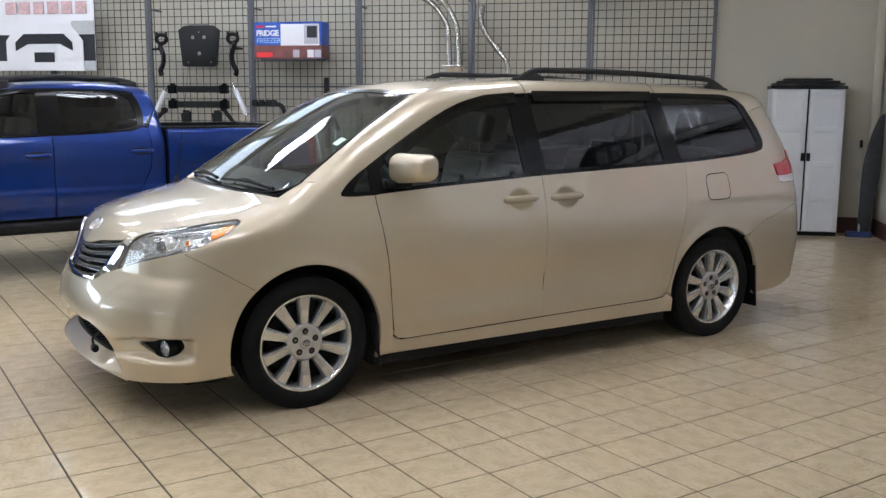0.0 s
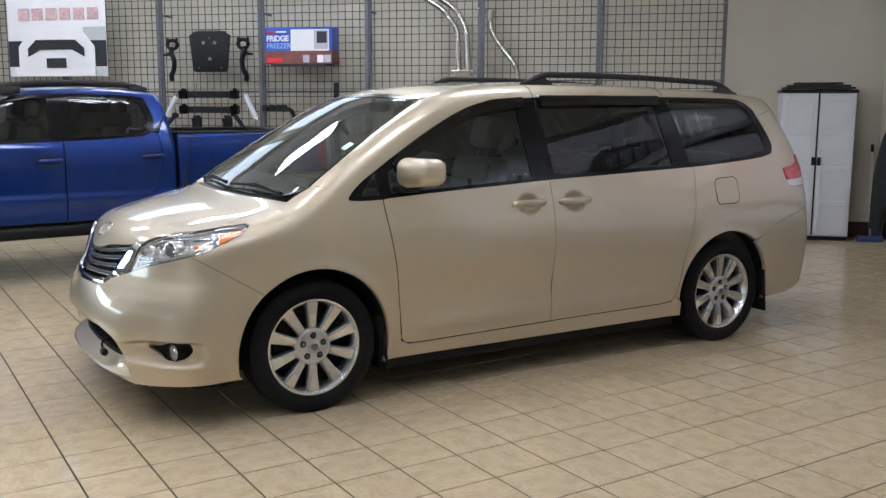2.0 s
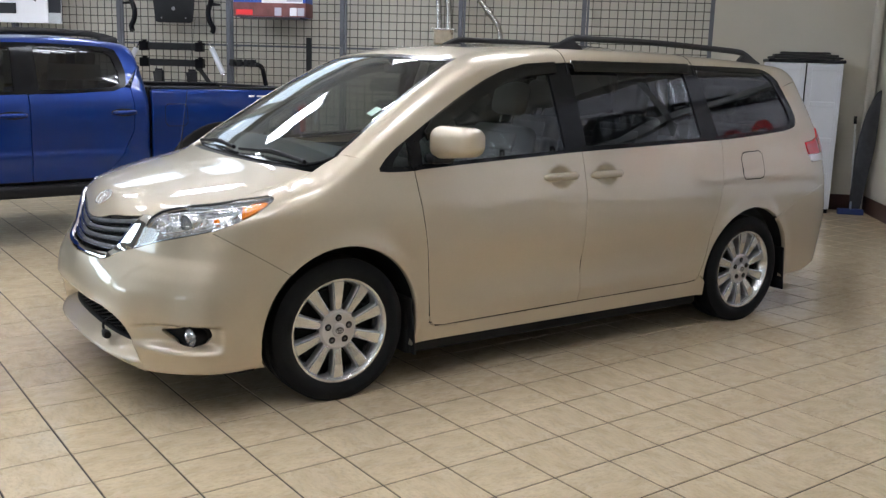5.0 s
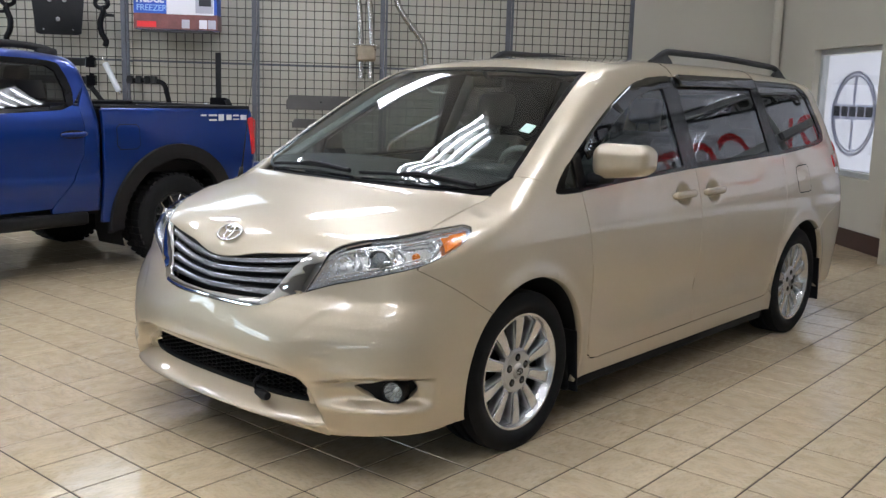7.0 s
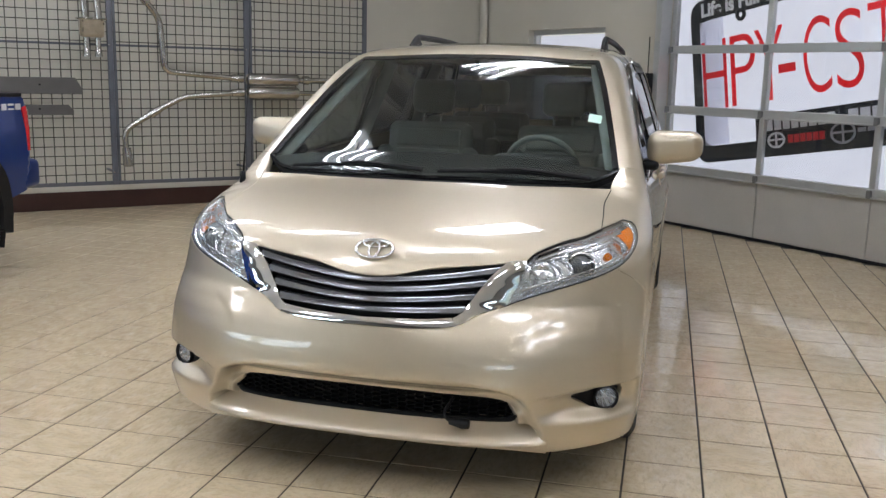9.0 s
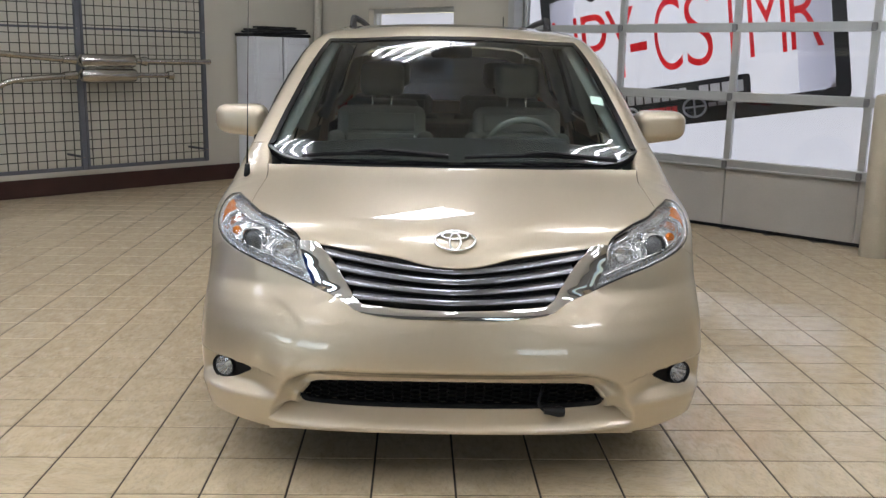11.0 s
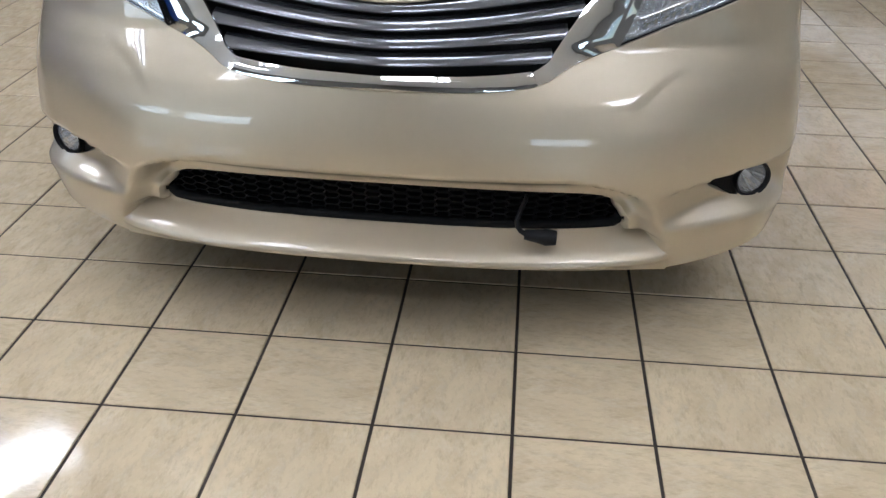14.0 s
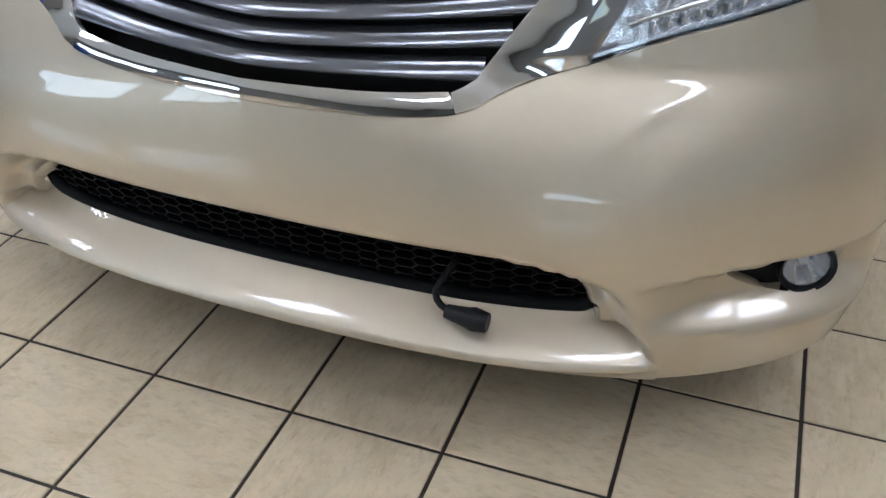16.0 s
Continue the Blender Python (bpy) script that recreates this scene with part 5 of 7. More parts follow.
panel(VAN, "roof", "top", [roof_loop, sun_loop], PAINT, van, 0.05, 0.012)
panel(VAN, "sunroof", "top", [sun_loop], GLOSS_BLACK, van, 0.05, 0.0, -0.002, label="dark glass sunroof panel")
for x in (1.555, 2.64):
    strip(VAN, "roof_seam", "rib", [(x + 0.0006 * (a - 45), a) for a in np.linspace(38.0, 52, 8)], VOID, van, 0.0022, 0.0, mirror=True)
def roof_bar(s):
    """One raised bar: a smooth rounded rail that runs down into a long wedge at each end."""
    base = [(x, roof_y + 0.005) for x in np.linspace(1.57, 3.52, 40)]
    p = VAN.lay("top", base)
    t = np.linspace(0, 1, len(p))
    rise = np.clip(np.minimum(t / 0.11, (1 - t) / 0.12), 0, 1)
    lift = 0.058 * rise * rise * (3 - 2 * rise) + 0.004
    bm = bmesh.new()
    tube(bm, [Vector((q + (0, 0, h)) * (1, s, 1)) for q, h in zip(p, lift)], [float(0.006 + 0.013 * min(1.0, k * 2)) for k in rise], 14, squash=(0.95, 1.0))
    for x0, x1, x2, x3 in ((1.575, 1.66, 1.74, 1.83), (3.515, 3.42, 3.34, 3.27)):
        z = VAN.lay("top", [(x, roof_y + 0.005) for x in (x0, x1, x2, x3)])
        out = [(x0, z[0][2] - 0.012), (x3, z[3][2] - 0.012), (x3 + (x2 - x3) * 0.3, z[3][2] + 0.016), (x2, z[2][2] + 0.052), (x1, z[1][2] + 0.040)]
        slab(bm, out, 0.030, Matrix.Translation((0, s * z[0][1] - 0.015, 0)), 0.006)
    bmesh.ops.recalc_face_normals(bm, faces=bm.faces)
    return part("roof_bar", bm, TEXTURE_BLACK, van, "black raised roof bar", True, 40)


for s in (1, -1):
    roof_bar(s)
gate = both(spline([(0.0, 0.90), (-0.70, 0.90), (-0.80, 0.98), (-0.78, 1.20), (-0.66, 1.56), (-0.58, 1.66), (0.0, 1.69)], 0.05))
back_pane = both(spline([(0.0, 1.22), (-0.62, 1.22), (-0.68, 1.26), (-0.60, 1.50), (-0.52, 1.59), (0.0, 1.62)], 0.05))
panel(VAN, "tailgate_skin", "tail", [gate, back_pane], PAINT, van, 0.05, 0.02)
panel(VAN, "rear_window", "tail", [back_pane], TINTED, van, 0.06, 0, -0.004, label="dark rear window pane")
bar_loop = both(spline([(0.0, 0.89), (-0.74, 0.89), (-0.80, 0.80), (-0.80, 0.40), (-0.74, 0.30), (0.0, 0.28)], 0.05))
panel(VAN, "rear_bumper_skin", "tail", [bar_loop], PAINT, van, 0.06, 0.02)

# arch liners, mud flaps and the dark underside
for cx in (0.0, 3.07):
    for s in (1, -1):
        bm = bmesh.new()
        pts = ring(cx, 0.350, 0.440, -15, 195, 30)
        rows = [[bm.verts.new((x, s * y, z)) for x, z in pts] for y in (-0.985, -0.62)]
        for a, b in zip(range(29), range(1, 30)):
            bm.faces.new((rows[0][a], rows[0][b], rows[1][b], rows[1][a]))
        bm.faces.new([bm.verts.new((x, s * -0.62, z)) for x, z in pts])
        for v in rows[0]:
            q = VAN.lay("side", [(v.co.x, v.co.z)])[0]
            v.co.y = s * (q[1] + 0.020)
        part("arch_liner", bm, VOID, van, "black wheel arch liner", True, 40)
for x0, s in ((0.395, 1), (0.395, -1), (3.475, 1), (3.475, -1)):
    lo = (x0, min(s * -0.975, s * -0.70), 0.165)
    hi = (x0 + 0.012, max(s * -0.975, s * -0.70), 0.47)
    part("mud_flap", boxed(lo, hi, 0.004, Matrix.Translation((x0, 0, 0.43)) @ Matrix.Rotation(radians(-6), 4, "Y") @ Matrix.Translation((-x0, 0, -0.43))), BLACK, van, "black rubber mud flap")
bm = bmesh.new()
box(bm, (-0.66, -0.58, 0.165), (3.9, 0.58, 0.42), 0.03)
box(bm, (0.40, -0.93, 0.160), (2.64, 0.93, 0.40), 0.02)
box(bm, (-0.62, -0.80, 0.165), (-0.43, 0.80, 0.60), 0.03)
box(bm, (-0.62, -0.50, 0.40), (0.10, 0.50, 0.80), 0.03)
part("underbody", bm, VOID, van, "dark underbody")
lo = VAN.lay("side", [(x, z) for z in (0.33, 0.6, 0.9, 1.10) for x in np.linspace(0.52, 2.60, 20)])
lo[:, 1] += 0.05
for s in (1, -1):
    bm = bmesh.new()
    v = [[bm.verts.new(lo[k * 20 + j] * (1, s, 1)) for j in range(20)] for k in range(4)]
    for k in range(3):
        for j in range(19):
            bm.faces.new((v[k][j], v[k][j + 1], v[k + 1][j + 1], v[k + 1][j]))
    part("inner_shell", bm, DASH, van, "dark inner door shell")
bm = bmesh.new()
box(bm, (2.60, -0.86, 0.40), (3.95, 0.86, 1.12), 0.03)
part("rear_tub", bm, DASH, van, "dark rear load tub")

# wheels
for cx in (0.0, 3.07):
    for s in (1, -1):
        road_wheel(van, (cx, -0.855 * s, 0.352), 0.360, 0.232, 0.253, 10, "van", s)

# door mirrors
for s in (1, -1):
    bm = bmesh.new()
    box(bm, (0.48, -0.115, -0.078), (0.66, 0.125, 0.086), 0.058, segments=8)
    for v in bm.verts:
        t = (v.co.y + 0.115) / 0.24
        v.co.z = v.co.z * (0.80 + 0.20 * t) - 0.004 + 0.012 * (1 - t)
        v.co.x = 0.66 - (0.66 - v.co.x) * (0.78 + 0.22 * t) + 0.02 * (1 - t)
    bmesh.ops.transform(bm, matrix=Matrix.Translation((-0.040, -1.066, 1.258)) @ Matrix.Diagonal((1.08, 1.10, 1.06, 1)), verts=bm.verts)
    if s < 0:
        bmesh.ops.scale(bm, vec=(1, -1, 1), verts=bm.verts)
        bmesh.ops.reverse_faces(bm, faces=bm.faces)
    mirror = part("door_mirror", bm, PAINT, van, "champagne door mirror on a black foot", True, 50)
    foot = boxed((0.50, -0.99, 1.150), (0.635, -0.885, 1.200), 0.018)
    if s < 0:
        bmesh.ops.scale(foot, vec=(1, -1, 1), verts=foot.verts)
        bmesh.ops.reverse_faces(foot, faces=foot.faces)
    part("mirror_foot", foot, BLACK, mirror, "black plastic foot", True, 50)
    bm = bmesh.new()
    box(bm, (0.655, -1.155, 1.205), (0.667, -0.965, 1.325), 0.004)
    if s < 0:
        bmesh.ops.scale(bm, vec=(1, -1, 1), verts=bm.verts)
        bmesh.ops.reverse_faces(bm, faces=bm.faces)
    part("mirror_glass", bm, CHROME, mirror, "mirror glass")

# wipers, aerial and the inspection sticker
for ends in (((-0.10, -0.72, 0.0), (-0.155, -0.05, 0.0)), ((-0.10, 0.02, 0.0), (-0.03, 0.66, 0.0))):
    (x0, y0, _), (x1, y1, _) = ends
    bm = bmesh.new()
    p = VAN.lay("nose", [(y, 63.3 + 3.6 * (y / 0.8) ** 2 + 1.2 * math.sin(math.pi * t)) for y, t in ((y0 + (y1 - y0) * t, t) for t in np.linspace(0, 1, 14))])
    n = VAN.normal(p)
    tube(bm, list(p + 0.014 * n), 0.006, 8, squash=(0.8, 1.3))
    tube(bm, [p[0] + 0.018 * n[0], p[6] + 0.034 * n[6], p[8] + 0.024 * n[8]], [0.012, 0.007, 0.005], 8)
    part("wiper", bm, BLACK, van, "black windscreen wiper", True, 50)
bm = bmesh.new()
tube(bm, [(-0.13, 0.895, 1.10), (-0.10, 0.895, 1.30), (-0.02, 0.893, 1.88)], [0.005, 0.0022, 0.0013], 8)
tube(bm, [(-0.14, 0.895, 1.06), (-0.13, 0.895, 1.12)], [0.016, 0.010], 10)
part("aerial", bm, BLACK, van, "thin black mast aerial", True)
c = VAN.lay("nose", [(-0.715, 91.5), (-0.655, 91.5), (-0.655, 95.0), (-0.715, 95.0)])
c = VAN.lay("nose", [(-0.70 + a, b) for a, b in ((-0.028, 90.3), (0.030, 90.3), (0.030, 92.6), (-0.028, 92.6))]) + 0.006
bm = bmesh.new()
q = VAN.lay("nose", [(-0.69 + 0.05 * a, 90.0 + 3.0 * b) for b in (0, 0.5, 1) for a in (-0.6, 0, 0.6)])
n = VAN.normal(q)
v = [bm.verts.new(a + 0.001 * b) for a, b in zip(q, n)]
for r in range(2):
    for k in range(2):
        bm.faces.new((v[3 * r + k], v[3 * r + k + 1], v[3 * r + k + 4], v[3 * r + k + 3]))
part("sticker", bm, material("pale_green_sticker", (0.55, 0.78, 0.66), 0.5, var=0.1, scale=60), van, "pale green paper sticker on the glass")

# cabin: dashboard, wheel, seats, lining
bm = bmesh.new()
box(bm, (0.02, -0.80, 0.80), (0.62, 0.80, 1.13), 0.08, segments=4)
for v in bm.verts:
    v.co.z += 0.06 * max(0, 0.45 - abs(v.co.x - 0.45)) * (v.co.z > 1.0)
part("dashboard", bm, DASH, van, "dark grey dashboard", True, 50)
bm = bmesh.new()
box(bm, (0.44, -0.60, 1.10), (0.64, -0.16, 1.20), 0.05, segments=4)
part("instrument_hood", bm, DASH, van, "dark instrument hood", True, 50)
bm = bmesh.new()
box(bm, (0.50, -0.14, 0.70), (0.74, 0.16, 1.14), 0.04, segments=3)
part("centre_console", bm, TRIM_GREY, van, "grey centre console", True, 50)
m = Matrix.Translation((0.78, -0.38, 1.115)) @ Matrix.Rotation(radians(-28), 4, "Y")
bm = bmesh.new()
tube(bm, [m @ Vector((0, 0.185 * math.cos(q), 0.185 * math.sin(q))) for q in np.linspace(0, 2 * math.pi, 41)[:-1]], 0.016, 10, closed=True)
rim = part("steering_wheel", bm, TRIM_GREY, van, "grey leather steering wheel", True)
bm = bmesh.new()
box(bm, (-0.05, -0.075, -0.06), (0.01, 0.075, 0.05), 0.02, m, segments=3)
for y, z in ((-0.17, 0.0), (0.17, 0.0), (0, -0.17)):
    tube(bm, [m @ Vector((-0.02, 0, -0.01)), m @ Vector((0, y, z))], 0.014, 8)
part("wheel_boss", bm, TRIM_GREY, rim, "", True, 50)


def seat(x, y, wide=0.50):
    """A leather seat with cushion, backrest, bolsters, head rest and its two posts."""
    m = pose(x, y, 0.42)
    s = new("seat")
    s.parent = van
    s.matrix_local = m
    tagged(s, "grey leather seat with a head rest")
    w = wide / 2
    bm = bmesh.new()
    box(bm, (-0.26, -w, 0.18), (0.26, w, 0.34), 0.06, segments=4)
    part("cushion", bm, SEAT, s, "", True, 60)
    lean = Matrix.Translation((0.22, 0, 0.30)) @ Matrix.Rotation(radians(14), 4, "Y")
    bm = bmesh.new()
    box(bm, (-0.06, -w, 0), (0.07, w, 0.60), 0.055, lean, segments=4)
    for side in (-1, 1):
        box(bm, (-0.11, side * w - 0.05, 0.04), (0.03, side * w + 0.05, 0.44), 0.045, lean, segments=4)
    for k in range(4):
        box(bm, (-0.078, -w + 0.06, 0.08 + 0.12 * k), (-0.05, w - 0.06, 0.185 + 0.12 * k), 0.012, lean)
    part("backrest", bm, SEAT, s, "", True, 60)
    bm = bmesh.new()
    box(bm, (-0.06, -0.13, 0.66), (0.055, 0.13, 0.86), 0.05, lean, segments=4)
    part("head_rest", bm, SEAT, s, "", True, 60)
    for side in (-0.055, 0.055):
        bm = bmesh.new()
        tube(bm, [lean @ Vector((0, side, 0.56)), lean @ Vector((0, side, 0.70))], 0.006, 8)
        part("post", bm, CHROME, s, "chrome post", True)
    return s


for x, y, wide in ((1.05, -0.40, 0.52), (1.05, 0.40, 0.52), (2.02, -0.45, 0.5), (2.02, 0.45, 0.5), (2.95, -0.42, 0.62), (2.95, 0.42, 0.62)):
    seat(x, y, wide)
bm = bmesh.new()
box(bm, (0.1, -0.84, 0.40), (3.7, 0.84, 0.44))
part("cabin_floor", bm, DASH, van, "dark carpet")
head = np.vstack([[(1.02, 0), (1.0, -0.55), (3.6, -0.55), (3.7, 0)], [(3.6, 0.55), (1.0, 0.55)]])
panel(VAN, "headliner", "top", [head], TRIM_GREY, van, 0.08, 0, -0.045, label="grey roof lining")
for s in (1, -1):
    for x0, x1 in ((1.47, 1.57), (2.58, 2.68)):
        a, b = VAN.lay("side", [(x0, 1.15)])[0], VAN.lay("side", [(x1, 1.66)])[0]
        bm = bmesh.new()
        tube(bm, [(a + (0.02, 0.045, 0)) * (1, s, 1), (b + (0, 0.05, 0)) * (1, s, 1)], 0.04, 8, squash=(1, 0.6))
        part("pillar_trim", bm, TRIM_GREY, van, "grey pillar trim", True, 50)
    a, b = VAN.lay("nose", [(screen_side[1][0] + 0.03, screen_side[1][1])])[0], VAN.lay("nose", [(screen_side[-2][0] + 0.02, screen_side[-2][1])])[0]
    bm = bmesh.new()
    tube(bm, [(a + (0.06, 0.0, -0.03)) * (1, s, 1), (b + (0.07, 0.0, -0.03)) * (1, s, 1)], 0.034, 8, squash=(1, 0.7))
    part("pillar_trim", bm, TRIM_GREY, van, "grey pillar trim", True, 50)
bm = bmesh.new()
box(bm, (0.86, -0.11, 1.585), (0.90, 0.11, 1.645), 0.018, segments=3)
tube(bm, [(0.86, 0, 1.64), (0.82, 0, 1.69)], 0.012, 8)
part("rear_view_mirror", bm, BLACK, van, "black rear-view mirror", True, 50)


# ---------------------------------------------------------------- the blue pickup
truck = thing("pickup_truck", pose(1.232, 4.776, 0, 0, 0, 5.6), "blue crew-cab pickup truck with black flares and roof rack", "truck")
bed_flank = curve((0.40, 0.90), (0.60, 0.925), (0.85, 0.955), (1.05, 0.960), (1.25, 0.945), (1.36, 0.925), (1.45, 0.90))
cab_flank = curve((0.40, 0.88), (0.56, 0.930), (0.66, 0.936), (0.745, 0.955), (0.78, 0.957), (0.83, 0.946), (0.93, 0.946), (1.08, 0.953), (1.20, 0.945), (1.34, 0.905), (1.55, 0.825), (1.75, 0.735), (1.9, 0.66))
cab_ridge = curve((-4.6, 0.9), (-4.3, 1.12), (-4.0, 1.19), (-3.2, 1.25), (-3.05, 1.27), (-2.2, 1.72), (-1.9, 1.79), (-1.4, 1.81), (-1.0, 1.785), (-0.86, 1.76))


def cab_skin(x, y, z):
    y = np.abs(y)
    w = cab_flank(z) + 0.05 * np.exp(-((np.hypot(x + 3.3, z - 0.40) - 0.48) / 0.07) ** 2)
    front = (np.maximum(-3.6 - x, 0) / 0.75) ** 4
    side = ((front + (y / w) ** 4) ** 0.25 - 1) * w
    top = (z - cab_ridge(x - 0.05 * y * y) + 0.05 * y * y) * 0.9
    back = (x + 0.735 + 0.20 * np.maximum(z - 1.25, 0) ** 1.3)
    return smooth_max(smooth_max(side, top, 0.10), back, 0.05)


def bed_skin(x, y, z):
    side = np.abs(y) - bed_flank(z) * (1 - 0.012 * np.maximum(x, 0) ** 2)
    return smooth_max(smooth_max(side, z - 1.362, 0.035), x - 0.915 + 0.05 * np.maximum(0.9 - z, 0), 0.05)


CAB, BED = Body(cab_skin, (-2.0, 0), core=1.0), Body(bed_skin)
T_BELT = [(-3.15, 1.270), (-2.6, 1.283), (-1.9, 1.300), (-1.4, 1.312), (-1.05, 1.335), (-0.96, 1.37)]
f_door = np.vstack([[(-2.93, 0.58), (-2.95, 0.85), (-2.93, 1.27)], [(-2.6, 1.279), (-1.795, 1.298), (-1.795, 0.56), (-2.80, 0.56)]])
r_door = np.vstack([[(-1.785, 0.56), (-1.785, 1.298)], [(-1.4, 1.31), (-1.05, 1.332), (-0.955, 1.37), (-0.90, 1.36), (-0.885, 1.20), (-0.90, 0.98), (-1.0, 0.78), (-1.10, 0.66), (-1.18, 0.57)]])
panel(CAB, "front_door", "side", [f_door], BLUE, truck, 0.04, 0.03, mirror=True)
panel(CAB, "rear_door", "side", [r_door], BLUE, truck, 0.04, 0.03, mirror=True)
panel(CAB, "cab_side", "side", [np.array([(-0.895, 1.36), (-0.878, 1.20), (-0.893, 0.975), (-0.993, 0.775), (-1.093, 0.655), (-1.173, 0.565), (-1.17, 0.53), (-0.75, 0.53), (-0.748, 1.2), (-0.76, 1.40), (-0.80, 1.55)])], BLUE, truck, 0.04, 0.03, mirror=True)
panel(CAB, "front_wing", "side", [np.vstack([[(-2.94, 0.56), (-2.96, 0.85), (-2.94, 1.255), (-3.3, 1.18), (-4.2, 1.08), (-4.25, 0.7)], [(-3.3 + 0.48 * math.cos(radians(a)), 0.40 + 0.48 * math.sin(radians(a))) for a in np.linspace(165, 18, 20)]])], BLUE, truck, 0.05, 0.03, mirror=True)
t_top = spline([(-3.02, 1.30), (-2.6, 1.545), (-2.3, 1.68), (-2.0, 1.722), (-1.5, 1.728), (-1.05, 1.710), (-0.97, 1.66), (-0.925, 1.5), (-0.94, 1.375)], 0.04)
t_dlo = np.vstack([t_top, [(-1.05, 1.336), (-1.4, 1.314), (-1.9, 1.302), (-2.6, 1.284), (-3.0, 1.276)]])
fpane = np.array([(-2.85, 1.31), (-1.90, 1.325), (-1.88, 1.68), (-2.0, 1.69), (-2.28, 1.645), (-2.58, 1.51)])
rpane = np.array([(-1.70, 1.335), (-1.40, 1.342), (-1.06, 1.365), (-0.995, 1.40), (-0.99, 1.50), (-1.03, 1.635), (-1.09, 1.675), (-1.69, 1.690)])
panel(CAB, "window_surround", "side", [t_dlo, fpane, rpane], GLOSS_BLACK, truck, 0.04, 0.02, 0.0, mirror=True, label="black window surround")
panel(CAB, "front_door_glass", "side", [fpane], SIDE_GLASS, truck, 0.06, 0, -0.010, mirror=True, label="lightly tinted pane")
panel(CAB, "rear_door_glass", "side", [rpane], TINTED, truck, 0.06, 0, -0.010, mirror=True, label="dark privacy glass pane")
tp = CAB.chart("rib", CAB.lay("side", np.vstack([t_top[::-1], [(-3.02, 1.29)]])))
cab_top = np.vstack([CAB.chart("rib", CAB.lay("side", [(-0.80, 1.55), (-0.765, 1.42)]))[::-1], tp[(tp[:, 0] > -3.0)], [(-2.25, 60.0), (-2.1, 89.9), (-0.885, 89.9), (-0.86, 60)]])
panel(CAB, "roof", "rib", [cab_top], BLUE, truck, 0.05, 0.01, mirror=True)
panel(CAB, "hood", "top", [np.array([(-4.25, -0.7), (-4.0, -0.84), (-3.08, -0.86), (-3.10, 0), (-3.08, 0.86), (-4.0, 0.84), (-4.25, 0.7)])], BLUE, truck, 0.06, 0.02)
panel(CAB, "windscreen", "top", [np.array([(-3.0, -0.78), (-2.2, -0.66), (-2.16, 0), (-2.2, 0.66), (-3.0, 0.78), (-3.06, 0)])], GLASS, truck, 0.08, 0, label="clear windscreen")
bm = bmesh.new()
box(bm, (-4.2, -0.6, 0.45), (0.75, 0.6, 0.70), 0.03)
box(bm, (-2.98, -0.85, 0.50), (-0.80, 0.85, 1.02), 0.03)
box(bm, (-4.15, -0.60, 0.6), (-3.0, 0.60, 1.0), 0.03)
part("chassis", bm, VOID, truck, "dark chassis and underside")
back = boxed((-0.80, -0.80, 1.0), (-0.775, 0.80, 1.38), 0.01)
part("cab_rear_panel", back, BLUE, truck)
for s in (1, -1):
    bm = bmesh.new()
    box(bm, (-2.95, s * 0.90 - 0.05, 0.42), (-0.86, s * 0.90 + 0.05, 0.53), 0.03)
    part("running_board", bm, BLACK, truck, "black running board", True, 50)
    for x in (-0.985, -1.93):
        z = 1.145 if x > -1.5 else 1.125
        p = CAB.lay("side", [(x + 0.11 * t, z + 0.004 * t) for t in np.linspace(-1, 1, 9)])
        bm = bmesh.new()
        tube(bm, [(q + (0, -0.012 - 0.02 * k, 0)) * (1, s, 1) for q, k in zip(p, np.sin(np.linspace(0, math.pi, 9)))], [0.012] + [0.02] * 7 + [0.012], 10)
        pull = part("door_handle", bm, BLUE, truck, "blue pull handle", True)
        # flat near-black oval on the door, standing for the handle's shadow
        cup = np.array([(x + 0.115 * math.cos(q), z + 0.034 * math.sin(q)) for q in np.linspace(0, 2 * math.pi, 25)[:-1]])
        scoop = panel(CAB, "handle_shade", "side", [cup], VOID, pull, 0.03, 0, 0.003, label="dark oval painted as the shade behind the handle")
        scoop.scale = (1, s, 1)
    bm = bmesh.new()
    pts = spline([(-2.25, 1.775), (-2.05, 1.812), (-1.6, 1.835), (-1.1, 1.820), (-0.90, 1.775)], 0.06)
    tube(bm, [(x, s * 0.60, z) for x, z in pts], 0.024, 10, squash=(0.9, 1.2))
    for x in (-2.15, -0.98):
        z = float(np.interp(x, pts[:, 0], pts[:, 1]))
        box(bm, (x - 0.09, s * 0.60 - 0.03, z - 0.09), (x + 0.09, s * 0.60 + 0.03, z + 0.01), 0.02)
    part("roof_bar", bm, TEXTURE_BLACK, truck, "black roof rack bar", True, 50)
for x in (-2.0, -1.5, -1.05):
    part("cross_bar", boxed((x - 0.03, -0.59, 1.815), (x + 0.03, 0.59, 1.838), 0.008), TEXTURE_BLACK, truck, "black roof cross bar")

# bed
arch = ring(0.0, 0.395, 0.545, -2, 182, 30)
bed_loop = np.vstack([arch, [(-0.60, 0.42), (-0.715, 0.42), (-0.715, 1.352), (0.865, 1.352), (0.885, 1.25), (0.90, 0.93), (0.90, 0.62), (0.60, 0.56)]])
panel(BED, "bed_side", "side", [bed_loop], BLUE, truck, 0.04, 0.03, mirror=True)
flare = np.vstack([ring(0.0, 0.395, 0.652, -8, 186, 30), ring(0.0, 0.395, 0.530, 184, -6, 30)])
panel(BED, "wheel_flare", "side", [flare], BLACK, truck, 0.03, 0.06, 0.030, mirror=True, label="black plastic wheel flare")
bm = bmesh.new()
for s in (1, -1):
    box(bm, (-0.72, s * 0.875 - 0.045, 1.345), (0.87, s * 0.875 + 0.045, 1.378), 0.012)
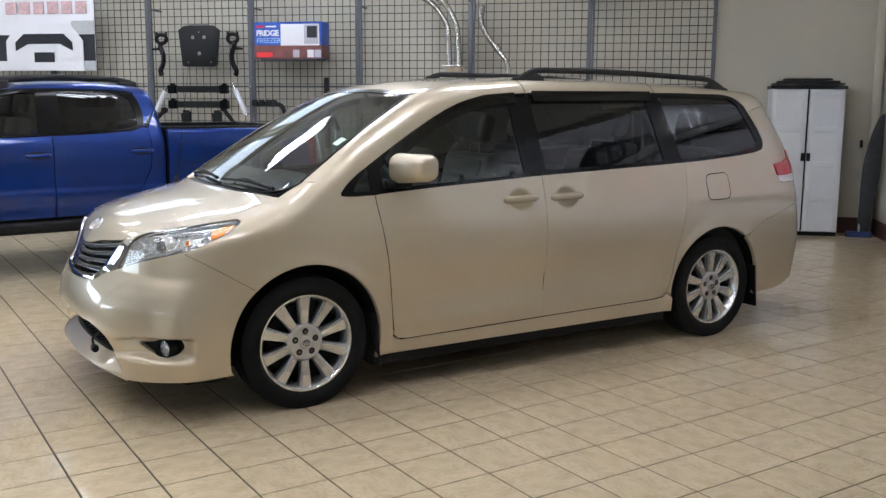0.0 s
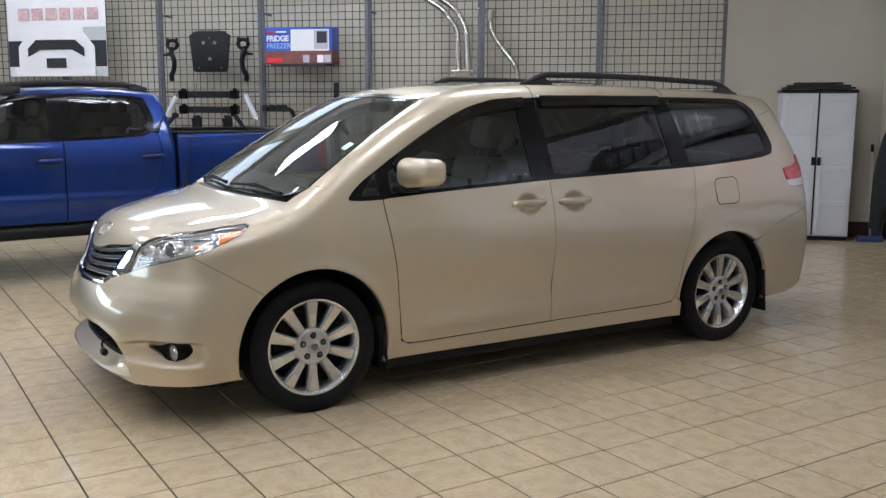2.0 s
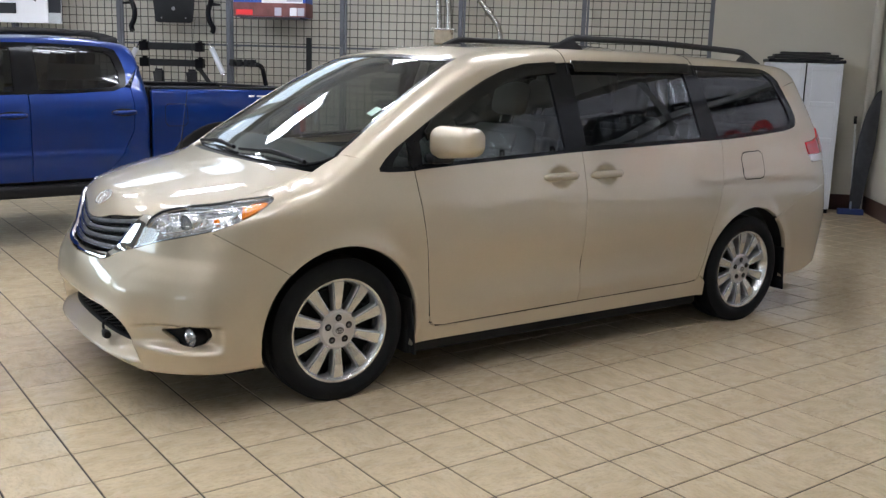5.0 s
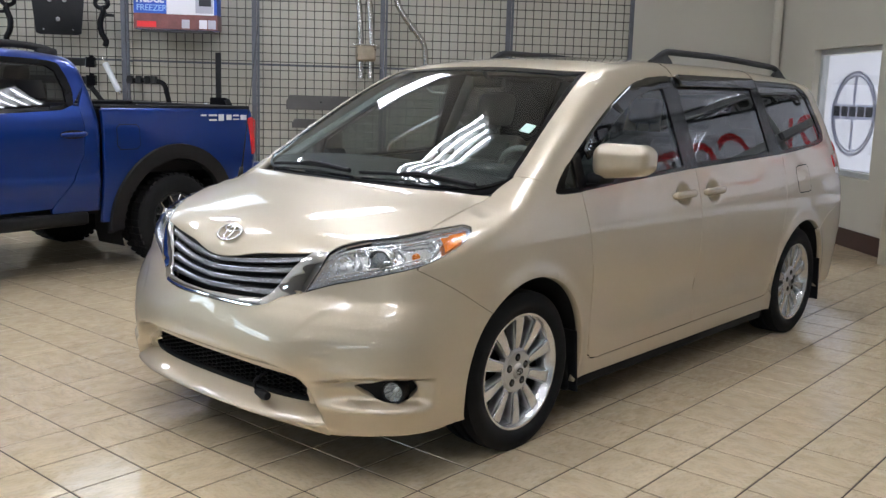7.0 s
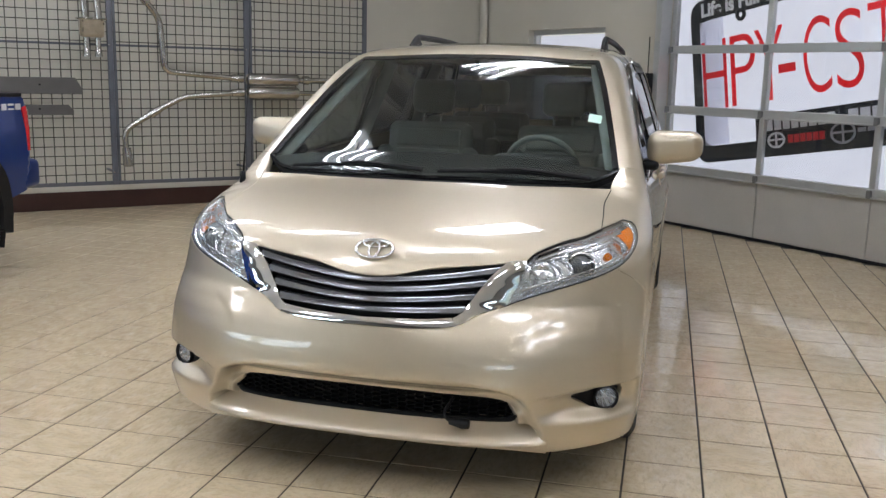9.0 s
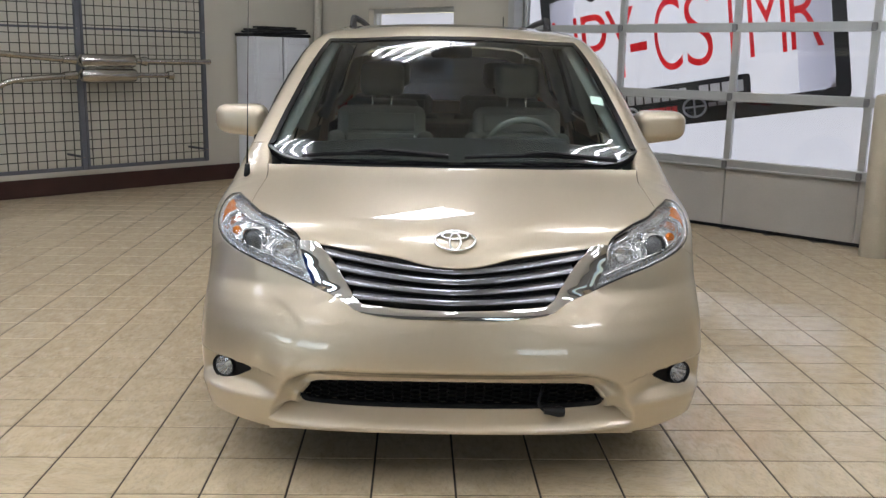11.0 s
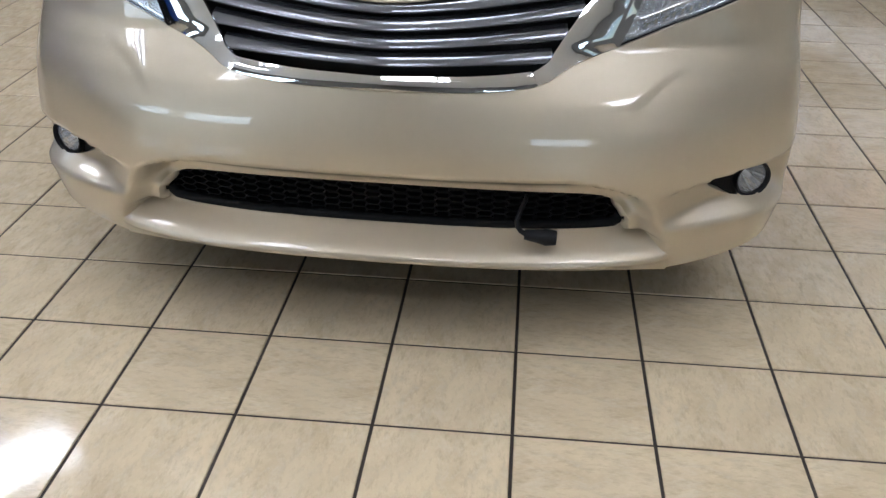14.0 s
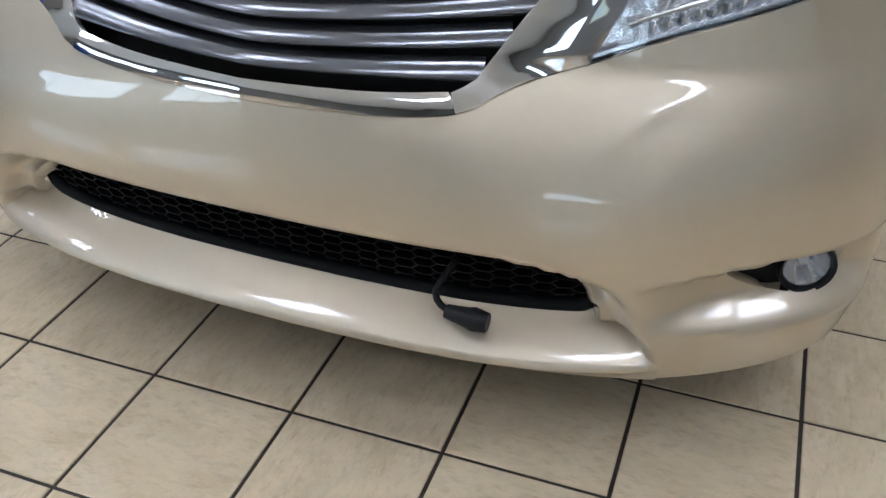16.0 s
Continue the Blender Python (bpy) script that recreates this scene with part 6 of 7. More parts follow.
box(bm, (-0.72, -0.83, 1.345), (-0.66, 0.83, 1.375), 0.012)
box(bm, (0.82, -0.83, 1.345), (0.89, 0.83, 1.375), 0.012)
part("bed_rail", bm, BLACK, truck, "black bed rail cap", True, 50)
bm = bmesh.new()
for s in (1, -1):
    box(bm, (-0.70, s * 0.84 - 0.02, 0.85), (0.86, s * 0.84 + 0.02, 1.345))
box(bm, (-0.70, -0.83, 0.80), (0.86, 0.83, 0.86))
box(bm, (-0.72, -0.84, 0.80), (-0.69, 0.84, 1.345))
part("bed_liner", bm, BLACK, truck, "black bed liner")
bm = bmesh.new()
box(bm, (0.86, -0.80, 0.86), (0.905, 0.80, 1.345), 0.015)
part("tailgate", bm, BLUE, truck, "", True, 50)
panel(BED, "tail_lamp", "side", [np.array([(0.815, 1.262), (0.87, 1.275), (0.90, 1.26), (0.912, 0.93), (0.86, 0.93), (0.84, 1.10)])], RED_LENS, truck, 0.02, 0.03, 0.008, mirror=True, label="red tail lamp")
for s in (1, -1):
    bm = bmesh.new()
    box(bm, (0.85, s * 0.865 - 0.06, 0.93), (0.945, s * 0.865 + 0.055, 1.262), 0.025, segments=3)
    part("lamp_corner", bm, RED_LENS, truck, "red tail lamp corner", True, 50)
    bm = bmesh.new()
    box(bm, (0.40, s * 0.83 - 0.10, 0.27), (0.415, s * 0.83 + 0.10, 0.70), 0.004, Matrix.Translation((0.06, 0, 0)))
    part("mud_flap", bm, BLACK, truck, "black mud flap")
bm = bmesh.new()
box(bm, (0.80, -0.93, 0.62), (1.06, 0.93, 0.85), 0.05, segments=3)
part("rear_bumper", bm, BLUE, truck, "blue painted rear bumper", True, 50)
bm = bmesh.new()
box(bm, (0.86, -0.70, 0.845), (1.05, 0.70, 0.862), 0.006)
part("bumper_step", bm, BLACK, truck, "black bumper step")
fl = np.array([(-0.565, 1.02), (-0.595, 1.05), (-0.595, 1.19), (-0.565, 1.215), (-0.415, 1.215), (-0.385, 1.19), (-0.385, 1.05), (-0.415, 1.02)])
flap = panel(BED, "fuel_flap", "side", [fl], BLUE, truck, 0.03, 0.008, 0.006)
# near-black sheet under the flap draws its shaded gap
panel(BED, "flap_gap_shade", "side", [(fl - fl.mean(0)) * 1.07 + fl.mean(0)], VOID, flap, 0.03, 0, 0.0025)
for s in (1, -1):
    bm = bmesh.new()
    for x0, x1, z0, z1 in ((0.27, 0.33, 1.300, 1.285), (0.36, 0.45, 1.300, 1.285), (0.36, 0.45, 1.258, 1.243), (0.47, 0.53, 1.300, 1.243), (0.56, 0.62, 1.298, 1.25), (0.64, 0.71, 1.298, 1.283), (0.64, 0.71, 1.262, 1.25), (0.73, 0.80, 1.296, 1.25)):
        y = bed_flank(np.array([1.27]))[0] + 0.003
        box(bm, (x0, s * y - 0.003, z1), (x1, s * y + 0.003, z0), 0.001)
    part("decal", bm, WHITE, truck, "pale grey plain decal bars")
for cx in (0.0, -3.3):
    for s in (1, -1):
        road_wheel(truck, (cx, -0.81 * s, 0.392), 0.398, 0.265, 0.222, 6, "truck", s)
        bm = bmesh.new()
        pts = ring(cx, 0.395, 0.56, -20, 200, 24)
        rows = [[bm.verts.new((x, s * y, z)) for x, z in pts] for y in (-0.92, -0.55)]
        for a in range(23):
            bm.faces.new((rows[0][a], rows[0][a + 1], rows[1][a + 1], rows[1][a]))
        bm.faces.new([bm.verts.new((x, s * -0.55, z)) for x, z in pts])
        part("arch_liner", bm, VOID, truck, "black wheel arch liner", True, 50)
# cab inside: two rows of seats
for x in (-2.05, -1.25):
    for y in (-0.38, 0.38):
        bm = bmesh.new()
        lean = pose(x, y, 0.95) @ Matrix.Rotation(radians(12), 4, "Y")
        box(bm, (-0.06, -0.24, 0.0), (0.08, 0.24, 0.52), 0.05, lean, segments=3)
        box(bm, (-0.05, -0.13, 0.56), (0.06, 0.13, 0.74), 0.045, lean, segments=3)
        part("seat_back", bm, DASH, truck, "dark seat back and head rest", True, 60)
bm = bmesh.new()
slab(bm, [(-0.24, 0), (0.24, 0), (0.22, 0.14), (-0.22, 0.14)], 0.004, pose(-1.35, -0.80, 1.42, -8))
part("window_label", bm, BANNER_GREY, truck, "pale paper label in the window")


# ---------------------------------------------------------------- overhead door and what hangs behind it
door = thing("door_1", ROOM, "wide sectional overhead door with aluminium rails and glass rows", "door", kind="structure")
DU = -0.16
Z_RAILS, V_POSTS = [0.632, 1.275, 1.918, 2.56], [3.84, 5.12, 6.385, 7.655, 8.92]
for k, z in enumerate(Z_RAILS):
    part("rail", boxed((DU - 0.02, 3.83, z - 0.042), (DU + 0.05, 8.93, z + 0.042), 0.008), ALUMINIUM, door)
    part("rail_lip", boxed((DU + 0.05, 3.83, z - 0.046), (DU + 0.078, 8.93, z - 0.030), 0.003), ALUMINIUM, door)
for v in V_POSTS:
    part("stile", boxed((DU - 0.015, v - 0.032, 0.60), (DU + 0.035, v + 0.032, 3.22), 0.006), ALUMINIUM, door)
    for z in Z_RAILS:
        part("hinge", boxed((DU + 0.05, v - 0.024, z - 0.044), (DU + 0.082, v + 0.024, z + 0.032), 0.008), ALLOY_DARK, door, "dark steel hinge")
for a, b in zip(V_POSTS, V_POSTS[1:]):
    part("bottom_panel", boxed((DU - 0.015, a + 0.005, 0.03), (DU + 0.03, b - 0.005, 0.588), 0.006), DOOR_PANEL, door, "grey insulated door panel")
    for lo, hi in zip([0.675, 1.318, 1.961, 2.603], [1.233, 1.876, 2.518, 3.20]):
        p = part("pane", boxed((DU - 0.004, a + 0.034, lo), (DU + 0.004, b - 0.034, hi)), PANE, door)
        p.visible_shadow = False
part("bottom_seal", boxed((DU - 0.02, 3.83, 0.0), (DU + 0.035, 8.93, 0.032), 0.006), BLACK, door, "black rubber seal")
for v, w in ((3.775, 0.09), (8.985, 0.09)):
    part("track", boxed((-0.10, v - w / 2, 0.0), (0.05, v + w / 2, 3.3), 0.006), ALUMINIUM, door, "galvanised door track")

banner = thing("banner", ROOM @ pose(-0.33, 0, 0), "large white printed vinyl banner with red letters in a black frame", "banner")
part("sheet", boxed((-0.006, 3.55, 0.20), (0.0, 9.3, 3.75)), SHEET_WHITE, banner)
PLATE = Matrix.Translation((0, 4.16, 0.77)) @ Matrix.Rotation(radians(9.3), 4, "X")


def rounded(y0, z0, y1, z1, r, steps=6):
    """The corner points of a rounded oblong, in order."""
    return [(cy + r * math.cos(radians(a + 90 * k / steps)), cz + r * math.sin(radians(a + 90 * k / steps)))
            for cy, cz, a in ((y1 - r, z0 + r, -90), (y1 - r, z1 - r, 0), (y0 + r, z1 - r, 90), (y0 + r, z0 + r, 180)) for k in range(steps + 1)]


def plate(y0, z0, y1, z1, r=0.001, lift=0.0, depth=0.003):
    """A printed shape on the tilted plate: corners in the plate's own frame."""
    bm = bmesh.new()
    f = bm.faces.new([bm.verts.new((lift, y, z)) for y, z in rounded(y0, z0, y1, z1, r)])
    g = bmesh.ops.extrude_face_region(bm, geom=[f])
    for v in g["geom"]:
        if isinstance(v, bmesh.types.BMVert):
            v.co.x += depth
    bmesh.ops.recalc_face_normals(bm, faces=bm.faces)
    bmesh.ops.transform(bm, matrix=PLATE, verts=bm.verts)
    return bm


def letter(name, mark, y0, z0, y1, z1, lift, mat):
    """One printed letter, drawn out to fill its oblong on the plate."""
    ob = text_mesh(name, mark, 1.0, mat, banner, Matrix(), 0.0015, bold=-0.014)
    co = np.array([v.co for v in ob.data.vertices])
    lo, hi = co.min(0), co.max(0)
    for v in ob.data.vertices:
        p = Vector((lift + v.co.z, y0 + (v.co.x - lo[0]) / (hi[0] - lo[0]) * (y1 - y0), z0 + (v.co.y - lo[1]) / (hi[1] - lo[1]) * (z1 - z0)))
        v.co = PLATE @ p
    return ob


bm = bmesh.new()
outer, inner_edge = rounded(-0.035, -0.075, 3.33, 1.67, 0.16), rounded(0.085, 0.10, 3.20, 1.445, 0.12)
rings = [[bm.verts.new((x, y, z)) for y, z in line] for line, x in ((outer, 0.004), (outer, 0.007), (inner_edge, 0.007), (inner_edge, 0.004))]
for k in range(4):
    for i in range(28):
        bm.faces.new((rings[k][i], rings[k][(i + 1) % 28], rings[(k + 1) % 4][(i + 1) % 28], rings[(k + 1) % 4][i]))
bmesh.ops.recalc_face_normals(bm, faces=bm.faces)
bmesh.ops.transform(bm, matrix=PLATE, verts=bm.verts)
part("plate_frame", bm, BANNER_BLACK, banner, "black printed frame")
for k in range(6):
    shade = printed("vinyl_shade", tuple(c - 0.03 * (5 - k) for c in (0.90, 0.90, 0.95)))
    part("plate_shade", plate(0.092 + 0.055 * k, 0.11, 0.150 + 0.055 * k, 1.435, 0.004, 0.008 + 0.0008 * k, 0.001), shade, banner, "grey shaded end")
    part("plate_shade", plate(3.137 - 0.055 * k, 0.11, 3.194 - 0.055 * k, 1.435, 0.004, 0.008 + 0.0008 * k, 0.001), shade, banner, "grey shaded end")
for mark, a, b in (("H", 0.115, 0.445), ("P", 0.50, 0.82), ("Y", 0.82, 1.17), ("C", 1.395, 1.70), ("S", 1.745, 2.035), ("T", 2.09, 2.39), ("M", 2.415, 2.775), ("R", 2.82, 3.12)):
    letter("letter", mark, a, 0.49, b, 1.215, 0.020, SHEET_RED)
part("dash", plate(1.10, 0.740, 1.30, 0.825, 0.004, 0.020), SHEET_RED, banner, "red printed dash")
part("black_panel", plate(0.78, -0.070, 2.39, 0.345, 0.03, 0.010), BANNER_BLACK, banner, "black printed panel")
for a, b, n in ((0.90, 1.72, 8), (1.84, 2.33, 4)):
    w = (b - a) / n
    for k in range(n):
        part("white_bar", plate(a + w * k + 0.01, 0.185, a + w * (k + 1) - 0.012, 0.295, 0.004, 0.014), BANNER_WHITE, banner, "plain white printed bar")
for k in range(6):
    part("red_bar", plate(1.17 + 0.072 * k, 0.045, 1.230 + 0.072 * k, 0.125, 0.004, 0.014), BANNER_RED, banner, "plain red printed bar")
for k in range(4):
    part("grey_bar", plate(1.94 + 0.10 * k, 0.075, 2.025 + 0.10 * k, 0.115, 0.004, 0.014), BANNER_GREY, banner, "plain grey printed bar")
for cy, a, b in ((1.03, 0.095, 0.070), (1.785, 0.125, 0.095)):
    bm = bmesh.new()
    tube(bm, [PLATE @ Vector((0.016, cy + a * math.cos(q), 0.085 + b * math.sin(q))) for q in np.linspace(0, 2 * math.pi, 33)[:-1]], 0.012, 6, closed=True)
    part("pale_ring", bm, BANNER_WHITE if cy < 1.5 else BANNER_GREY, banner, "plain pale oval ring", True)
    bm = bmesh.new()
    tube(bm, [PLATE @ Vector((0.016, cy, 0.085 - b)), PLATE @ Vector((0.016, cy, 0.085 + b))], 0.012, 6)
    tube(bm, [PLATE @ Vector((0.016, cy - a, 0.09)), PLATE @ Vector((0.016, cy + a, 0.09))], 0.012, 6)
    part("pale_cross", bm, BANNER_WHITE if cy < 1.5 else BANNER_GREY, banner, "plain pale cross", True)
FACING = Euler((radians(90), 0, radians(90))).to_matrix().to_4x4()
text_mesh("slogan", "Life is Full of Choices", 0.195, BANNER_WHITE, banner, PLATE @ Matrix.Translation((0.012, 0.12, 1.492)) @ FACING, 0.002, bold=0.007)
for k in range(7):
    part("white_bar", plate(2.12 + 0.15 * k, 1.50, 2.235 + 0.15 * k, 1.62, 0.01, 0.010), BANNER_WHITE, banner, "plain white printed bar")
bm = bmesh.new()
tube(bm, [PLATE @ Vector((0.012, 0.655 + 0.045 * math.cos(q), 1.415 + 0.045 * math.sin(q))) for q in np.linspace(0, 2 * math.pi, 25)[:-1]], 0.022, 6, closed=True)
part("bolt_hole", bm, BANNER_BLACK, banner, "black printed ring", True)

# small window with its white sign
window = window_frame("window_1", "y", WIN[0], WIN[1], -0.12, WIN[2], WIN[3], 1, "small fixed window filled by a white sign")
sign = thing("window_sign", ROOM @ pose(-0.16, (WIN[0] + WIN[1]) / 2, (WIN[2] + WIN[3]) / 2), "white window sign with a plain dark ring and bar", "sign")
part("sheet", boxed((-0.004, -0.68, -0.65), (0.004, 0.68, 0.65)), SHEET_WHITE, sign)
for r, w in ((0.47, 0.016), (0.43, 0.010)):
    bm = bmesh.new()
    tube(bm, [(0.006, r * math.cos(q), 0.98 * r * math.sin(q) - 0.02) for q in np.linspace(0, 2 * math.pi, 49)[:-1]], w, 6, closed=True, squash=(1, 1))
    part("ring", bm, SHEET_GREY, sign, "", True)
bm = bmesh.new()
box(bm, (0.006, -0.50, -0.085), (0.012, 0.50, 0.085), 0.002)
part("bar", bm, SHEET_WHITE, sign)
bm = bmesh.new()
for k in range(5):
    box(bm, (0.012, -0.44 + 0.18 * k, -0.05), (0.016, -0.30 + 0.18 * k, 0.06), 0.002)
part("dark_bars", bm, BANNER_BLACK, sign, "plain dark bars")
bm = bmesh.new()
for z0, z1 in ((0.09, 0.40), (-0.42, -0.09)):
    box(bm, (0.008, -0.03, z0), (0.012, 0.03, z1), 0.002)
part("cross", bm, SHEET_GREY, sign)

# corner pipe, bollards, pull rope box
def upright_pipe(name, u, v, r, h, mat, label, cat):
    p = thing(name, ROOM @ pose(u, v, 0), label, cat)
    bm = bmesh.new()
    lathe(bm, [(0.001, 0), (r, 0), (r, h - 0.05), (r * 0.92, h - 0.015), (r * 0.6, h), (0.001, h + 0.004)], 28, Matrix.Rotation(radians(90), 4, "X") @ Matrix.Scale(-1, 4, (0, 1, 0)))
    for v_ in bm.verts:
        v_.co.z = abs(v_.co.z)
    bmesh.ops.recalc_face_normals(bm, faces=bm.faces)
    part("shaft", bm, mat, p, "", True, 40)
    return p
upright_pipe("drain_pipe", 0.08, WALL_V + 0.09, 0.055, HIGH - 0.01, WALL, "beige painted drain pipe in the wall corner", "pipe")
BOLLARD = material("bollard_paint", (0.47, 0.42, 0.32), 0.55, var=0.12, scale=4, bump=0.15, bump_scale=80)
upright_pipe("bollard", 0.16, 7.93, 0.115, 1.36, BOLLARD, "beige painted steel bollard beside the overhead door", "bollard")
upright_pipe("bollard", 0.13, 3.62, 0.10, 1.22, BOLLARD, "beige painted steel bollard beside the overhead door", "bollard")
hoist = thing("door_hoist", ROOM @ pose(0.06, 3.70, 0), "orange rope and black chain box beside the door track", "hoist")
bm = bmesh.new()
tube(bm, spline([(0.05, 0.06, 1.5), (0.05, 0.06, 1.1), (0.055, 0.07, 0.45), (0.06, 0.16, 0.25), (0.05, 0.2, 0.08)], 0.05), 0.011, 8)
part("rope", bm, material("orange_rope", (0.40, 0.26, 0.15), 0.8, var=0.2, scale=40), hoist, "", True)
part("box", boxed((0.0, -0.03, 1.42), (0.09, 0.06, 1.66), 0.01), BLACK, hoist)
part("roller", boxed((0.0, -0.02, 0.06), (0.10, 0.12, 0.26), 0.02), RUBBER, hoist)
bm = bmesh.new()
tube(bm, [(0.03, 0, 1.4), (0.03, 0, 2.05)], 0.006, 6)
part("chain", bm, BLACK, hoist, "", True)

# ---------------------------------------------------------------- mesh panels along the back wall
U_POSTS = [9.775 - 1.5405 * k for k in range(6)] + [9.775 + 1.5405 * k for k in range(1, 4)]
U_POSTS.sort()
TOPZ, LOWZ, MIDZ = 3.3, 0.33, 1.83
def rod(length, way):
    bm = bmesh.new()
    tube(bm, [(0, 0, 0), Vector(way) * length], 0.0056, 6)
    me = bpy.data.meshes.new("wire")
    bm.to_mesh(me)
    bm.free()
    me.materials.append(WIRE)
    me.shade_smooth()
    return me


UPRIGHT, LEVEL = rod(TOPZ - LOWZ, (0, 0, 1)), rod(1.5405, (1, 0, 0))


def wire(name, me, parent, m):
    ob = new(name, me)
    ob.parent = parent
    ob.matrix_local = m


for k, (a, b) in enumerate(zip(U_POSTS, U_POSTS[1:])):
    p = thing("mesh_panel", ROOM @ pose(a, MESH_V, 0), "welded steel wire panel in a blue-grey frame on wall brackets", "panel", "wall mesh panels")
    w = b - a
    for z in (LOWZ, TOPZ):
        part("frame_bar", boxed((0, -0.018, z - 0.02), (w, 0.018, z + 0.02), 0.003), POST_STEEL, p)
    part("mid_rail", boxed((0.03, -0.02, MIDZ - 0.012), (w - 0.03, -0.006, MIDZ + 0.012), 0.002), POST_STEEL, p)
    n = 15
    for j in range(1, n):
        wire("wire", UPRIGHT, p, pose(w * j / n, 0, LOWZ))
    for j in range(1, 29):
        wire("wire", LEVEL, p, pose(0, 0.008, LOWZ + (TOPZ - LOWZ) * j / 29))
    part("post", boxed((-0.028 if k else -0.02, -0.022, LOWZ - 0.02), (0.028, 0.026, TOPZ + 0.02), 0.005), POST_STEEL, p, "blue-grey steel post")
    if k:
        part("post", boxed((-0.062, -0.018, LOWZ - 0.02), (-0.034, 0.022, TOPZ + 0.02), 0.005), POST_STEEL, p, "blue-grey steel post")
    for z in (0.45, MIDZ, 2.9):
        part("bracket", boxed((-0.012, -(MESH_V - WALL_V), z - 0.012), (0.012, -0.018, z + 0.012), 0.002), POST_STEEL, p, "steel bracket to the wall")
        bm = bmesh.new()
        lathe(bm, [(0.001, 0.034), (0.009, 0.033), (0.009, 0.026)], 8)
        nut = part("bolt", bm, ALLOY, p, "bright bolt head")
        nut.matrix_local = pose(0.014, 0, z)


def hung(name, u, v, z, label, cat, group=""):
    return thing(name, ROOM @ pose(u, v, z), label, cat, group)


# large white sign with a raised emblem
s = hung("wall_sign", 11.38, 0.775, 2.05, "white wall sign with red bars and a raised grey emblem shape", "sign")
part("board", boxed((-0.80, -0.02, 0.0), (0.80, 0.0, 1.12), 0.004), BANNER_WHITE, s)
part("band", boxed((-0.80, 0.0, 0.14), (0.80, 0.006, 0.51), 0.001), BANNER_BLACK, s)
DIAMOND = material("chequer_plate", (0.55, 0.55, 0.56), 0.3, 0.7, var=0.2, scale=90, bump=0.5, bump_scale=120)
for a, b in ((0.0, 0.14), (0.51, 0.70)):
    part("chequer_strip", boxed((-0.80, 0.0, a), (-0.44, 0.005, b), 0.001), DIAMOND, s, "bright chequer plate strip")
bm = bmesh.new()
slab(bm, [(-0.62, 0.0), (0.62, 0.0), (0.62, 0.42), (0.42, 0.66), (-0.42, 0.66), (-0.62, 0.42)], 0.02, Matrix.Translation((0, 0.005, 0)), 0.004)
part("emblem_plate", bm, BANNER_WHITE, s)
bm = bmesh.new()
slab(bm, [(-0.46, 0.28), (-0.46, 0.40), (-0.32, 0.52), (0.32, 0.52), (0.46, 0.40), (0.46, 0.28), (0.26, 0.38), (-0.26, 0.38)], 0.012, Matrix.Translation((0, 0.026, 0)), 0.003)
slab(bm, [(-0.16, 0.12), (0.16, 0.12), (0.16, 0.26), (-0.16, 0.26)], 0.012, Matrix.Translation((0, 0.026, 0)), 0.003)
part("emblem_shape", bm, BANNER_BLACK, s, "dark raised shape")
for k in range(6):
    x = 0.60 - 0.225 * k
    part("letter_bar", boxed((x - 0.17, 0.0, 0.80), (x, 0.02, 0.97), 0.006), material("red_silver_bar", (0.62, 0.42, 0.43), 0.35, 0.3, var=0.25, scale=25), s, "plain silver and red bar")

# skid plate
s = hung("skid_plate", 8.97, 0.76, 2.10, "black steel skid plate hung on the mesh", "skid plate")
bm = bmesh.new()
slab(bm, [(-0.26, 0.02), (-0.22, 0), (0.22, 0), (0.26, 0.02), (0.31, 0.50), (0.22, 0.56), (-0.22, 0.56), (-0.31, 0.50)], 0.03, None, 0.008)
part("plate", bm, BLACK, s, "", True, 40)
for x, z in ((-0.08, 0.40), (0.09, 0.40), (0.0, 0.18), (-0.17, 0.06), (0.17, 0.06), (0.0, 0.47)):
    bm = bmesh.new()
    r = 0.026 if z in (0.40, 0.18) else 0.010
    lathe(bm, [(0.001, 0.034), (r * 0.8, 0.034), (r, 0.031), (r, 0.028)], 16)
    part("stud", bm, ALLOY_DARK, s, "grey hole and stud", True).matrix_local = pose(x, 0, z)
part("top_vents", boxed((-0.14, 0.004, 0.558), (0.14, 0.03, 0.575), 0.004), ALLOY_DARK, s)

# control arms
def control_arm(u, flip):
    a = hung("control_arm", u, 0.76, 1.98, "black cast suspension arm hung on the mesh", "control arm", "suspension arms")
    bm = bmesh.new()
    f = flip
    tube(bm, spline([(0.02 * f, 0.03, 0.0), (0.0, 0.03, 0.06), (0.05 * f, 0.04, 0.16), (0.06 * f, 0.045, 0.28), (0.02 * f, 0.045, 0.40), (0.04 * f, 0.04, 0.46)], 0.03), 0.034, 10)
    tube(bm, [(0.04 * f + 0.075 * math.cos(q), 0.04, 0.50 + 0.06 * math.sin(q)) for q in np.linspace(0, 2 * math.pi, 21)[:-1]], 0.026, 8, closed=True)
    tube(bm, [(0.04 * f, 0.04, 0.37), (-0.10 * f, 0.04, 0.36)], [0.024, 0.015], 8)
    part("arm", bm, GLOSS_BLACK, a, "", True, 60)
    bm = bmesh.new()
    for dx in (-0.07, 0.07):
        tube(bm, [(0.04 * f + dx, 0.04, 0.52), (0.04 * f + dx, 0.04, 0.59)], 0.018, 8)
    part("bushes", bm, RUBBER, a, "", True, 60)
control_arm(9.57, -1)
control_arm(8.42, 1)

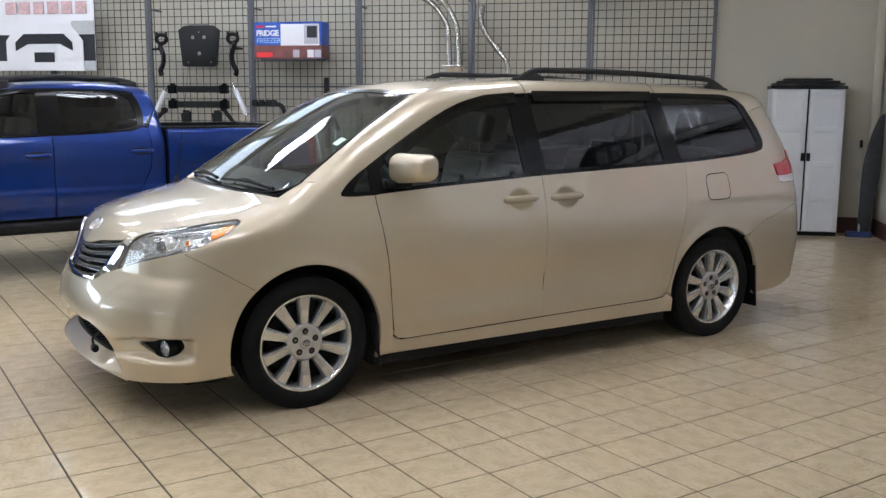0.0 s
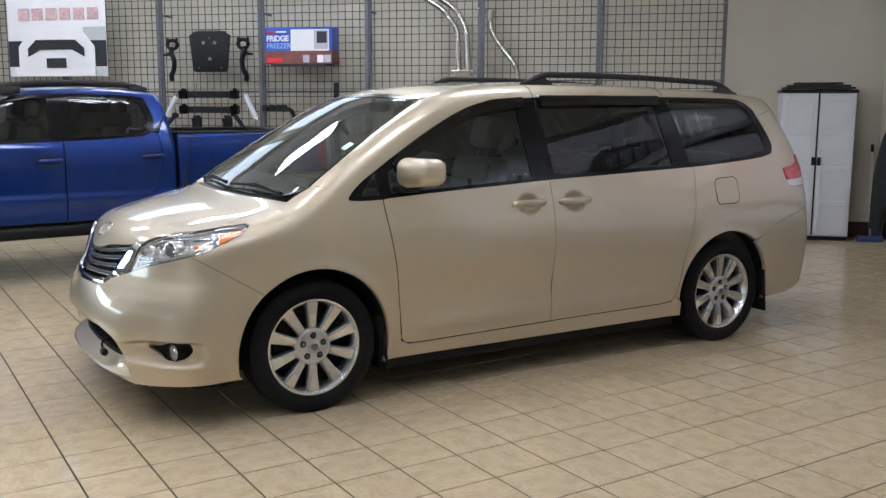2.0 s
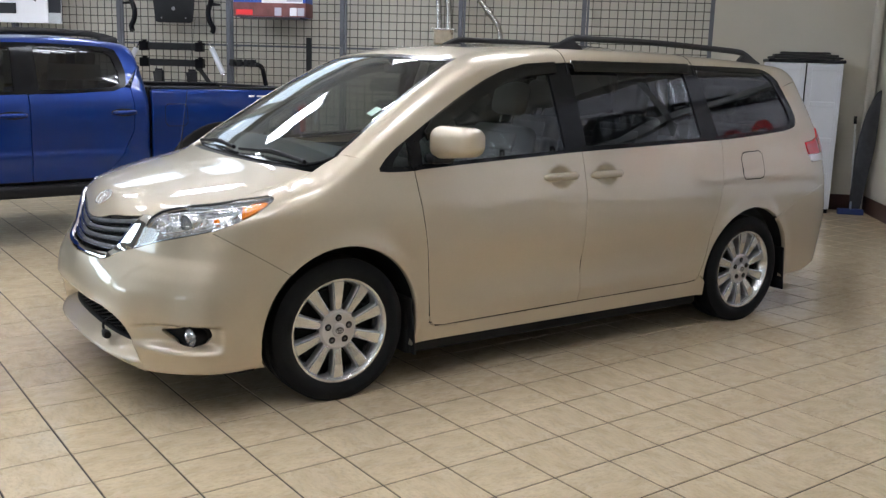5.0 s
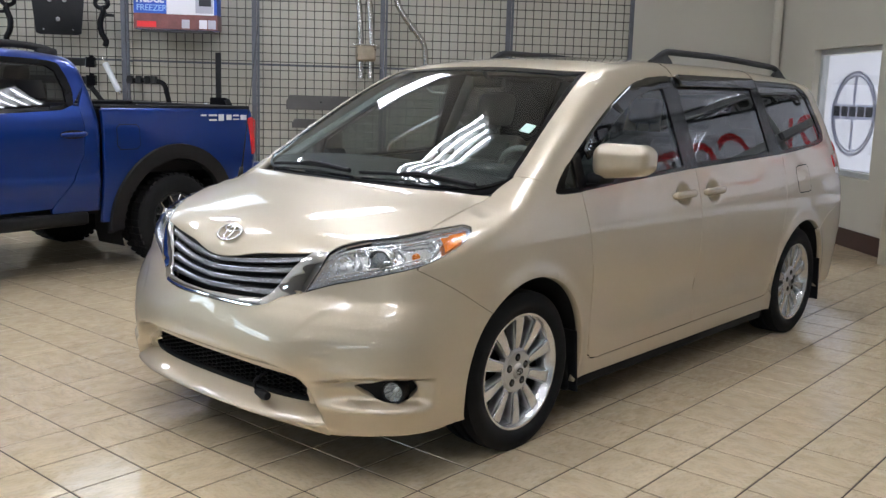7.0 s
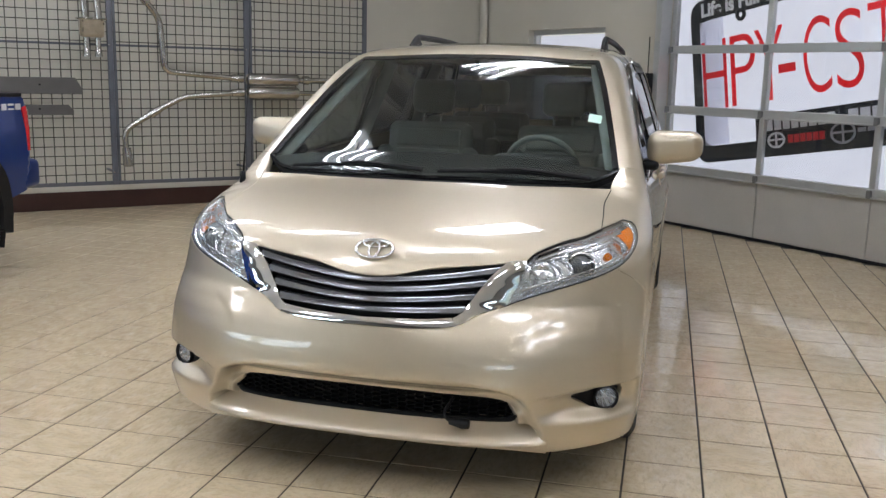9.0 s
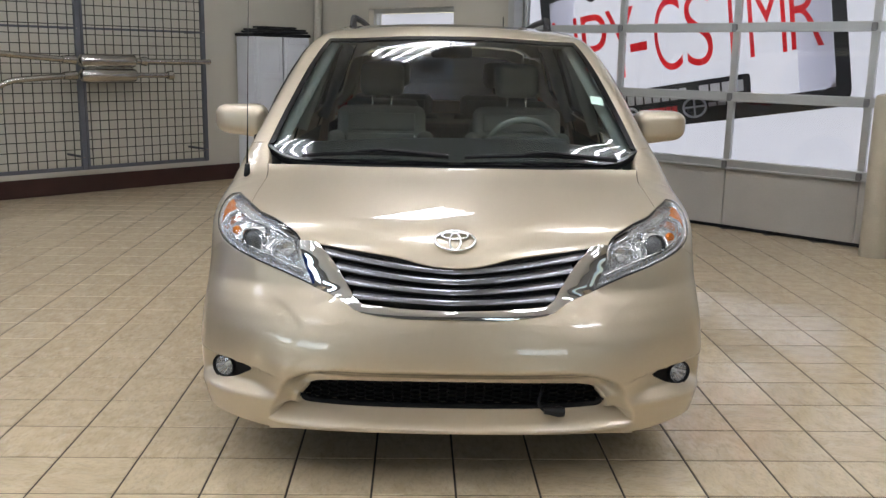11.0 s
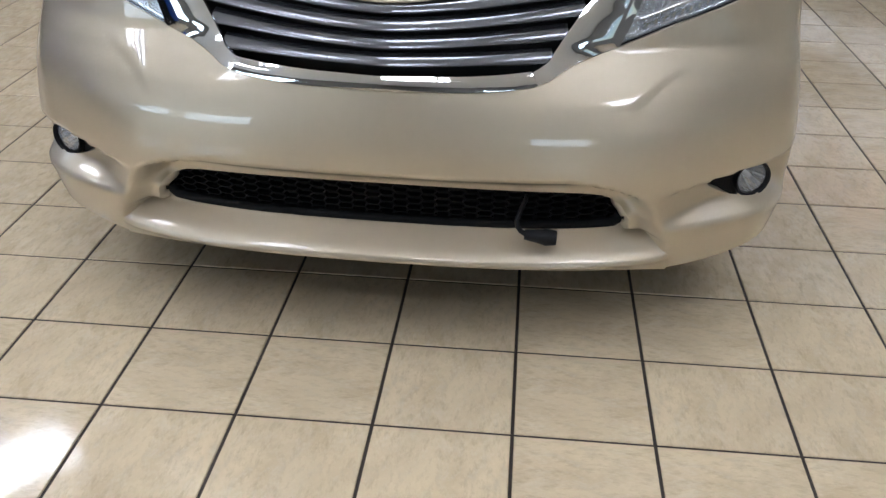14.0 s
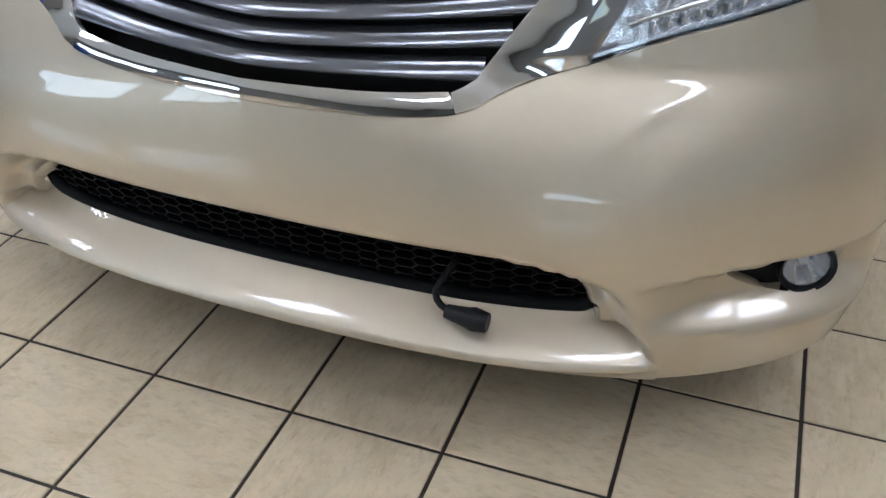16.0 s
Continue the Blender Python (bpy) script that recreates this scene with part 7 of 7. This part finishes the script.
# bumper beams and brackets
for z, name in ((1.79, "upper"), (1.58, "lower")):
    b = hung("bumper_beam", 8.99, 0.77, z, "black steel bumper beam hung on the mesh", "beam", "bumper beams")
    bm = bmesh.new()
    box(bm, (-0.34, 0, -0.045), (0.34, 0.05, 0.045), 0.01)
    part("beam", bm, BLACK, b)
    for x in (-0.39, 0.39):
        bm = bmesh.new()
        box(bm, (x - 0.055, 0.0, -0.06), (x + 0.055, 0.10, 0.06), 0.012)
        box(bm, (x - 0.03, 0.02, 0.05), (x + 0.02, 0.07, 0.085), 0.006)
        part("bracket", bm, GLOSS_BLACK, b)
for x in (-0.22, 0.25):
    b = hung("tow_bracket", 8.95 + x, 0.77, 1.30, "small black steel bracket hung on the mesh", "bracket", "tow brackets")
    bm = bmesh.new()
    slab(bm, [(-0.07, 0.0), (0.05, 0.0), (0.07, 0.16), (-0.07, 0.18)], 0.06, None, 0.01)
    part("body", bm, BLACK, b)
    part("tab", boxed((-0.05, 0.005, 0.165), (0.05, 0.03, 0.20), 0.004), BLACK, b)
for (ua, za), (ub, zb) in (((9.46, 1.82), (9.66, 1.46)), ((8.47, 1.86), (8.27, 1.43))):
    b = hung("shock_absorber", 0, 0.80, 0, "white shock absorber with a bright rod", "shock absorber", "shock absorbers")
    A, B = Vector((ua, 0.02, za)), Vector((ub, 0.02, zb))
    bm = bmesh.new()
    tube(bm, [A.lerp(B, 0.16), A.lerp(B, 0.18), A.lerp(B, 0.92), A.lerp(B, 0.94)], [0.02, 0.034, 0.034, 0.02], 14)
    part("body", bm, WHITE, b, "", True, 40)
    bm = bmesh.new()
    tube(bm, [A, A.lerp(B, 0.17)], 0.010, 8)
    part("rod", bm, ALLOY, b, "", True, 40)
    bm = bmesh.new()
    tube(bm, [B.lerp(A, 0.07), B], 0.022, 10)
    part("bushing", bm, ALLOY, b, "", True, 40)
for (ua, za), (ub, zb) in (((9.52, 1.50), (9.70, 1.32)), ((8.62, 1.52), (8.44, 1.28))):
    b = hung("brace_bar", 0, 0.79, 0, "short black steel brace hung on the mesh", "brace", "steel braces")
    bm = bmesh.new()
    tube(bm, [(ua, 0.02, za), (ub, 0.02, zb)], 0.030, 8, squash=(0.6, 1))
    part("bar", bm, BLACK, b, "", True, 40)
    bm = bmesh.new()
    tube(bm, [(ua, -0.01, za), (ua, 0.05, za)], 0.04, 12)
    part("eye", bm, BLACK, b, "", True, 40)

# tow hitch rack
b = hung("hitch_rack", 7.93, 0.78, 1.50, "black folding hitch rack hung on the mesh", "rack")
bm = bmesh.new()
tube(bm, arc_path([(0.26, 0.03, 0.09), (-0.02, 0.03, 0.10), (-0.18, 0.03, 0.08), (-0.235, 0.03, -0.18)], 0.08), 0.030, 10)
part("arm", bm, GLOSS_BLACK, b, "", True, 50)
for x in (0.22, 0.12, 0.02, -0.06):
    part("clamp", boxed((x - 0.035, 0.0, 0.06), (x + 0.03, 0.085, 0.15), 0.012), BLACK, b, "black clamp")

# boxed portable fridge
BLUE_PRINT = material("blue_print", (0.025, 0.09, 0.46), 0.35, var=0.25, scale=2.5)
EARTH_PRINT = material("earth_print", (0.17, 0.06, 0.055), 0.35, var=0.4, scale=7)
b = hung("fridge_box", 7.555, 0.76, 2.19, "printed cardboard carton for a portable fridge freezer", "carton")
part("carton", boxed((-0.475, 0.0, 0.0), (0.475, 0.30, 0.48), 0.004), BLUE_PRINT, b)
part("earth_band", boxed((-0.476, 0.2985, 0.0), (0.476, 0.3025, 0.175), 0.0005), EARTH_PRINT, b, "brown printed landscape band")
part("side_band", boxed((-0.4785, 0.002, 0.0), (-0.474, 0.298, 0.175), 0.0005), EARTH_PRINT, b, "brown printed landscape band")
part("pictured_fridge", boxed((-0.44, 0.3025, 0.17), (0.10, 0.306, 0.45), 0.001), BANNER_WHITE, b, "printed white fridge")
part("pictured_panel", boxed((-0.43, 0.306, 0.19), (-0.23, 0.308, 0.44), 0.001), BANNER_GREY, b, "printed grey control panel")
part("dark_panel", boxed((-0.41, 0.308, 0.27), (-0.27, 0.310, 0.42), 0.001), BANNER_BLACK, b, "printed dark display")
part("label_panel", boxed((0.22, 0.3025, 0.02), (0.44, 0.305, 0.085), 0.0005), BANNER_RED, b, "red printed panel")
for k in range(4):
    part("small_picture", boxed((-0.46 + 0.10 * k, 0.3025, 0.015), (-0.37 + 0.10 * k, 0.305, 0.115), 0.0005), (BANNER_GREY, BANNER_WHITE, EARTH_PRINT, BANNER_GREY)[k], b, "small printed picture")
part("brand_bar", boxed((0.33, 0.3025, 0.405), (0.44, 0.305, 0.435), 0.0005), BANNER_RED, b, "plain red printed bar")
part("brand_bar", boxed((0.16, 0.3025, 0.41), (0.31, 0.305, 0.43), 0.0005), BANNER_WHITE, b, "plain white printed bar")
face = Euler((radians(90), 0, radians(180))).to_matrix().to_4x4()
text_mesh("words", "FRIDGE", 0.102, BANNER_WHITE, b, Matrix.Translation((0.445, 0.304, 0.30)) @ face, 0.001, bold=0.004, spacing=0.92)
text_mesh("words", "FREEZER", 0.098, material("pale_blue_print", (0.35, 0.55, 0.85), 0.4), b, Matrix.Translation((0.445, 0.304, 0.205)) @ face, 0.001, spacing=0.92)
part("hook_shelf", boxed((-0.40, -0.03, -0.02), (0.40, 0.28, -0.002), 0.004), POST_STEEL, b, "thin steel shelf under the carton")

# high-lift jack
b = hung("lift_jack", 7.11, 0.80, 1.20, "black lift jack with pale handles on the mesh", "jack")
part("bar", boxed((-0.032, 0, -0.20), (0.032, 0.04, 0.75), 0.005), BLACK, b)
part("carriage", boxed((-0.10, -0.005, 0.10), (0.10, 0.06, 0.22), 0.012), GLOSS_BLACK, b)
for a, c in ((0.16, 0.09), (-0.14, -0.09)):
    bm = bmesh.new()
    tube(bm, [(a, 0.03, 0.15), (c, 0.03, -0.35)], 0.022, 10)
    part("handle", bm, WHITE, b, "pale handle", True)
bm = bmesh.new()
tube(bm, [(-0.10, 0.05, 0.20), (-0.17, 0.05, 0.06)], 0.03, 10)
part("lever", bm, BLACK, b, "", True)

# exhaust systems
def exhaust(name, paths, cans, label, tips=()):
    e = hung(name, 0, 0, 0, label, "exhaust", "exhaust systems")
    for pts, r in paths:
        bm = bmesh.new()
        tube(bm, arc_path(pts, 0.10, 6), r, 14)
        part("pipe", bm, STEEL, e, "", True, 40)
    for a, c, r in cans:
        A, B = Vector(a), Vector(c)
        bm = bmesh.new()
        tube(bm, [A, A.lerp(B, 0.03), A.lerp(B, 0.06), A.lerp(B, 0.94), A.lerp(B, 0.97), B], [r * 0.45, r * 0.85, r, r, r * 0.85, r * 0.45], 24)
        part("silencer", bm, STEEL, e, "brushed steel silencer", True, 35)
    for a, c, r in tips:
        bm = bmesh.new()
        tube(bm, [a, Vector(a).lerp(Vector(c), 0.5), c], [r, r * 1.15, r * 1.2], 14)
        part("clamp", bm, STEEL, e, "bright steel clamp", True, 35)
    return e


exhaust("exhaust_pipe", [([(5.90, 0.80, 3.05), (5.62, 0.80, 2.88), (5.44, 0.80, 2.62), (5.41, 0.80, 2.10)], 0.036), ([(5.72, 0.82, 3.06), (5.45, 0.82, 2.88), (5.31, 0.82, 2.60), (5.28, 0.82, 2.10)], 0.036),
                         ([(5.41, 0.80, 1.92), (5.41, 0.80, 1.70)], 0.03), ([(5.29, 0.80, 1.92), (5.29, 0.80, 1.70)], 0.03)], [], "bent twin stainless exhaust pipe hung on the mesh",
        [((5.41, 0.8, 1.78), (5.41, 0.8, 1.70), 0.034), ((5.29, 0.8, 1.78), (5.29, 0.8, 1.70), 0.034)])
c = hung("catalyst_box", 5.35, 0.80, 1.90, "bright steel catalyst box between exhaust pipes", "exhaust")
part("body", boxed((-0.125, -0.05, 0.0), (0.125, 0.07, 0.21), 0.03), CAST_STEEL, c)
part("strap", boxed((-0.15, -0.06, 0.185), (0.15, 0.078, 0.205), 0.004), STEEL, c)
exhaust("exhaust_pipe", [([(5.0, 0.82, 2.80), (4.99, 0.82, 2.60), (4.90, 0.82, 2.45), (4.64, 0.82, 2.13), (4.60, 0.82, 1.56), (3.70, 0.82, 1.49)], 0.034), ([(3.05, 0.82, 1.49), (2.05, 0.82, 1.49)], 0.030)],
        [((3.66, 0.82, 1.49), (3.0, 0.82, 1.49), 0.075)], "long stainless exhaust pipe with a round silencer",
        [((3.84, 0.82, 1.50), (3.70, 0.82, 1.495), 0.042), ((5.0, 0.82, 2.74), (4.99, 0.82, 2.86), 0.040), ((4.82, 0.82, 2.36), (4.77, 0.82, 2.29), 0.040), ((2.95, 0.82, 1.49), (2.88, 0.82, 1.49), 0.045)])
exhaust("exhaust_pipe", [([(3.70, 0.83, 1.335), (4.40, 0.83, 1.285), (4.72, 0.83, 1.12), (5.06, 0.83, 0.92), (5.04, 0.83, 0.55)], 0.032), ([(3.05, 0.83, 1.335), (2.58, 0.83, 1.335)], 0.030)],
        [((3.66, 0.83, 1.335), (3.0, 0.83, 1.335), 0.075)], "long stainless exhaust pipe with a round silencer",
        [((5.045, 0.83, 0.72), (5.03, 0.83, 0.52), 0.045), ((3.84, 0.83, 1.33), (3.70, 0.83, 1.335), 0.042), ((4.66, 0.83, 1.15), (4.78, 0.83, 1.08), 0.038), ((2.62, 0.83, 1.335), (2.56, 0.83, 1.335), 0.045)])

# two smoked plastic plates
for z0, z1, ua, ub, label in ((1.30, 1.475, 5.47, 6.31, "smoked plastic deflector plate tied to the mesh"), (1.08, 1.19, 5.56, 6.24, "smoked plastic strip tied to the mesh")):
    b = hung("deflector", (ua + ub) / 2, 0.745, z0, label, "deflector")
    w = (ub - ua) / 2
    bm = bmesh.new()
    slab(bm, [(-w, 0.0), (w, 0.0), (w, (z1 - z0) * 0.55), (w * 0.9, z1 - z0), (-w * 0.85, z1 - z0), (-w, (z1 - z0) * 0.4)], 0.014, None, 0.003)
    part("plate", bm, material("smoked_plastic", (0.085, 0.08, 0.075), 0.35, var=0.15, scale=5), b)
    part("tie", boxed((-0.01, -0.02, (z1 - z0) * 0.5), (0.01, 0.02, (z1 - z0) * 0.5 + 0.02), 0.002), BLACK, b)

# plastic cupboard in the corner, with a folded cover on it
CUP_U0, CUP_U1, CUP_V, CUP_H = 0.50, 1.36, 0.78, 1.85
cup = hung("storage_cupboard", CUP_U0, WALL_V + 0.03, 0, "pale grey plastic two-door storage cupboard", "cupboard")
cw, cd = CUP_U1 - CUP_U0, CUP_V - WALL_V - 0.05
bm = bmesh.new()
box(bm, (0, 0, 0.05), (cw, cd - 0.02, CUP_H - 0.04), 0.012)
part("body", bm, WHITE, cup)
# black strip on the body gives the gap between the doors its shade
part("door_gap_shade", boxed((cw / 2 - 0.010, cd - 0.018, 0.06), (cw / 2 + 0.010, cd - 0.012, CUP_H - 0.045)), BLACK, cup, "black strip for the shade between the doors")
part("plinth", boxed((0.01, 0.01, 0.0), (cw - 0.01, cd - 0.03, 0.05), 0.004), BLACK, cup, "black plinth")
part("lid", boxed((-0.015, -0.01, CUP_H - 0.04), (cw + 0.015, cd + 0.015, CUP_H), 0.012), BLACK, cup, "black plastic top")
for k in range(2):
    a, b_ = (0.012, cw / 2 - 0.011) if k == 0 else (cw / 2 + 0.011, cw - 0.012)
    d = part("door", boxed((a, cd - 0.02, 0.06), (b_, cd + 0.012, CUP_H - 0.045), 0.008), WHITE, cup)
    for z in (0.09, 0.52, 0.95, 1.38):
        x0, x1 = a + 0.06, b_ - 0.06
        for lo, hi in (((x0 - 0.02, cd + 0.010, z), (x0, cd + 0.022, z + 0.40)), ((x1, cd + 0.010, z), (x1 + 0.02, cd + 0.022, z + 0.40))):
            part("rib", boxed(lo, hi, 0.003), WHITE, d)
        part("cross_rib", boxed((x0, cd + 0.010, z + 0.34), (x1, cd + 0.026, z + 0.405), 0.008), WHITE, d)
    hx = cw / 2 - 0.055 if k == 0 else cw / 2 + 0.012
    part("handle", boxed((hx, cd + 0.012, 0.93), (hx + 0.043, cd + 0.034, 1.03), 0.006), BLACK, d, "black plastic handle")
b = hung("folded_cover", (CUP_U0 + CUP_U1) / 2, WALL_V + 0.27, CUP_H + 0.001, "dark folded rubber mats on top of the cupboard", "mats")
for k, (w, d, h, r) in enumerate(((0.40, 0.18, 0.025, 3), (0.36, 0.17, 0.03, -5), (0.26, 0.13, 0.025, 8))):
    bm = bmesh.new()
    bmesh.ops.create_grid(bm, x_segments=14, y_segments=8, size=1.0)
    for v in bm.verts:
        v.co = Vector((v.co.x * w, v.co.y * d, 0.028 * k + 0.030 + 0.012 * noise.noise(Vector((v.co.x * 2 + k, v.co.y * 2, 3.1)))))
    g = bmesh.ops.extrude_face_region(bm, geom=bm.faces[:])
    for v in g["geom"]:
        if isinstance(v, bmesh.types.BMVert):
            v.co.z -= 0.022
    bmesh.ops.recalc_face_normals(bm, faces=bm.faces)
    part("mat", bm, TEXTURE_BLACK, b, "", True, 50).matrix_local = pose(0, 0, 0, 0, 0, r)

# broom and dark board leaning in the corner
b = hung("broom", 0.24, 0.62, 0, "thin broom with a grey handle leaning by the wall", "broom")
bm = bmesh.new()
tube(bm, [(0.0, 0.10, 0.06), (-0.02, -0.20, 1.16)], 0.012, 10)
part("handle", bm, ALUMINIUM, b, "", True)
bm = bmesh.new()
tube(bm, [(-0.0185, -0.18, 1.09), (-0.02, -0.204, 1.18)], 0.019, 10)
part("grip", bm, BLACK, b, "", True)
part("head", boxed((-0.15, 0.06, 0.0), (0.15, 0.14, 0.07), 0.01), material("blue_bristle", (0.03, 0.05, 0.16), 0.8, var=0.3, scale=60, bump=0.5), b, "blue broom head")
b = hung("cover_panel", 0.03, 0.66, 0, "thin dark curved board leaning in the corner", "panel")
bm = bmesh.new()
out = spline([(0.11, 0.0), (0.21, 0.0), (0.225, 0.4), (0.215, 0.85), (0.16, 1.22), (0.07, 1.48), (0.02, 1.52), (0.012, 1.40), (0.012, 0.85), (0.06, 0.4)], 0.05, True)
slab(bm, [tuple(q) for q in out], 0.035, None, 0.010)
bmesh.ops.transform(bm, matrix=Matrix.Rotation(radians(-3), 4, "X"), verts=bm.verts)
low = min(v.co.z for v in bm.verts)
for v in bm.verts:
    v.co.z -= low
part("shell", bm, material("dark_fabric", (0.035, 0.037, 0.042), 0.8, var=0.2, scale=14, bump=0.3), b, "", True, 50)


# ---------------------------------------------------------------- tiled floor
PITCH, TURN = 0.31392, radians(1.15)
GRID = Matrix.Rotation(TURN, 4, "Z") @ Matrix.Translation((-0.0364, 0.0, 0.0))
floor = structure("floor", boxed((-0.25, 0, -0.12), (LONG + 0.25, DEEP + 0.25, -0.003)), GROUT, "glossy beige square floor tiles with thin dark joints", "floor")


def tile_mesh(bm, x, y, h=0.0):
    """One tile: a flat top with a worn rounded edge."""
    g, e = 0.0034, 0.0028
    a, b = PITCH / 2 - g, PITCH / 2 - g - e
    low = [bm.verts.new((x + sx * a, y + sy * a, h - 0.004)) for sx, sy in ((-1, -1), (1, -1), (1, 1), (-1, 1))]
    mid = [bm.verts.new((x + sx * (a - 0.0012), y + sy * (a - 0.0012), h - 0.0008)) for sx, sy in ((-1, -1), (1, -1), (1, 1), (-1, 1))]
    top = [bm.verts.new((x + sx * b, y + sy * b, h)) for sx, sy in ((-1, -1), (1, -1), (1, 1), (-1, 1))]
    bm.faces.new(top)
    for r, s in ((low, mid), (mid, top)):
        for k in range(4):
            bm.faces.new((r[k], r[(k + 1) % 4], s[(k + 1) % 4], s[k]))


one = bmesh.new()
tile_mesh(one, 0, 0)
tile_data = bpy.data.meshes.new("tile")
one.to_mesh(tile_data)
one.free()
tile_data.materials.append(TILE)
inside = ROOM.inverted() @ GRID
rest, count = bmesh.new(), 0
back = floor.matrix_world.inverted()
for i in range(-62, 63):
    for j in range(-62, 63):
        x, y = (i + 0.5) * PITCH, (j + 0.5) * PITCH
        u, v, _ = inside @ Vector((x, y, 0))
        if not (-0.1 < u < LONG + 0.1 and WALL_V - 0.12 < v < DEEP + 0.1):
            continue
        if -2.3 < x < -0.55 and -2.2 < y < 2.2 or -0.55 <= x < 2.9 and -3.2 < y < -1.1:
            ob = new("tile", tile_data)
            ob.parent = floor
            ob.matrix_parent_inverse = back
            ob.matrix_basis = GRID @ Matrix.Translation((x, y, 0.0003 * random.random())) @ Matrix.Rotation(math.pi / 2 * random.randrange(4), 4, "Z")
            count += 1
        else:
            tile_mesh(rest, x, y)
far_tiles = mesh_object("floor_tiles", rest, TILE, floor)
far_tiles.matrix_parent_inverse = back
far_tiles.matrix_basis = GRID
tagged(far_tiles, kind="stuff")
